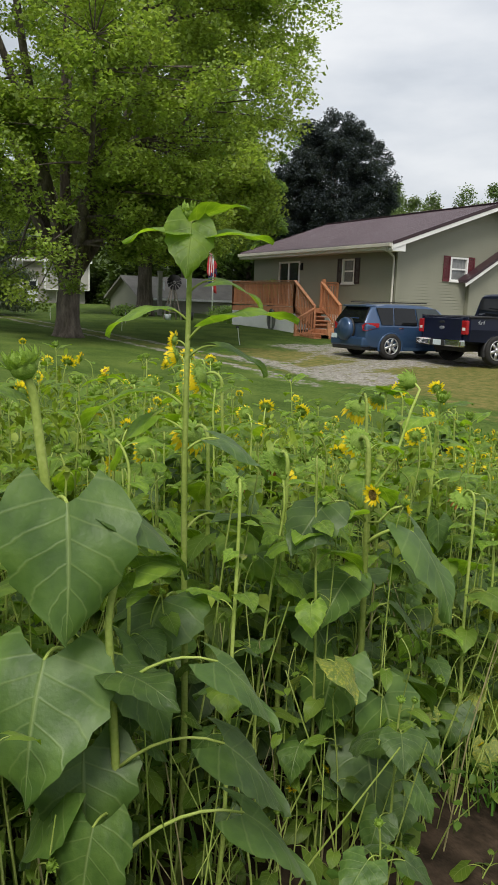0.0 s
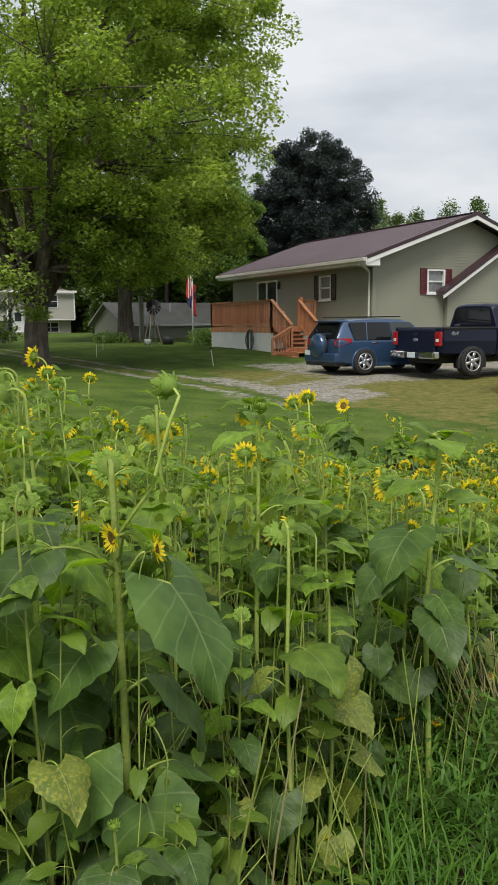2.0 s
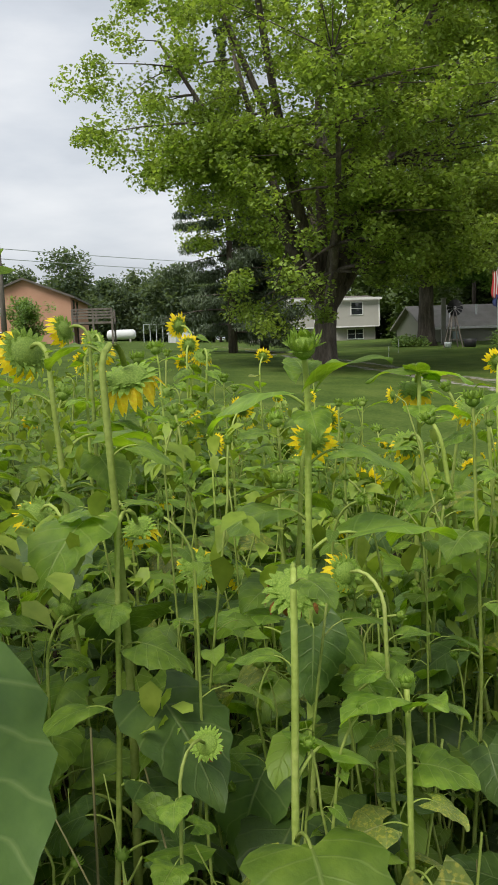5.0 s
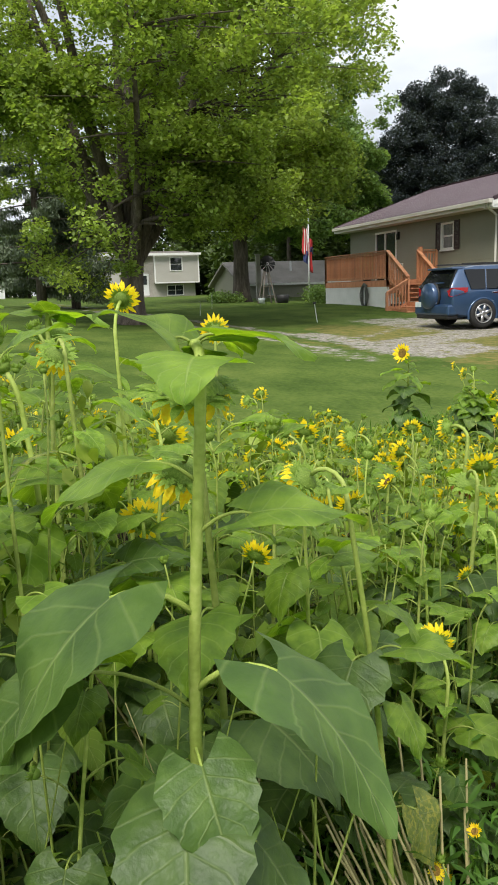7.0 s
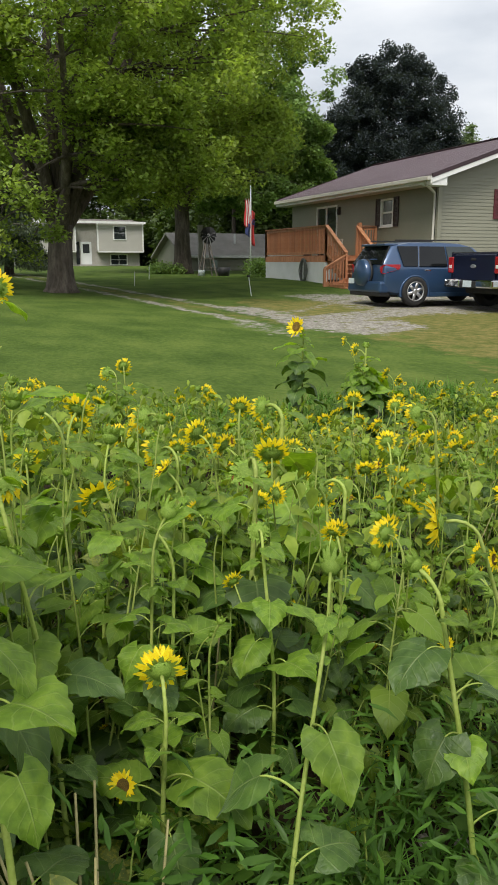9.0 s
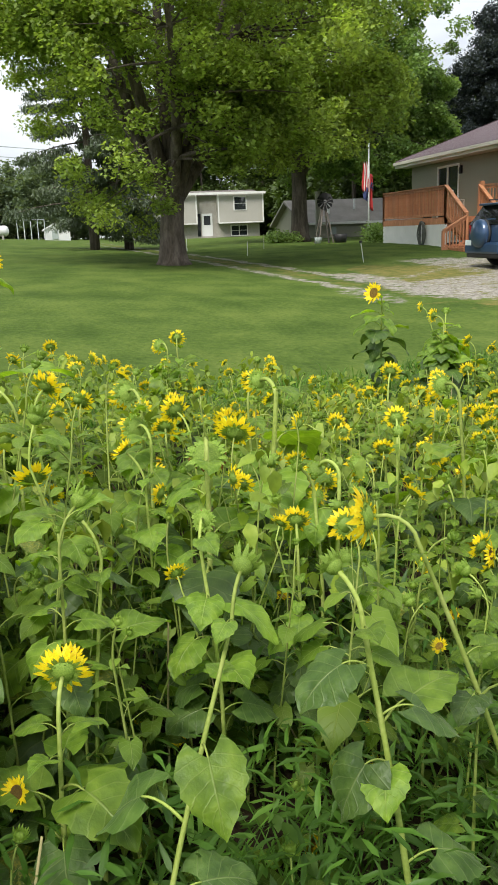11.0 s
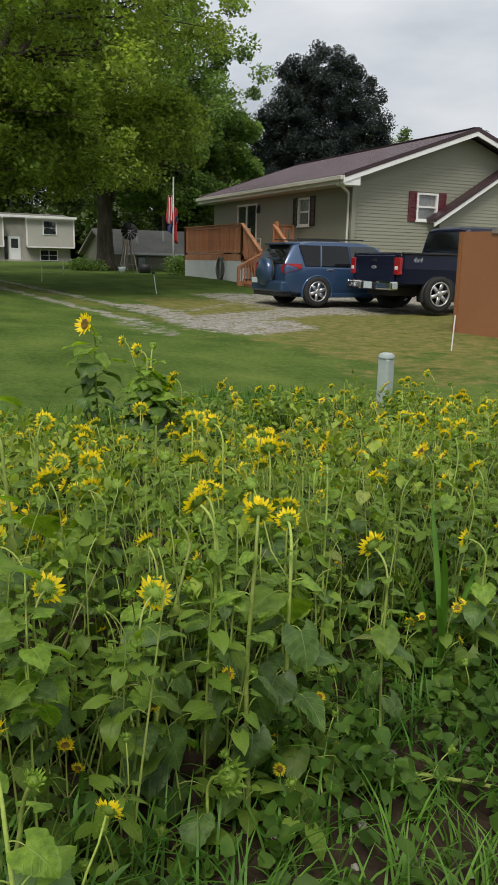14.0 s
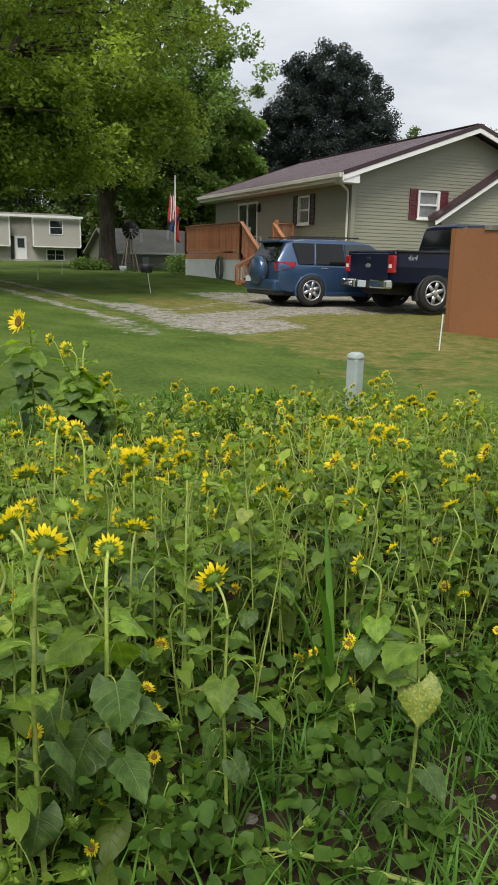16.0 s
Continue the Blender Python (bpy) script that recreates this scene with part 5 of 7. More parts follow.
for x in (-0.9, 0.9):
    part("leg", box((x - 0.08, -0.35, -0.1), (x + 0.08, 0.35, 0.35)), M["pale_stone"], tank)

# flagpole with two limp flags
fp = empty("flagpole", (18.5, 40.0, ground_z(18.5, 40.0)))
tagged(fp, "white flagpole with two limp flags, red, white and blue", "flagpole")
pp = Pile()
pp.add(*tube_arrays([(0, 0, -0.3), (0, 0, 2.5), (0, 0, 4.5)], [0.045, 0.04, 0.03], 10))
pp.add(*tube_arrays([(0, 0, 4.5), (0, 0, 4.56), (0, 0, 4.6)], [0.03, 0.05, 0.01], 10))
pp.part("pole", [M["far_white"]], fp, smooth=True)


def limp_cloth(name, x0, x1, z0, z1, mat, folds, seed, push):
    v, f = [], []
    nx, nz = 14, 10
    for j in range(nz + 1):
        for i in range(nx + 1):
            s, t = i / nx, j / nz
            v.append((x0 + (x1 - x0) * s + 0.03 * math.sin(5 * t + seed), push + 0.06 * math.sin(folds * s + 2 * t + seed), z1 + (z0 - z1) * t - 0.12 * s))
    for j in range(nz):
        for i in range(nx):
            a = j * (nx + 1) + i
            f.append((a, a + 1, a + nx + 2, a + nx + 1))
    ob = new(name, mesh_from(name, v, f, mat, True))
    ob.parent = fp
    sol = ob.modifiers.new("cloth", "SOLIDIFY")
    sol.thickness = 0.006
    return ob


for k in range(5):
    limp_cloth("flag_stripe", -0.32 + k * 0.062, -0.258 + k * 0.062, 2.45, 3.75, M["flag_red"] if k % 2 == 0 else M["flag_white"], 2, 0.4, -0.02)
limp_cloth("flag_canton", -0.26, -0.02, 2.0, 2.6, M["flag_blue"], 6, 1, -0.02)
limp_cloth("lower_flag", 0.03, 0.22, 1.55, 3.2, M["flag_red"], 7, 2, 0.05)
limp_cloth("flag_emblem", 0.08, 0.24, 2.5, 2.8, M["flag_blue"], 7, 2, 0.035)

# ornamental windmill
wm = empty("garden_windmill", (16.2, 40.0, ground_z(16.2, 40.0)))
tagged(wm, "small ornamental garden windmill with wooden legs and dark blades", "windmill")
for sx in (-1, 1):
    for sy in (-1, 1):
        part("leg", beam(bmesh.new(), (0.38 * sx, 0.38 * sy, -0.1), (0.06 * sx, 0.06 * sy, 1.75), 0.05, 0.05), M["old_wood"], wm)
for z, r in ((0.4, 0.31), (0.85, 0.23), (1.3, 0.15)):
    for sx in (-1, 1):
        part("brace", beam(bmesh.new(), (-r, r * sx, z), (r, r * sx, z), 0.03, 0.03), M["old_wood"], wm)
part("pivot", beam(bmesh.new(), (0, -0.2, 1.95), (0, 0.35, 1.95), 0.05, 0.05), M["black_trim"], wm)
for k in range(12):
    a = 2 * math.pi * k / 12
    d, t = Vector((math.cos(a), 0, math.sin(a))), Vector((-math.sin(a), 0.6, math.cos(a)))
    c = Vector((0, -0.2, 1.95))
    bm = bmesh.new()
    v = [bm.verts.new(c + d * 0.08 + t * 0.02), bm.verts.new(c + d * 0.08 - t * 0.02), bm.verts.new(c + d * 0.4 - t * 0.09), bm.verts.new(c + d * 0.4 + t * 0.09)]
    face = bm.faces.new(v)
    bmesh.ops.solidify(bm, geom=[face], thickness=0.008)
    part("blade", bm, M["black_trim"], wm)
part("tail_vane", box((-0.01, 0.35, 1.85), (0.01, 0.6, 2.08)), M["black_trim"], wm)
pl = empty("planter", (16.9, 39.6, ground_z(16.9, 39.6)))
tagged(pl, "dark round planter at the foot of the windmill", "planter")
pp = Pile()
pp.add(*tube_arrays([(0, 0, -0.05), (0, 0, 0.2), (0, 0, 0.42)], [0.26, 0.3, 0.33], 18))
pp.part("tub", [M["black_trim"]], pl, smooth=True)
pl2 = empty("bucket", (15.7, 39.4, ground_z(15.7, 39.4)))
tagged(pl2, "grey metal bucket standing on the grass", "bucket")
pp = Pile()
pp.add(*tube_arrays([(0, 0, -0.03), (0, 0, 0.15), (0, 0, 0.3)], [0.14, 0.16, 0.18], 16))
pp.part("pail", [M["grey_paint"]], pl2, smooth=True)

# tall pale board post near the outbuilding
bp = empty("timber_post", (18.0, 46.5, ground_z(18.0, 46.5)))
tagged(bp, "tall pale weathered timber post", "post")
part("shaft", box((-0.13, -0.1, -0.3), (0.13, 0.1, 2.6), 0.02), M["pale_stone"], bp)
part("cap", box((-0.17, -0.14, 2.6), (0.17, 0.14, 2.66), 0.01), M["pale_stone"], bp)

# thin marker stakes in the lawn
def stake(x, y, h, lean, dark, label):
    thing = empty("marker_stake", (x, y, ground_z(x, y)))
    tagged(thing, label, "stake", "marker stakes in the lawn")
    p = Pile()
    p.add(*tube_arrays([(0, 0, -0.1), (lean, 0, h)], [0.011, 0.011], 8))
    p.part("rod", [M["far_white"]], thing)
    if dark:
        p = Pile()
        p.add(*tube_arrays([(lean, 0, h), (lean * 1.1, 0, h + 0.05)], [0.05, 0.05], 10))
        p.part("cap", [M["black_trim"]], thing)


stake(12.1, 24.0, 0.55, -0.1, True, "leaning white marker stake with a black cap")
stake(10.05, 30.0, 0.5, 0.02, False, "thin white marker stake in the lawn")
stake(11.9, 35.0, 0.6, 0.02, False, "thin white marker stake in the lawn")
stake(8.9, 36.5, 0.6, 0.0, False, "thin white marker stake in the lawn")
stake(12.75, 11.95, 0.55, 0.03, False, "short pale stake beside the brown shed")

# utility pedestal at the end of the bed
ped = empty("utility_pedestal", (9.1, 8.55, ground_z(9.1, 8.55)), 20)
tagged(ped, "grey-green metal utility pedestal with a rounded cap", "utility box")
pt = 0.30 - ground_z(9.1, 8.55)
part("shell", box((-0.062, -0.062, -0.1), (0.062, 0.062, pt - 0.05), 0.02), M["grey_paint"], ped)
part("cap", box((-0.07, -0.07, pt - 0.09), (0.07, 0.07, pt), 0.04), M["grey_paint"], ped)

# brown shed wall at the edge of the parking place
shed = empty("brown_shed", (14.55, 14.0, ground_z(14.0, 13.0)), 0)
tagged(shed, "brown painted flat-sided shed beside the parked truck", "shed")
d = Vector((0.3, -0.95, 0)).normalized()
n = Vector((-d.y, d.x, 0))
hgt = 1.76 - ground_z(14.0, 13.0)
bm = bmesh.new()
q = [Vector((0, 0, 0)), d * 4.2, d * 4.2 + n * 2.2, n * 2.2]
lo_v = [bm.verts.new(p + Vector((0, 0, -0.15))) for p in q]
hi_v = [bm.verts.new(p + Vector((0, 0, hgt))) for p in q]
bm.faces.new(list(reversed(lo_v)))
bm.faces.new(hi_v)
for k in range(4):
    bm.faces.new((lo_v[k], lo_v[(k + 1) % 4], hi_v[(k + 1) % 4], hi_v[k]))
bmesh.ops.recalc_face_normals(bm, faces=bm.faces)
part("wall", bm, M["brown_panel"], shed)
board_between("roof_edge", Vector((0.0, 0.0, hgt)) + d * 0.6 - n * 0.0, d * 4.25 + Vector((0, 0, hgt)), 0.06, 0.08, M["old_wood"], shed)
board_between("corner_batten", Vector((-0.02, 0.03, -0.1)), Vector((-0.02, 0.03, hgt)), 0.05, 0.05, M["brown_panel"], shed)


# far woods, pines, shrubs
def woods(name, spots, leaf, per, mat, label):
    """Many distant crowns joined: each spot is x, y, foot, top, width."""
    random.seed(len(spots))
    cs, ss = [], []
    trunks = Pile()
    for x, y, z0, z1, w in spots:
        trunks.add(*tube_arrays([(x, y, z0 - 0.5), (x, y, (z0 + z1) / 2)], [0.25, 0.12], 6))
        h = z1 - z0
        for k in range(38):
            t = random.uniform(0.08, 1.0)
            r = w * 0.5 * math.sqrt(max(0.08, 1 - (2 * t - 0.95) ** 2)) * random.uniform(0.3, 1.0)
            a = random.uniform(0, 2 * math.pi)
            cs.append((x + r * math.cos(a), y + r * math.sin(a) * 0.8, z0 + h * t))
            ss.append(random.uniform(0.16, 0.28) * w)
    thing = empty(name, (0, 0, 0))
    crown = leaf_cloud(name, cs, ss, per, leaf, mat, None, 0.8)
    bpy.data.objects.remove(thing)
    tagged(crown, label, "trees", kind="stuff")
    tagged(trunks.part(name + "_trunks", [M["bark"]], None), "bare lower trunks of the far trees", "trees", kind="stuff")


random.seed(31)
line = []
for k in range(34):
    x = -62 + k * 2.6 + random.uniform(-1, 1)
    line.append((x, 112 + random.uniform(-6, 14), 1.2, random.choice((8.0, 9.2, 10.2, 11.0)) + random.uniform(-1, 1), random.uniform(6, 9)))
line += [(-60 + 3.6 * k, 130 + random.uniform(-3, 3), 1.2, random.uniform(8.5, 10.5), 8.5) for k in range(24)]
line += [(-10.2, 106, 1.2, 13.0, 8.5), (-18.5, 108, 1.2, 11.2, 7), (-26, 110, 1.2, 12.5, 9), (3, 108, 1.2, 11.8, 8)]
woods("far_woods", line, 0.5, 110, M["leaf_far"], "line of woods beyond the houses, haze painted in leaf colour")
back = [(26 + 4.2 * k + random.uniform(-1, 1), 96 + random.uniform(-5, 8), 0.9, random.uniform(14, 18), random.uniform(8, 11)) for k in range(9)]
back += [(12.5 + 2.2 * k, 92 + random.uniform(-3, 3), 0.9, random.uniform(12.5, 16), 8) for k in range(8)]
back += [(23.5, 82, 0.9, 7.5, 5.5), (26, 78, 0.9, 8.0, 6), (24.5, 66, 0.7, 5.6, 4.5), (28, 62, 0.7, 6.4, 5.0), (21.5, 63, 0.7, 4.8, 3.6), (27.5, 60, 0.7, 12.5, 6.5), (24.8, 59, 0.7, 11, 6), (33, 66, 0.7, 9, 6.5), (31, 73, 0.8, 9, 6.5), (29.5, 57, 0.7, 10.5, 6.5)]
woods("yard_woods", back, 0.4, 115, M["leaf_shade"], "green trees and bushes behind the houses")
right = [(57 + 2.2 * k, 80 + random.uniform(-3, 5), 1.0, random.choice((14.6, 15.6, 16.4)) + random.uniform(-0.8, 0.8), random.uniform(4, 6)) for k in range(11)]
woods("roadside_woods", right, 0.3, 110, M["leaf_pale"], "pale green treetops behind the roof")


def conifer(name, at, height, width, first, seed, label):
    """A ragged spruce: straight trunk, drooping boughs in whorls, needle sprays."""
    random.seed(seed)
    x, y = at
    z = ground_z(x, y) - 0.05
    thing = empty(name, (x, y, z))
    tagged(thing, label, "tree")
    wood = Pile()
    wood.add(*tube_arrays([(0, 0, -0.2), (0, 0, height * 0.5), (0, 0, height)], [0.24, 0.14, 0.02], 12))
    cs, ss = [], []
    for k in range(84):
        t = first + (1 - first) * (k / 52) ** 0.85
        a = k * 2.4 + random.uniform(-0.4, 0.4)
        r = width * 0.5 * (1 - t * 0.75) * random.uniform(0.6, 1.15)
        if random.random() < 0.15:
            r *= 0.5
        p = Vector((0, 0, height * t))
        q = Vector((r * math.cos(a), r * math.sin(a), height * t - 0.12 * r + random.uniform(-0.2, 0.3)))
        limb(wood, p, q, 0.06 * (1.2 - t), 0.012, steps=4, sides=5)
        for s in (0.35, 0.55, 0.75, 0.92, 1.05):
            cs.append(p.lerp(q, s) - Vector((0, 0, 0.12)))
            ss.append(0.24 + 0.42 * (1.1 - t) * random.uniform(0.6, 1.1))
    wood.part("trunk", [M["bark"]], thing, smooth=True)
    leaf_cloud("bough_mass", cs, ss, 210, 0.22, M["needles"], thing, 0.6, needle=0.3, droop=0.7)


conifer("spruce_tree", (5.2, 40.0), 10.5, 8.6, 0.1, 4, "ragged grey-green spruce with a dark bare lower trunk")
conifer("slender_spruce_tree", (6.8, 40.6), 7.0, 4.2, 0.14, 6, "slender spruce with drooping grey-green boughs")
shrub = empty("yard_shrub", (-6.6, 52.0, ground_z(-6.6, 52.0)))
tagged(shrub, "small rounded evergreen in front of the brick house", "shrub")
random.seed(12)
leaf_cloud("foliage", [(random.gauss(0, 0.42), random.gauss(0, 0.42), 0.4 + 2.3 * k / 60) for k in range(60)], [0.5] * 60, 70, 0.16, M["leaf_dark"], shrub, 0.9)
pp = Pile()
pp.add(*tube_arrays([(0, 0, -0.1), (0, 0, 1.6)], [0.08, 0.04], 8))
pp.part("trunk", [M["bark"]], shrub)
bush = empty("bush", (15.2, 44.0, ground_z(15.2, 44.0)))
tagged(bush, "low dark clipped bush at the foot of the shade tree", "shrub")
leaf_cloud("foliage", [(random.uniform(-0.9, 0.9), random.uniform(-0.4, 0.4), random.uniform(0.1, 0.4)) for k in range(40)], [0.35] * 40, 60, 0.12, M["leaf_dark"], bush, 0.9)
bush2 = empty("flower_border", (18.2, 36.2, ground_z(18.2, 36.2)))
tagged(bush2, "low shrubs and stones beside the deck", "shrub")
leaf_cloud("foliage", [(random.uniform(-1.2, 0.6), random.uniform(-0.9, 2.0), random.uniform(0.1, 0.7)) for k in range(44)], [0.32] * 44, 60, 0.11, M["leaf_dark"], bush2, 0.9)

# ---- sunflowers ----
def leaf_blade(seed, pitch, fold, droop, width=0.86, rows=12, cols=6, stalk=0.5):
    """A heart-shaped, toothed blade of length 1 on its arched stalk; x outward, z up. Returns arrays for stalk and blade."""
    rnd = random.Random(seed)
    fine = rows > 6
    p0, p1, p2 = Vector((0, 0, 0)), Vector((stalk * 0.5, 0, stalk * 0.55)), Vector((stalk, 0, stalk * 0.42))
    pts = [p0 * (1 - t) ** 2 + 2 * p1 * t * (1 - t) + p2 * t * t for t in np.linspace(0, 1, 7 if fine else 4)]
    sv, sf = tube_arrays(pts, [0.021 - 0.008 * i / (len(pts) - 1) for i in range(len(pts))], 6 if fine else 3, fine)
    bend = radians(pitch)
    v, f, uv = [], [], []
    pos, ang = Vector((0, 0, 0)), bend
    spine = []
    for i in range(rows + 1):
        spine.append((pos.copy(), ang))
        pos = pos + Vector((math.cos(ang), 0, math.sin(ang))) / rows
        ang -= radians(droop) / rows
    wav, wav2 = rnd.uniform(0, 6), rnd.uniform(0, 6)
    side_curl = rnd.uniform(-0.15, 0.15)
    for i in range(rows + 1):
        t = i / rows
        w = 0.5 * width * 2.02 * (t + 0.03) ** 0.38 * max(1 - t, 0) ** 1.1 * (1 + 0.14 * math.sin(math.pi * t))
        w *= 1.0 + (0.06 if i % 2 else -0.05) * (0.2 < t < 0.98)
        q, a = spine[i]
        up = Vector((-math.sin(a), 0, math.cos(a)))
        for j in range(-cols // 2, cols // 2 + 1):
            s = j / (cols / 2)
            back = 0.27 * abs(s) ** 1.5 * (1 - t) ** 3
            r = q - Vector((math.cos(a), 0, math.sin(a))) * back
            lift = (fold * abs(s) * w) + 0.055 * math.sin(5.5 * t + wav + 2.2 * s) * abs(s) + 0.035 * math.sin(11 * t + wav2) * s * s - 0.10 * s * s * w * 2
            v.append(r + Vector((0, s * w, 0)) + up * (lift + side_curl * s * w) + Vector((stalk, 0, stalk * 0.42)))
            uv.append((s, t))
    m = cols + 1
    for i in range(rows):
        for j in range(cols):
            a = i * m + j
            f.append((a, a + 1, a + m + 1, a + m))
    return sv, sf, v, f, uv


def leaf_mesh(name, arrays, mats):
    sv, sf, v, f, uv = arrays
    k = len(sv)
    me = mesh_from(name, list(sv) + list(v), list(sf) + [tuple(i + k for i in q) for q in f], mats, True, [1] * len(sf) + [0] * len(f))
    layer = me.uv_layers.new(name="blade")
    idx = np.empty(len(me.loops), dtype=np.int32)
    me.loops.foreach_get("vertex_index", idx)
    table = np.array([(0.5, 0.5)] * k + list(uv), dtype=np.float32)
    layer.data.foreach_set("uv", table[idx].reshape(-1))
    return me


def leaf_material(name, dark, mid, light, vein, yellow=None, per_object=True, translucent=0.24):
    """Leaf surface with a pale midrib and side veins, small holes of decay and mottling."""
    m = bpy.data.materials.new(name)
    m.use_nodes = True
    n, l = m.node_tree.nodes, m.node_tree.links
    bsdf = n["Principled BSDF"]

    def op(kind, a, b=None, c=None):
        k = n.new("ShaderNodeMath")
        k.operation = kind
        for i, q in enumerate((a, b, c)):
            if q is None:
                continue
            if isinstance(q, (int, float)):
                k.inputs[i].default_value = q
            else:
                l.new(q, k.inputs[i])
        return k.outputs[0]

    uv = n.new("ShaderNodeUVMap")
    uv.uv_map = "blade"
    sep = n.new("ShaderNodeSeparateXYZ")
    l.new(uv.outputs[0], sep.inputs[0])
    s, t = sep.outputs[0], sep.outputs[1]
    a = op("ABSOLUTE", s)
    wave = op("FRACT", op("MULTIPLY", op("SUBTRACT", t, op("MULTIPLY", a, 0.30)), 6.0))
    side = op("SUBTRACT", 1.0, op("MULTIPLY", op("ABSOLUTE", op("SUBTRACT", wave, 0.5)), 12.0))
    mid_rib = op("SUBTRACT", 1.0, op("MULTIPLY", a, 22.0))
    veins = op("MAXIMUM", op("MAXIMUM", op("MULTIPLY", side, 0.45), mid_rib), 0.0)
    info = n.new("ShaderNodeObjectInfo")
    co = n.new("ShaderNodeTexCoord")
    shift = n.new("ShaderNodeVectorMath")
    shift.operation = "ADD"
    l.new(co.outputs["Object"], shift.inputs[0])
    l.new(info.outputs["Location"], shift.inputs[1])
    tex = n.new("ShaderNodeTexNoise")
    tex.inputs["Scale"].default_value, tex.inputs["Detail"].default_value = 3.5, 6
    l.new(shift.outputs[0], tex.inputs["Vector"])
    ramp = n.new("ShaderNodeValToRGB")
    e = ramp.color_ramp.elements
    e[0].position, e[0].color = 0.33, (*dark, 1)
    e[1].position, e[1].color = 0.68, (*light, 1)
    e.new(0.5).color = (*mid, 1)
    l.new(tex.outputs[0], ramp.inputs[0])
    vm = n.new("ShaderNodeMix")
    vm.data_type = "RGBA"
    l.new(op("MULTIPLY", veins, 0.75), vm.inputs[0])
    l.new(ramp.outputs[0], vm.inputs[6])
    vm.inputs[7].default_value = (*vein, 1)
    colour = vm.outputs[2]
    if yellow:
        tex2 = n.new("ShaderNodeTexNoise")
        tex2.inputs["Scale"].default_value, tex2.inputs["Detail"].default_value = 16.0, 6
        l.new(shift.outputs[0], tex2.inputs["Vector"])
        k = n.new("ShaderNodeMapRange")
        k.inputs[1].default_value, k.inputs[2].default_value = 0.5, 0.62
        l.new(tex2.outputs[0], k.inputs[0])
        ym = n.new("ShaderNodeMix")
        ym.data_type = "RGBA"
        l.new(k.outputs[0], ym.inputs[0])
        l.new(colour, ym.inputs[6])
        ym.inputs[7].default_value = (*yellow, 1)
        colour = ym.outputs[2]
    hsv = n.new("ShaderNodeHueSaturation")
    r = n.new("ShaderNodeMapRange")
    r.inputs[3].default_value, r.inputs[4].default_value = 0.72, 1.25
    if per_object:
        l.new(info.outputs["Random"], r.inputs[0])
    else:
        g = n.new("ShaderNodeNewGeometry")
        l.new(g.outputs["Random Per Island"], r.inputs[0])
    l.new(r.outputs[0], hsv.inputs["Value"])
    l.new(colour, hsv.inputs["Color"])
    colour = hsv.outputs[0]
    l.new(colour, bsdf.inputs["Base Color"])
    bsdf.inputs["Roughness"].default_value = 0.48
    bsdf.inputs["Sheen Weight"].default_value = 0.08
    bsdf.inputs["Sheen Roughness"].default_value = 0.4
    bsdf.inputs["Sheen Tint"].default_value = (0.85, 0.95, 0.8, 1)
    bsdf.inputs["Specular IOR Level"].default_value = 0.42 if per_object else 0.25
    b = n.new("ShaderNodeBump")
    b.inputs["Strength"].default_value, b.inputs["Distance"].default_value = 0.6, 0.014
    l.new(op("ADD", op("MULTIPLY", veins, -0.16), op("MULTIPLY", tex.outputs[0], 0.9)), b.inputs["Height"])
    l.new(b.outputs[0], bsdf.inputs["Normal"])
    tr = n.new("ShaderNodeBsdfTranslucent")
    tint = n.new("ShaderNodeMix")
    tint.data_type, tint.blend_type = "RGBA", "MULTIPLY"
    tint.inputs[0].default_value = 1.0
    tint.inputs[7].default_value = (1.9, 2.0, 0.4, 1)
    l.new(colour, tint.inputs[6])
    l.new(tint.outputs[2], tr.inputs[0])
    sh = n.new("ShaderNodeMixShader")
    sh.inputs[0].default_value = translucent
    l.new(bsdf.outputs[0], sh.inputs[1])
    l.new(tr.outputs[0], sh.inputs[2])
    l.new(sh.outputs[0], n["Material Output"].inputs[0])
    return m


# older leaves darkened, young ones brightened: top light and low shade in colour
LEAF_COLOURS = ((0.042, 0.085, 0.015), (0.062, 0.116, 0.021), (0.09, 0.153, 0.03), (0.19, 0.25, 0.085))
M["blade"] = leaf_material("sunflower_leaf", *LEAF_COLOURS)
M["blade_young_toplit"] = leaf_material("young_toplit_sunflower_leaf", (0.105, 0.185, 0.018), (0.155, 0.255, 0.026), (0.23, 0.34, 0.042), (0.32, 0.41, 0.12), translucent=0.42)
M["blade_sick"] = leaf_material("yellowing_sunflower_leaf", (0.10, 0.15, 0.03), (0.15, 0.2, 0.035), (0.2, 0.24, 0.05), (0.3, 0.33, 0.13), yellow=(0.3, 0.3, 0.05))
M["blade_mass"] = leaf_material("sunflower_leaf_mass", (0.06, 0.106, 0.011), (0.093, 0.15, 0.016), (0.138, 0.205, 0.024), (0.24, 0.3, 0.08), per_object=False, translucent=0.33)

BLADES = ((12, 0.30, 40, 0.92), (-5, 0.18, 55, 1.0), (-18, 0.10, 50, 1.05), (-30, 0.22, 45, 0.9),
          (-45, 0.05, 40, 1.02), (-60, 0.15, 30, 0.96), (-72, 0.30, 15, 0.86), (30, 0.35, 60, 0.78))
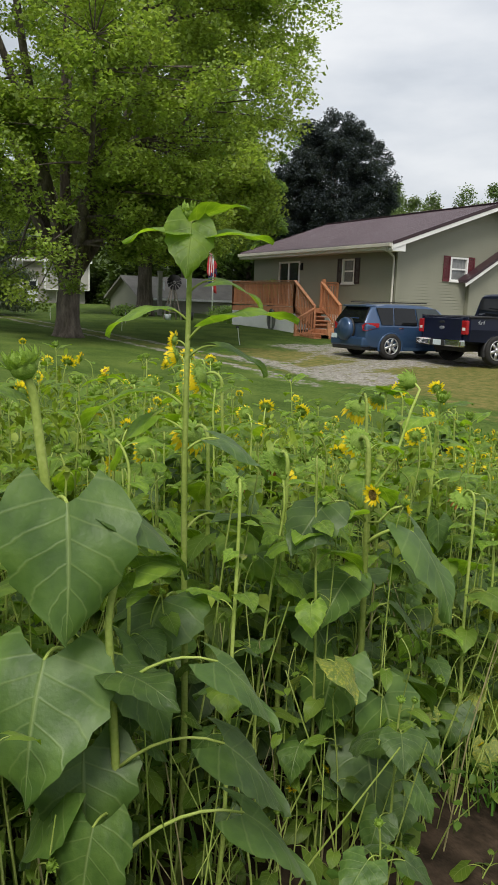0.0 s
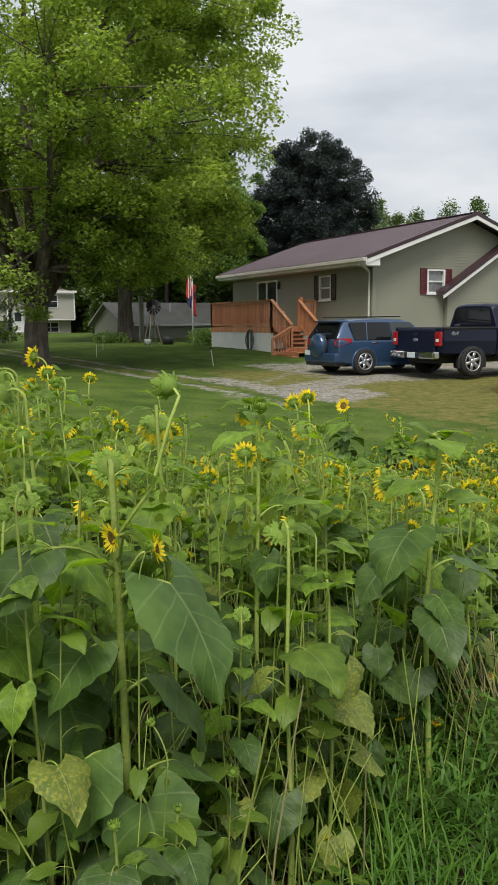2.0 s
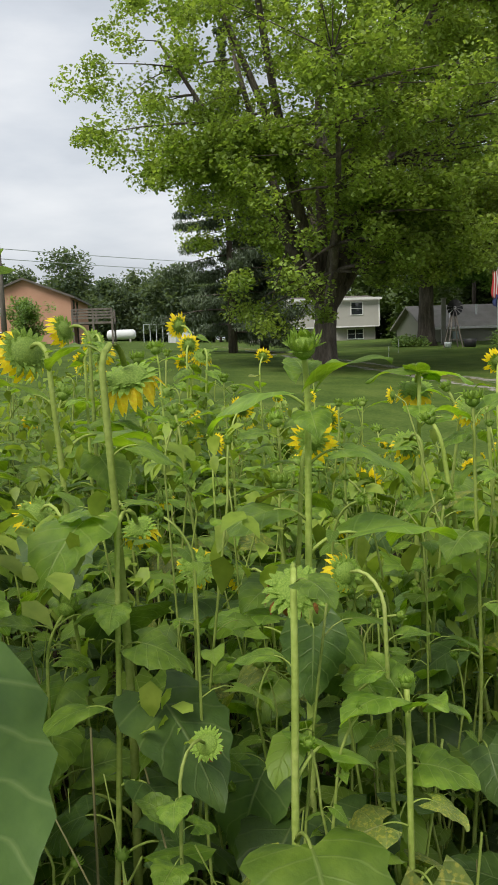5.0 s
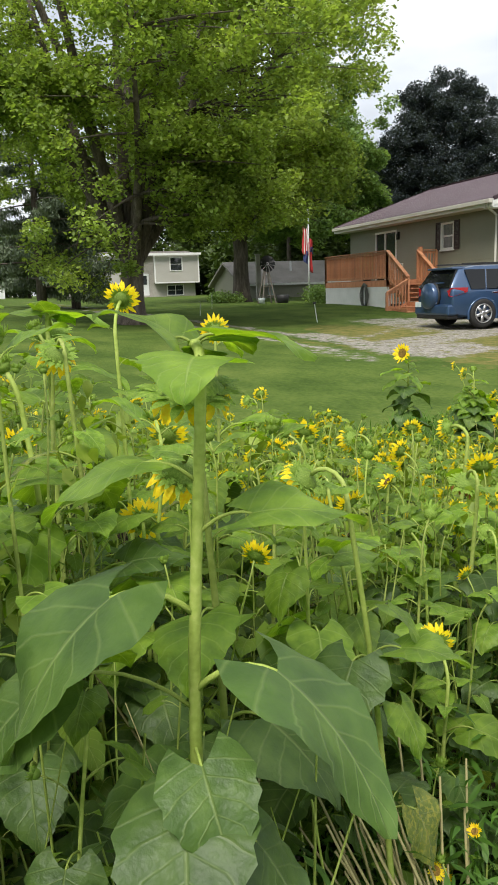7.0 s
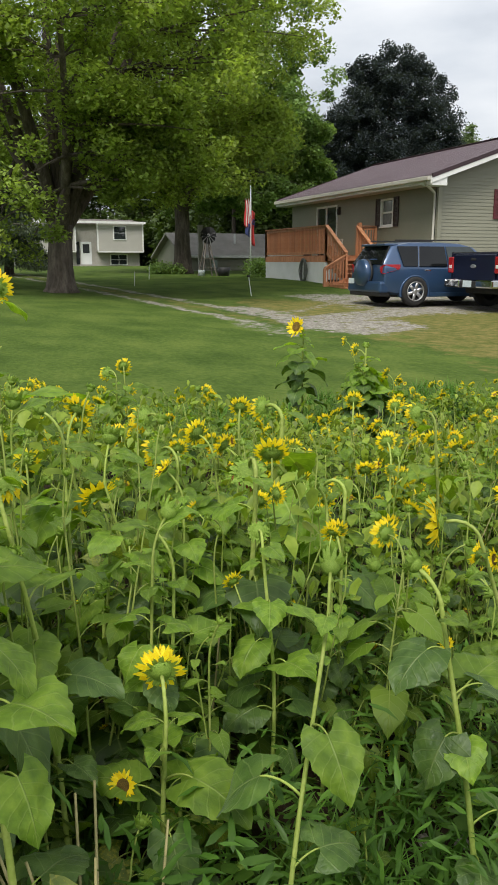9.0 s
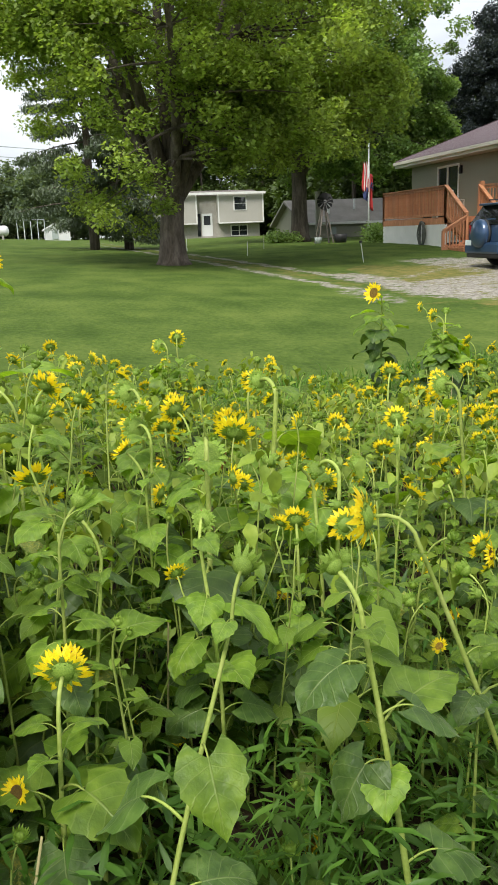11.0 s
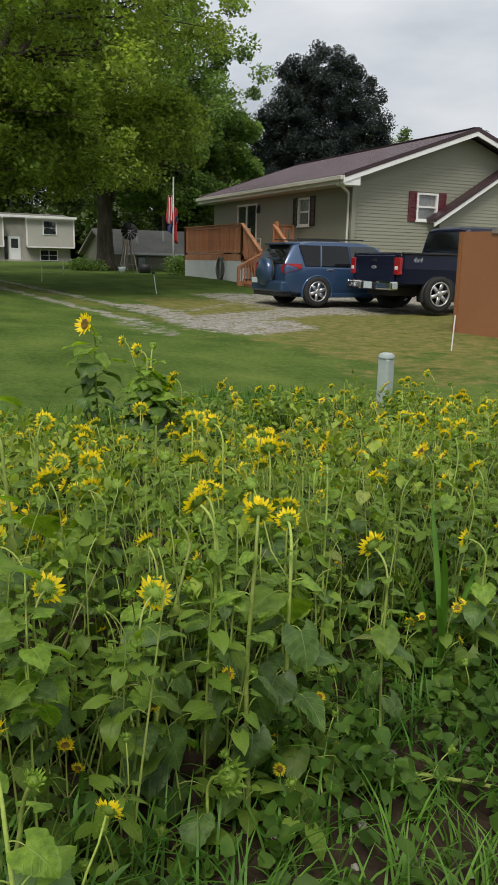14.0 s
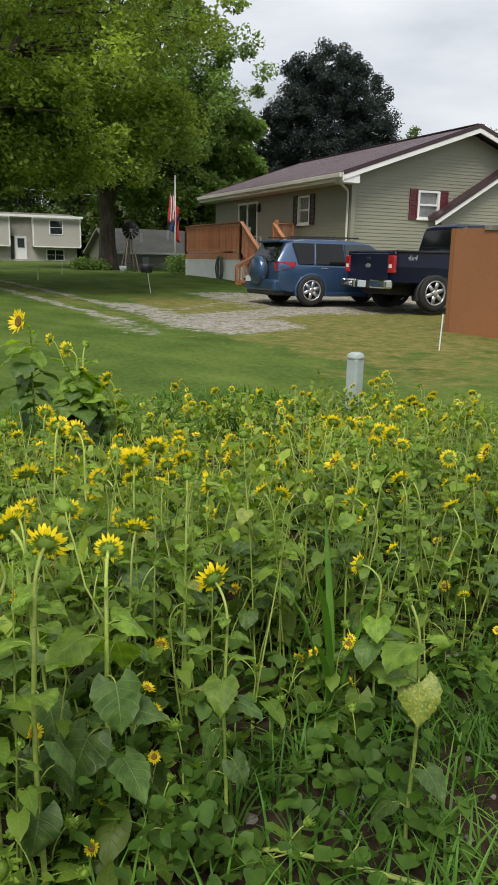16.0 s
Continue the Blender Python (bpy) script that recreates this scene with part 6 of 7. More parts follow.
# the last four: short-stalked leaves near the tip (rising, level, hanging) and a long-stalked one
TIP_BLADES = ((38, 0.25, 50, 0.8, 0.18), (4, 0.16, 40, 0.9, 0.2), (-62, 0.12, 18, 0.85, 0.22), (-32, 0.1, 40, 0.98, 1.15))
LEAF_SHAPES = [leaf_blade(k, *b) for k, b in enumerate(BLADES)] + [leaf_blade(40 + k, p, fo, dr, w, stalk=st) for k, (p, fo, dr, w, st) in enumerate(TIP_BLADES)]
LOW_SHAPES = [leaf_blade(k, p, fo, dr, w * 0.78, rows=5, cols=4, stalk=0.7) for k, (p, fo, dr, w) in enumerate(BLADES)]
LOW = [leaf_mesh("leaf", a, [M["blade_mass"], M["stem"]]) for a in LOW_SHAPES]
BIG = [leaf_mesh("leaf", a, [M["blade"], M["stem"]]) for a in LEAF_SHAPES]
YOUNG_TOPLIT = [leaf_mesh("leaf", a, [M["blade_young_toplit"], M["stem"]]) for a in LEAF_SHAPES]
SICK = [leaf_mesh("leaf", a, [M["blade_sick"], M["stem"]]) for a in LEAF_SHAPES]


def ring_of_blades(pile, count, r0, length, width, tilt, curve, jitter, slot=0, segs=3):
    """Pointed strips round the head's rim; tilt from the face's plane towards the face."""
    for k in range(count):
        a = 2 * math.pi * (k + random.uniform(-jitter, jitter)) / count
        ln = length * random.uniform(0.75, 1.15)
        tl = tilt + random.uniform(-0.25, 0.25)
        out, side = Vector((math.cos(a), math.sin(a), 0)), Vector((-math.sin(a), math.cos(a), 0))
        v, p, ang = [], out * r0, tl
        for i in range(segs + 1):
            t = i / segs
            w = width * (0.55, 1.0, 0.8, 0.12, 0.1)[i if segs == 3 else min(i, 4)]
            v += [p + side * w, p - side * w]
            p = p + (out * math.cos(ang) + Vector((0, 0, 1)) * math.sin(ang)) * ln / segs
            ang += curve / segs
        pile.add(v, [(2 * i, 2 * i + 1, 2 * i + 3, 2 * i + 2) for i in range(segs)], slot)


def lathe(profile, sides=16):
    v, f = [], []
    for r, z in profile:
        for k in range(sides):
            a = 2 * math.pi * k / sides
            v.append(Vector((r * math.cos(a), r * math.sin(a), z)))
    for i in range(len(profile) - 1):
        for k in range(sides):
            a, b = i * sides + k, i * sides + (k + 1) % sides
            f.append((a, b, b + sides, a + sides))
    return v, f


def head_meshes(kind, seed):
    """Receptacle with its disc, sepals, petals: meshes for a head of radius 1 whose face looks along +z."""
    random.seed(seed)
    back = Pile()
    if kind == "bud":
        v, f = lathe([(0.02, -0.75), (0.35, -0.7), (0.72, -0.35), (0.8, 0.0), (0.6, 0.4), (0.25, 0.62), (0.01, 0.66)])
        back.add(v, f)
        sep = Pile()
        ring_of_blades(sep, 18, 0.74, 1.05, 0.19, 1.3, 1.1, 0.4)
        ring_of_blades(sep, 16, 0.72, 1.2, 0.17, 0.95, 0.7, 0.4)
        ring_of_blades(sep, 10, 0.4, 1.2, 0.19, 0.35, 0.4, 0.4)
        return back.mesh("flower_head", [M["sepal"]], True), sep.mesh("sepal_ring", [M["sepal"]]), None, None
    v, f = lathe([(0.02, -0.4), (0.24, -0.37), (0.55, -0.24), (0.74, -0.07), (0.8, 0.03), (0.76, 0.07)])
    back.add(v, f)
    face = Pile()
    face.add(*lathe([(0.79, 0.05), (0.74, 0.13), (0.6, 0.2), (0.35, 0.17), (0.01, 0.12)]))
    sep = Pile()
    ring_of_blades(sep, 22, 0.7, 0.55, 0.12, -0.1, 0.5, 0.4)
    ring_of_blades(sep, 18, 0.58, 0.55, 0.12, -0.4, 0.6, 0.4)
    ring_of_blades(sep, 12, 0.42, 0.45, 0.12, -0.6, 0.6, 0.4)
    pet = Pile()
    if kind == "nod":
        ring_of_blades(pet, 24, 0.76, 0.95, 0.16, 1.0, 0.5, 0.5)
    elif kind == "drop":
        ring_of_blades(pet, 20, 0.8, 0.42, 0.14, 1.2, 0.4, 0.5)
    elif kind == "spent":
        ring_of_blades(pet, 13, 0.9, 0.5, 0.1, 1.1, 0.9, 0.5)
    else:
        ring_of_blades(pet, 17, 0.72, 1.1, 0.2, 0.1, 0.4, 0.45)
        ring_of_blades(pet, 14, 0.72, 1.0, 0.2, 0.6, 0.3, 0.45)
    return (back.mesh("flower_head", [M["sepal"]], True), sep.mesh("sepal_ring", [M["sepal"]]),
            pet.mesh("petal_ring", [M["spent"] if kind == "spent" else M["petal"]]), face.mesh("disc", [M["disc"]], True))


HEADS = {k: [head_meshes(k, 20 + 7 * i + len(k)) for i in range(3)] for k in ("open", "nod", "bud", "spent", "drop")}


def frame_along(d):
    return Vector(d).to_track_quat("Z", "Y").to_matrix().to_4x4()


class Stand:
    """The joined plants of the far rows."""

    def __init__(self):
        self.pile = Pile()
        self.uv = []
        self.known = {}

    def mesh_into(self, me, m, slot_of):
        if me not in self.known:
            k = len(me.vertices)
            co = np.empty(k * 3, dtype=np.float32)
            me.vertices.foreach_get("co", co)
            uv = np.full(len(me.loops) * 2, 0.5, dtype=np.float32)
            layer = me.uv_layers.active
            if layer:
                layer.data.foreach_get("uv", uv)
            self.known[me] = (k, co.reshape(-1, 3), [tuple(p.vertices) for p in me.polygons], [p.material_index for p in me.polygons], uv)
        k, co, polys, slots, uv = self.known[me]
        mm = np.array(m)
        base = self.pile.n
        self.pile.v.extend(map(tuple, (co @ mm[:3, :3].T + mm[:3, 3]).tolist()))
        self.pile.f.extend([tuple([i + base for i in p]) for p in polys])
        self.pile.s.extend([slot_of[q] for q in slots])
        self.pile.n += k
        self.uv.append(uv)


MASS_MATS = ["blade_mass", "stem", "sepal", "petal", "disc", "spent", "blade_young_toplit"]


def plant(at, height, kind="open", head=0.045, leaves=10, size=0.16, lean=(0, 0), nod=40.0, face=60.0, thick=0.009,
          seed=0, branches=0, first=0.25, sick=0.02, stand=None, top_leaves=0, extra=(), label="", neck=0.75, side=()):
    """One sunflower: hairy stem that bends at the top, stalked leaves in turn round it, its head and side heads."""
    rnd = random.Random(seed)
    random.seed(seed)
    x, y = at
    z = ground_z(x, y) - 0.03
    root = pose(x, y, z)
    thing = None
    if stand is None:
        thing = empty("sunflower", (x, y, z))

    def put(name, me, m, parent, slots=None):
        if stand is None:
            return share(name, me, m, parent)
        stand.mesh_into(me, root @ m, slots)
        return None

    fa = radians(face)
    out = Vector((math.cos(fa), math.sin(fa), 0))
    wob = [rnd.uniform(-1, 1) * 0.013 * height for _ in range(4)]
    bendy = radians(nod)

    def build_stem(base, tip_height, lx, ly, r0, r1, bend, out, steps=11):
        pts, rad = [], []
        straight = max(tip_height - 0.10 * min(1, bend / 1.2), 0.05)
        for i in range(steps + 1):
            t = i / steps
            pts.append(base + Vector((lx * t ** 1.3 + wob[0] * math.sin(3 * t) + wob[2] * math.sin(7.5 * t) * 0.5, ly * t ** 1.3 + wob[1] * math.sin(3.4 * t) + wob[3] * math.sin(8 * t) * 0.5, straight * t)))
            rad.append(r0 + (r1 - r0) * t)
        d = (pts[-1] - pts[-2]).normalized()
        p = pts[-1]
        step = neck * (0.024 + 0.25 * r1)
        for i in range(5):
            a = bend * (i + 1) / 5
            d = (out * math.sin(a) + Vector((0, 0, math.cos(a)))).normalized()
            p = p + d * step
            pts.append(p)
            rad.append(r1 * 0.92)
        return pts, rad, d

    pts, rad, d = build_stem(Vector((0, 0, 0)), height, lean[0], lean[1], thick, thick * 0.62, bendy, out)
    v, f = tube_arrays(pts, rad, 8 if stand is None else 5)
    if stand is None:
        me = mesh_from("stem", v, f, [M["stem"]], True)
        share("stem", me, Matrix.Identity(4), thing)
    else:
        stand.pile.add([root @ Vector(q) for q in v], f, 1)
        stand.uv.append(np.full(sum(len(q) for q in f) * 2, 0.5, dtype=np.float32))

    def put_head(tip, d, kind, r):
        roll = pose(0, 0, 0, 0, 0, rnd.uniform(0, 360))
        m = Matrix.Translation(tip + d * r * 0.55) @ frame_along(d) @ roll @ Matrix.Diagonal((r, r, r, 1))
        back, sep, pet, disc = HEADS[kind][rnd.randrange(3)]
        h = put("flower_head", back, m, thing, [2])
        for nm, me, slot in (("sepal_ring", sep, 2), ("petal_ring", pet, 5 if kind == "spent" else 3), ("disc", disc, 4)):
            if me is not None:
                put(nm, me, m if stand is not None else Matrix.Identity(4), h, [slot])

    def at_height(t):
        i = t * 11 if t <= 1 else min(11 + (t - 1) * 50, 15)
        k = min(int(i), 14)
        return pts[k].lerp(pts[k + 1], i - k), rad[k]

    put_head(pts[-1], d, kind, head)
    turn = rnd.uniform(0, 360)
    for k in range(leaves):
        t = first + (1.0 - first) * (k / max(leaves - 1, 1)) ** 0.9
        t = min(t + rnd.uniform(-0.03, 0.03), 1.05 if kind == "bud" else 1.015)
        p, r = at_height(t)
        turn += 137.5 + rnd.uniform(-25, 25)
        s = size * (0.75 + 0.5 * math.sin(math.pi * min(t * 0.95, 1) ** 1.2)) * rnd.uniform(0.75, 1.2)
        if t > 0.88:
            s *= 0.62
        low = 1 - t
        shape = min(7, max(0, int(rnd.gauss(0.9 + 4.2 * low, 1.4)))) if t < 0.9 else rnd.choice((0, 1, 2, 7))
        # upper leaves take the colour with painted top light, lower ones the darkened
        pool = SICK if rnd.random() < sick * (1 + 2 * low) else (YOUNG_TOPLIT if t > 0.7 or rnd.random() < (0.04 if stand is None else 0.15) else BIG)
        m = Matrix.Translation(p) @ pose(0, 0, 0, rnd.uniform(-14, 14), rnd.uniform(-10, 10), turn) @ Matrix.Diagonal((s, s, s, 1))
        put("leaf", LOW[shape] if stand is not None else pool[shape], m, thing, [6 if pool is YOUNG_TOPLIT else 0, 1])
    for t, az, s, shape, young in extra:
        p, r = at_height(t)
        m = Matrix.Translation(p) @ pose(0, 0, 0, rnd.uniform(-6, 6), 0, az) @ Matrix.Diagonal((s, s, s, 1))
        put("leaf", (BIG, YOUNG_TOPLIT, SICK)[int(young)][shape], m, thing, [6 if young else 0, 1])
    for t, off, what, r_head, az, tip in side:
        p, r = at_height(t)
        e = p + Vector(off)
        fd = Vector((math.cos(radians(az)) * math.sin(radians(tip)), math.sin(radians(az)) * math.sin(radians(tip)), math.cos(radians(tip))))
        q = [p, p.lerp(e, 0.45) + Vector((0, 0, -0.02)), p.lerp(e, 0.85), e, e + fd * 0.02]
        share("side_stem", mesh_from("side_stem", *tube_arrays(q, [r * 0.5, r * 0.45, r * 0.42, r * 0.4, r * 0.4], 6), [M["stem"]], True), Matrix.Identity(4), thing)
        put_head(q[-1], fd, what, r_head)
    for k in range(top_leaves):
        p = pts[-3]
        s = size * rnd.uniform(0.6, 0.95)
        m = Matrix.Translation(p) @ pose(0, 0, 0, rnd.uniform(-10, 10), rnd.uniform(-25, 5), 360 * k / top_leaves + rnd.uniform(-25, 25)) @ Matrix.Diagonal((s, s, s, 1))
        put("leaf", (YOUNG_TOPLIT if stand is None else LOW)[rnd.choice((0, 7, 1))], m, thing, [6, 1])
    for k in range(branches):
        t = rnd.uniform(0.5, 0.9)
        p, r = at_height(t)
        a = rnd.uniform(0, 2 * math.pi)
        o = Vector((math.cos(a), math.sin(a), 0))
        ln = rnd.uniform(0.12, 0.3) * height
        q = [p, p + o * ln * 0.28 + Vector((0, 0, ln * 0.35)), p + o * ln * 0.42 + Vector((0, 0, ln * 0.8)), p + o * ln * 0.5 + Vector((0, 0, ln))]
        fd = (Vector((math.cos(fa + rnd.uniform(-1, 1)), math.sin(fa + rnd.uniform(-1, 1)), rnd.uniform(-0.3, 0.9)))).normalized()
        q.append(q[-1] + (fd + Vector((0, 0, 0.8))).normalized() * 0.03)
        bv, bf = tube_arrays(q, [r * 0.5] * 3 + [r * 0.42] * 2, 6 if stand is None else 4)
        if stand is None:
            share("side_stem", mesh_from("side_stem", bv, bf, [M["stem"]], True), Matrix.Identity(4), thing)
        else:
            stand.pile.add([root @ Vector(w) for w in bv], bf, 1)
            stand.uv.append(np.full(sum(len(w) for w in bf) * 2, 0.5, dtype=np.float32))
        put_head(q[-1], fd, rnd.choice(("open", "open", "bud")), head * rnd.uniform(0.55, 0.85))
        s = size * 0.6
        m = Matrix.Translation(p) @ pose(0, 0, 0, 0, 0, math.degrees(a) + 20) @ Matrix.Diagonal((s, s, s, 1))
        put("leaf", (YOUNG_TOPLIT if stand is None else LOW)[rnd.choice((1, 2, 3))], m, thing, [6, 1])
    if thing is not None:
        words = {"open": "sunflower in bloom, yellow petals, heart-shaped leaves, standing in the bed",
                 "nod": "nodding sunflower with drooping orange-yellow petals and broad leaves",
                 "bud": "tall sunflower with a closed green bud and broad leaves",
                 "drop": "heavy sunflower with a downturned green head and short orange petals",
                 "spent": "faded sunflower with withered brown petals and a bent neck"}[kind]
        tagged(thing, label or words, "sunflower", "sunflowers in the bed")
    return thing


def bloom(x, y, z, seed, **more):
    """A plant whose head hangs or stands at z."""
    args = dict(kind="open", head=0.03, leaves=9, size=0.12, nod=45, face=90, thick=0.008, seed=seed, branches=0)
    args.update(more)
    f = radians(args["face"])
    drift = 0.055 + 0.035 * args["nod"] / 60
    bx, by = x - math.cos(f) * drift - args.get("lean", (0, 0))[0], y - math.sin(f) * drift - args.get("lean", (0, 0))[1]
    nod = args["nod"]
    up = 0.075 * args.get("neck", 0.75) * math.cos(radians(min(nod, 150))) + 0.02
    plant((bx, by), z - ground_z(bx, by) + 0.03 - up + 0.1 * min(1, radians(nod) / 1.2) - 0.02, **args)


# plants that stand out, each at its place
bloom(1.048, 2.698, 1.863, 101, kind="bud", head=0.0238, leaves=7, size=0.1875, nod=15, thick=0.0112, neck=0.6, first=0.2, extra=((1.08, 335, 0.144, 8, True), (1.06, 250, 0.156, 10, True), (1.04, 165, 0.156, 9, True), (1.06, 20, 0.088, 9, True), (1.0, 335, 0.15, 0, True), (0.94, 340, 0.15, 1, True), (0.9, 165, 0.163, 1, True), (0.85, 335, 0.163, 1, True), (0.78, 150, 0.213, 1, True), (0.72, 330, 0.188, 2, False)), label="tallest sunflower, a closed bud over wide pointed leaves")
bloom(0.531, 2.391, 1.469, 102, kind="bud", head=0.0375, leaves=3, size=0.2, nod=20, face=165, thick=0.0169, first=0.1, neck=0.7, lean=(-0.14, 0.05), extra=((0.86, 268, 0.294, 5, False), (0.84, 330, 0.25, 2, False), (0.64, 235, 0.3, 4, False), (0.62, 320, 0.25, 4, False), (0.72, 140, 0.225, 2, True), (0.5, 258, 0.25, 5, False)), label="thick-stemmed sunflower with very large hanging leaves")
bloom(0.758, 2.215, 1.048, 118, kind="bud", head=0.0175, top_leaves=2, leaves=2, size=0.2, nod=20, face=20, thick=0.0137, first=0.05, extra=((0.9, 300, 0.163, 9, False), (0.86, 326, 0.2, 11, False), (0.7, 322, 0.213, 11, False), (0.62, 160, 0.225, 4, False), (0.5, 335, 0.25, 11, False), (0.6, 225, 0.213, 5, False)), label="young sunflower with long-stalked broad leaves")
bloom(1.675, 2.715, 1.212, 103, kind="nod", head=0.0425, leaves=5, size=0.1875, nod=120, face=75, thick=0.0131, branches=1, side=((0.84, (0.03, -0.1, 0.07), "open", 0.021, 325, 75), (0.86, (0.0, -0.06, 0.08), "open", 0.021, 190, 95)), extra=((0.84, 196, 0.188, 11, False), (0.79, 304, 0.3, 4, False), (0.7, 200, 0.188, 3, False), (0.62, 330, 0.213, 4, False), (0.5, 200, 0.237, 4, False), (0.44, 350, 0.25, 3, False), (0.32, 250, 0.25, 4, False)), label="sunflower with two small yellow side heads and large leaves")
bloom(1.526, 2.991, 1.121, 104, kind="spent", head=0.05, leaves=8, size=0.1875, nod=140, face=80, thick=0.0112)
bloom(1.279, 3.171, 1.192, 119, kind="nod", head=0.0562, leaves=8, size=0.1875, nod=130, face=100, thick=0.0112)
bloom(2.36, 2.79, 0.8, 105, kind="bud", head=0.012, top_leaves=4, leaves=10, size=0.11, nod=20, face=80, thick=0.0075, sick=0.8, extra=((0.8, 280, 0.13, 6, 2),))
bloom(1.645, 3.875, 1.307, 106, kind="nod", head=0.0625, leaves=8, size=0.1875, nod=112, face=130, thick=0.0112, label="large nodding bloom with long hanging yellow petals")
bloom(2.241, 2.934, 1.29, 166, kind="bud", head=0.026, leaves=8, size=0.13, nod=25, face=250, thick=0.0095, extra=((1.04, 345, 0.13, 8, True), (1.06, 100, 0.08, 8, True), (1.0, 185, 0.13, 1, True), (0.93, 345, 0.13, 1, True), (0.86, 190, 0.13, 1, True), (0.72, 265, 0.13, 6, False)), label="tall sunflower with a green bud and one large upright leaf")
bloom(1.97, 3.12, 1.26, 140, kind="nod", head=0.048, leaves=8, size=0.15, nod=152, face=70, thick=0.010, neck=1.0, label="large nodding bloom with long hanging yellow petals")
bloom(1.69, 4.304, 1.365, 162, kind="nod", head=0.044, leaves=10, size=0.13, nod=105, face=150, thick=0.009)
bloom(1.816, 4.427, 1.284, 163, kind="nod", head=0.036, leaves=10, size=0.13, nod=120, face=60, thick=0.008)
bloom(2.065, 5.257, 1.377, 164, kind="open", head=0.036, leaves=10, size=0.13, nod=85, face=130, thick=0.008)
bloom(2.166, 5.165, 1.254, 165, kind="nod", head=0.036, leaves=10, size=0.13, nod=130, face=100, thick=0.008)
bloom(2.2, 2.82, 0.97, 141, kind="spent", head=0.042, leaves=8, size=0.13, nod=150, face=80, thick=0.008)
bloom(2.93, 3.25, 0.95, 143, kind="nod", head=0.045, leaves=8, size=0.14, nod=140, face=100, thick=0.009)
bloom(2.62, 3.55, 1.1, 144, kind="bud", head=0.02, leaves=8, size=0.12, nod=30, face=150, thick=0.0095, lean=(-0.13, 0.2))
bloom(3.958, 3.94, 0.67, 145, kind="spent", head=0.045, leaves=8, size=0.12, nod=150, face=80, thick=0.009)
bloom(3.6, 3.47, 0.385, 146, kind="open", head=0.016, leaves=7, size=0.085, nod=55, face=250, thick=0.0045)
bloom(3.477, 3.355, 0.2, 147, kind="open", head=0.017, leaves=6, size=0.08, nod=60, face=230, thick=0.0045, sick=0.3)
bloom(3.615, 3.7, 0.6, 148, kind="bud", head=0.013, leaves=9, size=0.095, nod=40, face=150, thick=0.006, lean=(0.06, 0.26))
bloom(3.46, 4.14, 0.8, 149, kind="bud", head=0.016, leaves=9, size=0.1, nod=60, face=140, thick=0.0065, lean=(0.02, 0.2))
bloom(3.15, 3.24, 0.9, 150, kind="nod", head=0.034, leaves=6, size=0.1, nod=125, face=120, thick=0.0075, lean=(-0.08, 0.08), extra=((0.72, 215, 0.14, 4, False), (0.64, 300, 0.1, 4, True), (0.46, 310, 0.12, 5, 2), (0.8, 320, 0.09, 3, True)))
bloom(4.283, 4.21, 0.5, 151, kind="nod", head=0.03, leaves=9, size=0.12, nod=140, face=120, thick=0.009)
bloom(4.189, 4.0, 0.55, 152, kind="bud", head=0.018, leaves=8, size=0.1, nod=50, face=200, thick=0.007)
bloom(4.82, 4.44, 0.65, 153, kind="nod", head=0.034, leaves=9, size=0.11, nod=110, face=100, thick=0.008)
bloom(4.05, 3.3, 0.6, 154, kind="bud", head=0.02, leaves=8, size=0.09, nod=60, face=120, thick=0.0075, lean=(-0.1, 0.1), extra=((0.9, 190, 0.11, 2, False), (0.8, 340, 0.11, 2, False), (0.7, 200, 0.11, 4, False)), label="sunflower with broad grey-green leaves at the edge of the bed")
bloom(4.49, 3.31, 0.27, 155, kind="open", head=0.018, leaves=5, size=0.07, nod=100, face=335, thick=0.0045)
bloom(4.56, 3.06, 0.37, 156, kind="bud", head=0.03, leaves=4, size=0.1, nod=55, face=250, thick=0.006, label="sunflower with a large spiky green bud near the soil")
bloom(4.72, 3.14, 0.42, 157, kind="bud", head=0.012, leaves=5, size=0.09, nod=30, face=300, thick=0.006, lean=(0.12, -0.05), extra=((0.92, 300, 0.1, 4, False), (0.84, 240, 0.11, 5, False), (0.75, 330, 0.12, 5, False), (0.6, 280, 0.11, 5, True)))
bloom(5.26, 4.26, 0.4, 158, kind="bud", head=0.018, leaves=9, size=0.09, nod=50, face=150, thick=0.0075, lean=(0.2, 0.2))
bloom(5.235, 3.66, -0.07, 159, kind="bud", head=0.032, leaves=3, size=0.08, nod=65, face=290, thick=0.006, label="sunflower with a spiky yellow-green bud low over the soil")
bloom(5.1, 3.84, 0.05, 160, kind="open", head=0.014, leaves=6, size=0.095, nod=40, face=250, thick=0.005, first=0.4, sick=0, extra=((0.9, 300, 0.1, 5, False), (0.7, 240, 0.1, 4, False), (0.8, 200, 0.1, 5, False)))
bloom(6.17, 3.74, 0.32, 161, kind="bud", head=0.01, leaves=5, size=0.09, nod=30, face=120, thick=0.006, extra=((0.84, 235, 0.105, 5, 2), (0.98, 200, 0.1, 1, True)), label="young sunflower with one pale mottled leaf")
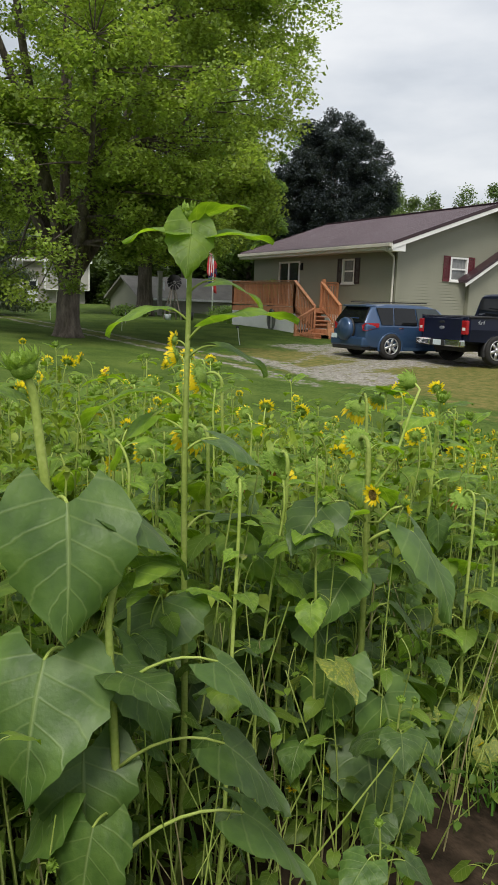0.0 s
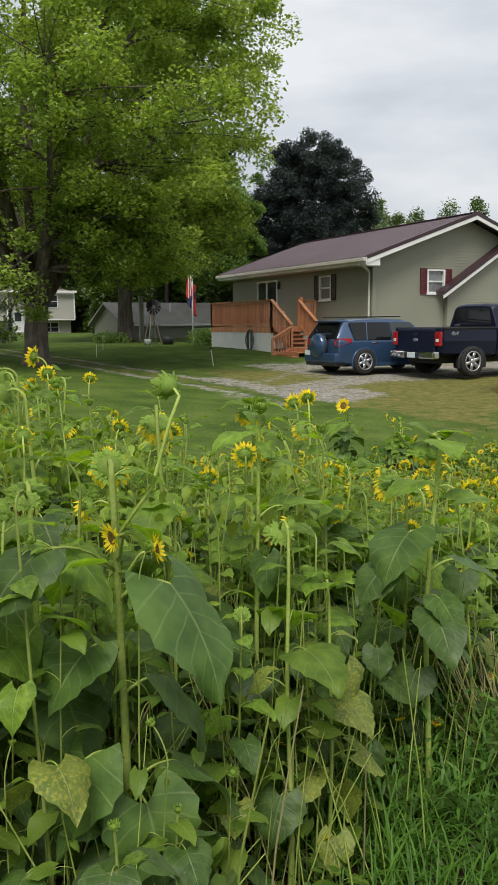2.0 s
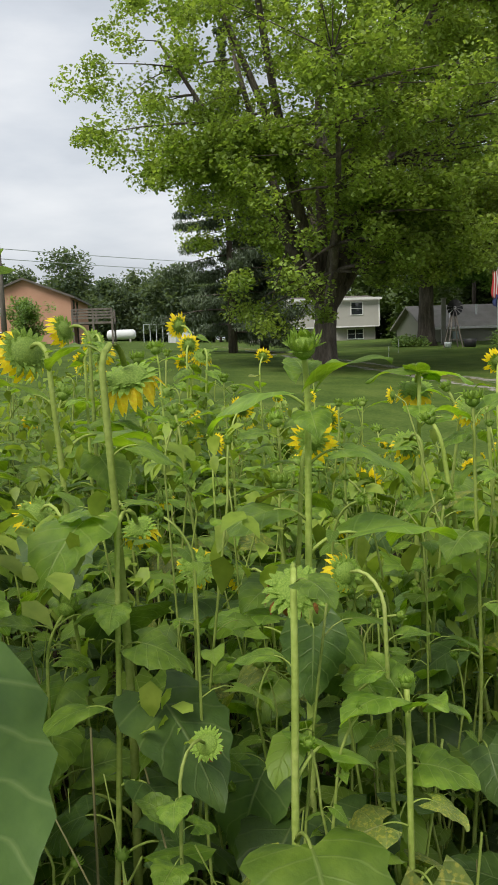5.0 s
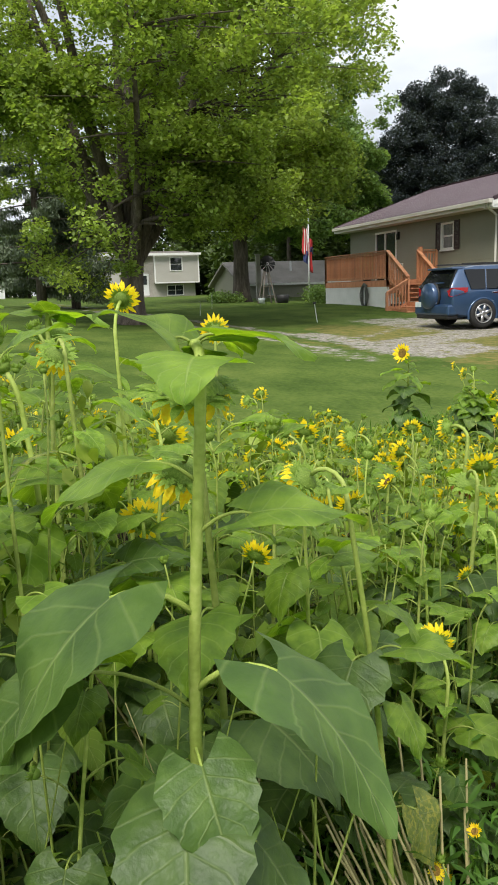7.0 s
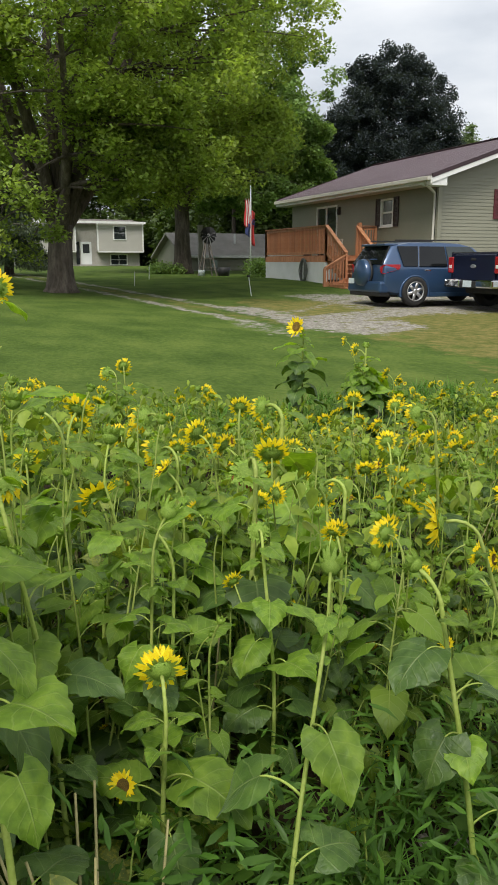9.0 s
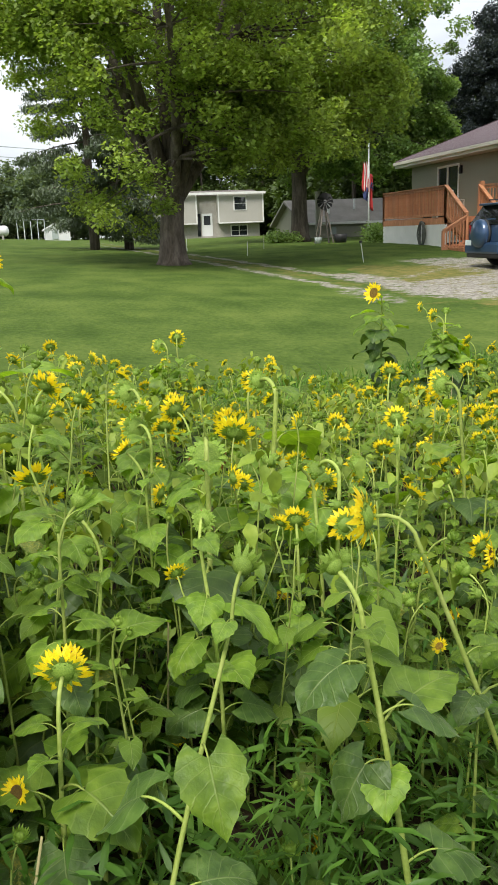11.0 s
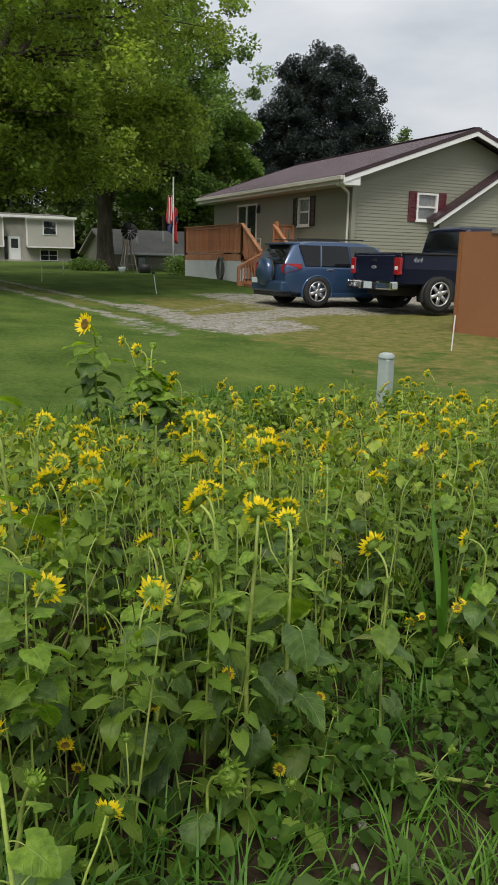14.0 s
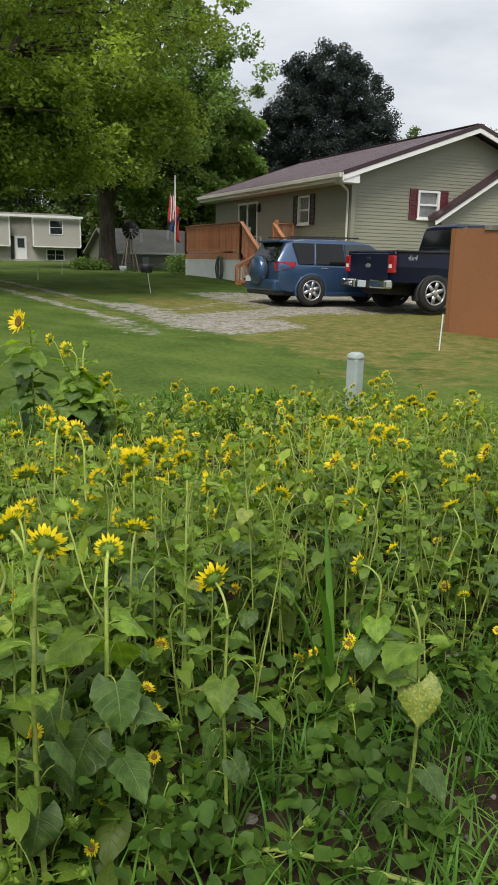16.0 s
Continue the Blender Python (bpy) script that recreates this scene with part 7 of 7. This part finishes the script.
plant((2.885, 2.87), 1.285 - ground_z(2.885, 2.895), "drop", 0.064, 3, 0.14, nod=160, face=88, thick=0.012, sick=0, first=0.15, neck=0.75, seed=108, extra=((1.06, 150, 0.125, 8, True), (1.05, 338, 0.14, 9, True), (1.0, 248, 0.15, 9, True), (1.03, 35, 0.11, 9, True), (0.89, 172, 0.15, 1, True), (0.84, 335, 0.15, 0, True), (0.76, 192, 0.235, 3, False), (0.68, 315, 0.25, 3, False), (0.66, 182, 0.17, 11, False), (0.57, 250, 0.2, 3, False), (0.5, 320, 0.17, 4, False), (0.42, 200, 0.15, 4, False)), label="stout sunflower with a heavy downturned head under broad leaves")
bloom(2.81, 4.15, 1.16, 109, kind="nod", head=0.05, leaves=9, size=0.15, nod=150, face=80, thick=0.010, extra=((1.04, 165, 0.14, 9, True), (1.02, 340, 0.14, 9, True), (1.06, 250, 0.1, 8, True), (0.9, 350, 0.15, 1, True)))
for k, (x, y, z, face) in enumerate(((1.243, 1.97, 0.43, 200), (1.476, 2.148, 0.605, 240), (0.913, 1.995, 0.303, 300), (1.702, 2.319, 0.467, 270))):
    bloom(x, y, z, 130 + k, kind="bud", head=0.01, leaves=2, first=0.3, size=0.1, nod=15, face=face, thick=0.005, sick=0, extra=((1.0, face, 0.11, 2, False), (0.96, face + 120, 0.12, 3, False), (0.9, face + 235, 0.12, 2, False), (0.78, face + 60, 0.12, 4, False), (0.64, face - 40, 0.11, 4, False)), label="low young sunflower with broad leaves at the edge")
bloom(3.43, 4.74, 1.09, 110, kind="open", head=0.034, leaves=9, size=0.16, nod=80, face=75, thick=0.009, label="single sunflower facing away, standing above its neighbours")
bloom(3.93, 3.38, 0.585, 111, kind="bud", head=0.024, leaves=7, size=0.11, nod=70, face=60, thick=0.006, lean=(0.28, 0.32))
bloom(4.11, 3.32, 0.67, 112, kind="open", head=0.032, leaves=7, size=0.075, nod=98, face=150, thick=0.0065, lean=(-0.34, -0.05), label="leaning sunflower with a wide open yellow head")
bloom(4.19, 4.40, 0.72, 113, kind="nod", head=0.032, leaves=9, size=0.17, nod=110, face=110, thick=0.011)
bloom(4.505, 3.26, 1.125, 114, kind="bud", head=0.015, leaves=6, size=0.085, nod=18, face=165, thick=0.0068, neck=0.5, first=0.2, extra=((1.08, 250, 0.07, 8, True), (1.0, 170, 0.07, 9, True), (0.99, 345, 0.105, 9, True), (0.97, 168, 0.095, 9, True), (0.92, 340, 0.1, 0, True), (0.9, 165, 0.08, 1, True), (0.83, 335, 0.1, 0, True), (0.76, 330, 0.12, 0, True), (0.74, 175, 0.09, 1, True), (0.66, 215, 0.09, 5, True), (0.58, 320, 0.09, 4, False), (0.46, 200, 0.1, 4, False)), label="tall slender sunflower with a small bud and pointed top leaves")
bloom(4.62, 3.06, 0.6, 115, kind="open", head=0.015, leaves=16, size=0.095, nod=50, face=100, thick=0.0045, branches=2)
bloom(5.943, 7.85, 0.66, 116, kind="open", head=0.05, leaves=22, size=0.13, sick=0, nod=75, face=205, thick=0.009)
bloom(6.13, 7.22, 0.54, 117, kind="open", head=0.032, leaves=22, sick=0, size=0.11, nod=85, face=120, thick=0.009, branches=2)
bloom(6.28, 7.30, 0.55, 120, kind="bud", head=0.024, leaves=32, sick=0, size=0.135, nod=50, face=60, thick=0.009)
bloom(6.1, 7.15, 0.42, 121, kind="bud", head=0.02, leaves=32, sick=0, size=0.13, nod=50, face=160, thick=0.009)
HERO_SPOTS = ((1.0, 2.65), (0.5, 2.25), (0.8, 2.25), (1.68, 2.62), (2.22, 2.9), (2.87, 2.88), (4.5, 3.25), (3.93, 3.3), (4.15, 3.35), (4.65, 3.1), (5.2, 3.7))
NEAR_BLOOMS = ((5.62, 4.92, 0.54), (5.65, 4.80, 0.55), (5.332, 4.2, 0.455), (5.386, 3.87, 0.52), (5.553, 4.03, 0.43), (5.174, 4.754, 0.36),
               (6.57, 4.61, 0.28), (5.09, 5.0, 0.56), (5.8, 4.62, 0.48), (5.77, 3.95, 0.35), (6.37, 4.25, 0.19), (6.0, 5.0, 0.42),
               (5.79, 6.07, 0.37), (8.33, 6.96, 0.33), (6.36, 7.16, 0.36), (4.91, 5.03, 0.59), (4.59, 4.26, 0.60))
FAR_BLOOMS = ((4.28, 6.69, 0.57), (4.15, 6.62, 0.55), (4.27, 4.75, 0.65), (3.54, 3.89, 0.37), (3.6, 3.47, 0.38), (3.81, 4.28, 0.64),
              (2.52, 5.63, 1.22), (2.6, 3.59, 1.05), (2.129, 5.141, 1.291), (1.768, 4.516, 1.332), (2.96, 3.82, 1.22), (2.77, 3.59, 1.13),
              (2.93, 3.56, 0.75), (3.8, 4.38, 0.72), (0.525, 4.74, 1.296), (0.286, 5.622, 1.236), (1.109, 5.992, 1.239))
for k, (x, y, z) in enumerate(NEAR_BLOOMS):
    bloom(x, y, z, 200 + k, face=(70, 95, 120, 60)[k % 4], nod=(70, 85, 60)[k % 3], head=(0.026, 0.022, 0.029)[k % 3], size=0.085 if 1 < k < 5 else 0.065, leaves=12, first=0.3 if 1 < k < 5 else 0.4, thick=0.0075 if 1 < k < 5 else 0.0055, branches=k % 3)
for k, (x, y, z) in enumerate(FAR_BLOOMS):
    bloom(x, y, z, 300 + k, kind=("open", "nod", "open", "nod")[k % 4], face=(80, 110, 65, 95)[k % 4], nod=(80, 115, 65, 130)[k % 4], head=(0.03, 0.036, 0.026, 0.034)[k % 4], size=0.105, leaves=15, thick=0.007)


def bed_height(u, v):
    """How tall the plants stand along and across the bed."""
    east = smooth_step(2.2, 5.0, u)
    return (1.36 + 0.14 * (1 - smooth_step(0.4, 2.0, u)) - 0.5 * east) * (1 - (0.26 + 0.34 * smooth_step(5.0, 7.0, u)) * east * smooth_step(1.8, 4.4, v))


def near_edge(u):
    return 1.42 + 0.3 * smooth_step(1.4, 2.6, u) + 0.12 * math.sin(2.3 * u)


rows = random.Random(77)
spots = []
tries = 0
while tries < 14000 and len(spots) < 760:
    tries += 1
    u, v = rows.uniform(-4.0, 10.5), rows.uniform(1.1, 6.3)
    if v < near_edge(u) or v > 5.2 + 0.3 * math.sin(1.7 * u):
        continue
    gap = 0.175 if v < 3.2 else 0.2
    if all((u - a) ** 2 + (v - b) ** 2 > gap * gap for a, b in spots):
        spots.append((u, v))
stand = Stand()
things = 0
for k, (u, v) in enumerate(spots):
    x, y = field_xy(u, v)
    if any(math.hypot(x - a, y - b) < 0.16 for a, b in HERO_SPOTS):
        continue
    far = v > 3.3 or u < -1.2 or u > 8.0 or things >= 215
    h = bed_height(u, v) * rows.uniform(0.72, 1.04)
    young = smooth_step(2.5, 5.0, u)
    kind = rows.choices(("open", "nod", "bud", "spent"), (0.16 + 0.95 * young, 0.26 * (1 - young) + 0.04 * young, 0.5 - 0.22 * young, 0.1 * (1 - young) + 0.01))[0]
    nod = {"open": rows.uniform(40, 100), "nod": rows.uniform(95, 150), "bud": rows.uniform(5, 60), "spent": rows.uniform(110, 155)}[kind]
    plant((x, y), h, kind, (rows.uniform(0.019, 0.032) if kind == "open" else rows.uniform(0.022, 0.036) if kind == "nod" else rows.uniform(0.013, 0.024)) * (1.1 - 0.2 * young), rows.randint(13, 17) + (7 if far else 0), rows.uniform(0.075, 0.13) * (1 - 0.48 * young),
          (rows.gauss(0, 0.07), rows.gauss(0, 0.07)), nod, rows.gauss(90, 34), rows.uniform(0.0042, 0.0072) * (1 - 0.25 * young), 1000 + k,
          rows.choice((0, 1, 1, 2)) if young > 0.4 else rows.choice((0, 0, 0, 1)), rows.uniform(0.08, 0.25) + 0.34 * young, 0.02, stand if far else None, 2 if kind == "bud" else 0)
    things += not far
for k in range(650):
    u = rows.uniform(-2, 8.5)
    if u < 2.6 and rows.random() < 0.5:
        continue
    x, y = field_xy(u, rows.choice((rows.uniform(near_edge(u) - 0.2, 2.4), rows.uniform(1.5, 4.0))))
    plant((x, y), rows.uniform(0.12, 0.42), rows.choice(("bud", "bud", "open")), rows.uniform(0.009, 0.015), rows.randint(5, 8), rows.uniform(0.05, 0.095),
          (rows.gauss(0, 0.05), rows.gauss(0, 0.05)), rows.uniform(10, 70), rows.uniform(0, 360), 0.0035, 5000 + k, 0, 0.2, 0.1, stand)
for k in range(900):
    u = rows.uniform(-3, 9)
    v = rows.choice((rows.uniform(near_edge(u), 2.6), rows.uniform(near_edge(u), 4.6)))
    x, y = field_xy(u, v)
    plant((x, y), bed_height(u, v) * rows.uniform(0.45, 0.98), "bud", rows.uniform(0.007, 0.013), rows.randint(7, 11), rows.uniform(0.045, 0.075) * (1 - 0.25 * smooth_step(2.5, 5.0, u)),
          (rows.gauss(0, 0.08), rows.gauss(0, 0.08)), rows.uniform(10, 80), rows.uniform(0, 360), rows.uniform(0.0028, 0.0042), 7000 + k, 0, 0.25 + 0.35 * smooth_step(2.5, 5.0, u), 0.03, stand)
mass = stand.pile.mesh("sunflower_stand", [M[k] for k in MASS_MATS], True)
mass_uv = mass.uv_layers.new(name="blade")
mass_uv.data.foreach_set("uv", np.concatenate(stand.uv))
tagged(new("sunflower_stand", mass), "dense far rows of the sunflower bed, green with yellow heads", "sunflowers", kind="stuff")

# ---- undergrowth of the bed ----
def strewn(n, u0, u1, v0, v1, seed):
    r = random.Random(seed)
    out = []
    for _ in range(n):
        x, y = field_xy(r.uniform(u0, u1), r.uniform(v0, v1))
        out.append((x, y, ground_z(x, y)))
    return out


r85 = random.Random(85)
cs = [(x, y, z + r85.uniform(0.02, 0.32)) for x, y, z in strewn(900, -3, 9.5, 1.3, 5.0, 1)]
tagged(leaf_cloud("undergrowth", cs, [r85.uniform(0.08, 0.2) for _ in cs], 14, 0.045, M["weed"], None, 0.8, needle=0.9, curl=0.1), "low leafy weeds under the sunflowers", "weeds", kind="stuff")
cs = [(x, y, z + r85.uniform(0.05, 0.45)) for x, y, z in strewn(340, 2.3, 4.6, 1.0, 2.4, 2)]
tagged(leaf_cloud("lance_leaved_weeds", cs, [r85.uniform(0.1, 0.2) for _ in cs], 20, 0.064, M["lance"], None, 0.9, needle=0.22, droop=-0.1, curl=0.12), "lance-leaved weeds at the edge of the bed", "weeds", kind="stuff")
cs = [(x, y, z + r85.uniform(0.03, 0.2)) for x, y, z in strewn(240, 5.0, 8.5, 1.1, 2.4, 3)]
tagged(leaf_cloud("creeping_weeds", cs, [r85.uniform(0.08, 0.16) for _ in cs], 9, 0.045, M["weed"], None, 0.6, needle=1.2, curl=0.06), "creeping three-lobed weeds on the soil", "weeds", kind="stuff")

cs, ss = [], []
for x, y, z in strewn(1300, -3.5, 9.8, 1.5, 5.1, 31):
    u, v = field_uv(x, y)
    if v < near_edge(u) + 0.25:
        continue
    cs.append((x, y, z + bed_height(u, v) * r85.uniform(0.55, 0.9)))
    ss.append(r85.uniform(0.06, 0.13))
tagged(leaf_cloud("canopy_leaves", cs, ss, 9, 0.055, M["canopy"], None, 0.8, needle=0.7, droop=0.7, curl=0.16), "small bright upper leaves crowding the bed", "leaves", kind="stuff")

stalks = Pile()
for x, y, z in strewn(2100, -3, 9.5, 1.25, 4.0, 4):
    if field_uv(x, y)[1] < near_edge(field_uv(x, y)[0]) + 0.2 and field_uv(x, y)[0] > 3.0:
        continue
    h = r85.uniform(0.35, 0.95) * (1 - 0.4 * smooth_step(2.2, 5.0, field_uv(x, y)[0]))
    lx, ly = r85.gauss(0, 0.15), r85.gauss(0, 0.13)
    k = r85.uniform(0.0018, 0.004)
    stalks.add(*tube_arrays([(x, y, z - 0.03), (x + lx * 0.4, y + ly * 0.4, z + h * 0.5), (x + lx, y + ly, z + h)], [k, k * 0.9, k * 0.6], 4, False), 0 if r85.random() < 0.78 else 1)
tagged(stalks.part("thin_stalks", [M["stem"], M["straw"]], None, smooth=True), "thin pale stalks crowding between the sunflowers", "stalks", kind="stuff")


def grass_blades(name, spots, length, width, seed, label, mat="grass"):
    r = random.Random(seed)
    pile = Pile()
    for x, y, z in spots:
        for _ in range(r.randint(5, 10)):
            a = r.uniform(0, 2 * math.pi)
            o, s = Vector((math.cos(a), math.sin(a), 0)), Vector((-math.sin(a), math.cos(a), 0))
            ln, bend = length * r.uniform(0.5, 1.2), r.uniform(0.3, 2.0)
            p, ang, v = Vector((x + r.gauss(0, 0.03), y + r.gauss(0, 0.03), z - 0.02)), r.uniform(1.0, 1.5), []
            for i in range(6):
                t = i / 5
                w = width * (1 - t ** 2) * 0.5 + 0.0004
                v += [p + s * w, p - s * w]
                p = p + (o * math.cos(ang) + Vector((0, 0, math.sin(ang)))) * ln / 5
                ang -= bend / 5
            pile.add(v, [(2 * i, 2 * i + 1, 2 * i + 3, 2 * i + 2) for i in range(5)])
    tagged(pile.part(name, [M[mat]], None, smooth=True), label, "grass", kind="stuff")


grass_blades("edge_grass", strewn(420, 2.0, 4.6, 0.75, 1.75, 6), 0.34, 0.008, 7, "long grass along the edge of the bed")
grass_blades("path_grass", strewn(520, 4.4, 9.0, 0.7, 1.75, 8), 0.24, 0.008, 9, "tufts of long grass in front of the sunflowers")
grass_blades("bed_grass", strewn(500, -2, 9.0, 1.6, 4.5, 10), 0.34, 0.008, 11, "thin grass growing between the stems")
grass_blades("bed_margin", strewn(900, -3, 10, 5.0, 6.3, 12), 0.2, 0.008, 13, "longer grass along the far margin of the bed")


# one broad-bladed grass plant at the edge of the bed, and a fallen pale stalk
corn = empty("broad_bladed_grass", (6.3, 4.2, ground_z(6.3, 4.2)))
tagged(corn, "bright green upright grass plant with broad arching blades", "grass plant")
rc = random.Random(5)
for k in range(5):
    a = rc.uniform(0, 2 * math.pi)
    o, s = Vector((math.cos(a), math.sin(a), 0)), Vector((-math.sin(a), math.cos(a), 0))
    p, ang, v = Vector((0, 0, -0.02)), rc.uniform(1.35, 1.52), []
    ln = rc.uniform(0.5, 0.8)
    for i in range(9):
        t = i / 8
        w = 0.012 * (0.35 + 1.4 * t) * (1 - t ** 3) + 0.0005
        v += [p + s * w + o * w * 0.3, p - o * w * 0.2, p - s * w + o * w * 0.3]
        p = p + (o * math.cos(ang) + Vector((0, 0, math.sin(ang)))) * ln / 8
        ang -= rc.uniform(0.0, 0.09) * (1 + 2 * t)
    f = []
    for i in range(8):
        f += [(3 * i, 3 * i + 1, 3 * i + 4, 3 * i + 3), (3 * i + 1, 3 * i + 2, 3 * i + 5, 3 * i + 4)]
    share("blade", mesh_from("blade", v, f, M["grass"], True), Matrix.Identity(4), corn)
fs = empty("fallen_stalk", (5.955, 3.7, ground_z(5.955, 3.7)))
tagged(fs, "pale fallen sunflower stalk lying on the soil", "stalk")
p = Pile()
p.add(*tube_arrays([(-0.3, 0.12, 0.03), (-0.19, 0.1, 0.055), (-0.08, 0.06, 0.06), (0.06, -0.04, 0.05), (0.2, -0.17, 0.045), (0.42, -0.38, 0.02)], [0.004, 0.0052, 0.006, 0.0062, 0.0066, 0.007], 8))
p.add(*tube_arrays([(0.06, -0.04, 0.05), (0.1, -0.03, 0.08), (0.13, 0.0, 0.085)], [0.003, 0.0025, 0.002], 6))
p.part("stalk", [M["stem"]], fs, smooth=True)
clump = empty("dry_stalk_clump", (3.42, 3.02, ground_z(3.42, 3.02)))
tagged(clump, "sheaf of dry straw-coloured stalks leaning together at the edge", "stalks")
rk = random.Random(17)
for k in range(34):
    a, r0 = rk.uniform(0, 2 * math.pi), rk.uniform(0.0, 0.07)
    p = Pile()
    tip = Vector((-0.12 + rk.gauss(0, 0.12), 0.1 + rk.gauss(0, 0.1), rk.uniform(0.35, 0.62)))
    root = Vector((r0 * math.cos(a), r0 * math.sin(a), -0.03))
    p.add(*tube_arrays([root, root.lerp(tip, 0.5) + Vector((rk.gauss(0, 0.012), rk.gauss(0, 0.012), 0)), tip], [0.0042, 0.0036, 0.0025], 5))
    p.part("stalk", [M["straw"]], clump, smooth=True)
stones = Pile()
rs = random.Random(3)
for x, y, z in strewn(260, 2.0, 8.5, 0.9, 2.1, 21):
    r = rs.uniform(0.006, 0.02)
    v, f = tube_arrays([(x, y, z - r * 0.3), (x, y, z), (x, y, z + r * 0.5), (x, y, z + r * 0.7)], [r * 0.8, r, r * 0.8, r * 0.3], 6)
    stones.add([Vector(q) + Vector((rs.uniform(-1, 1), rs.uniform(-1, 1), rs.uniform(-1, 1))) * r * 0.25 for q in v], f)
tagged(stones.part("pebbles", [M["stone"]], None), "small pale stones strewn on the soil", "stones", kind="stuff")
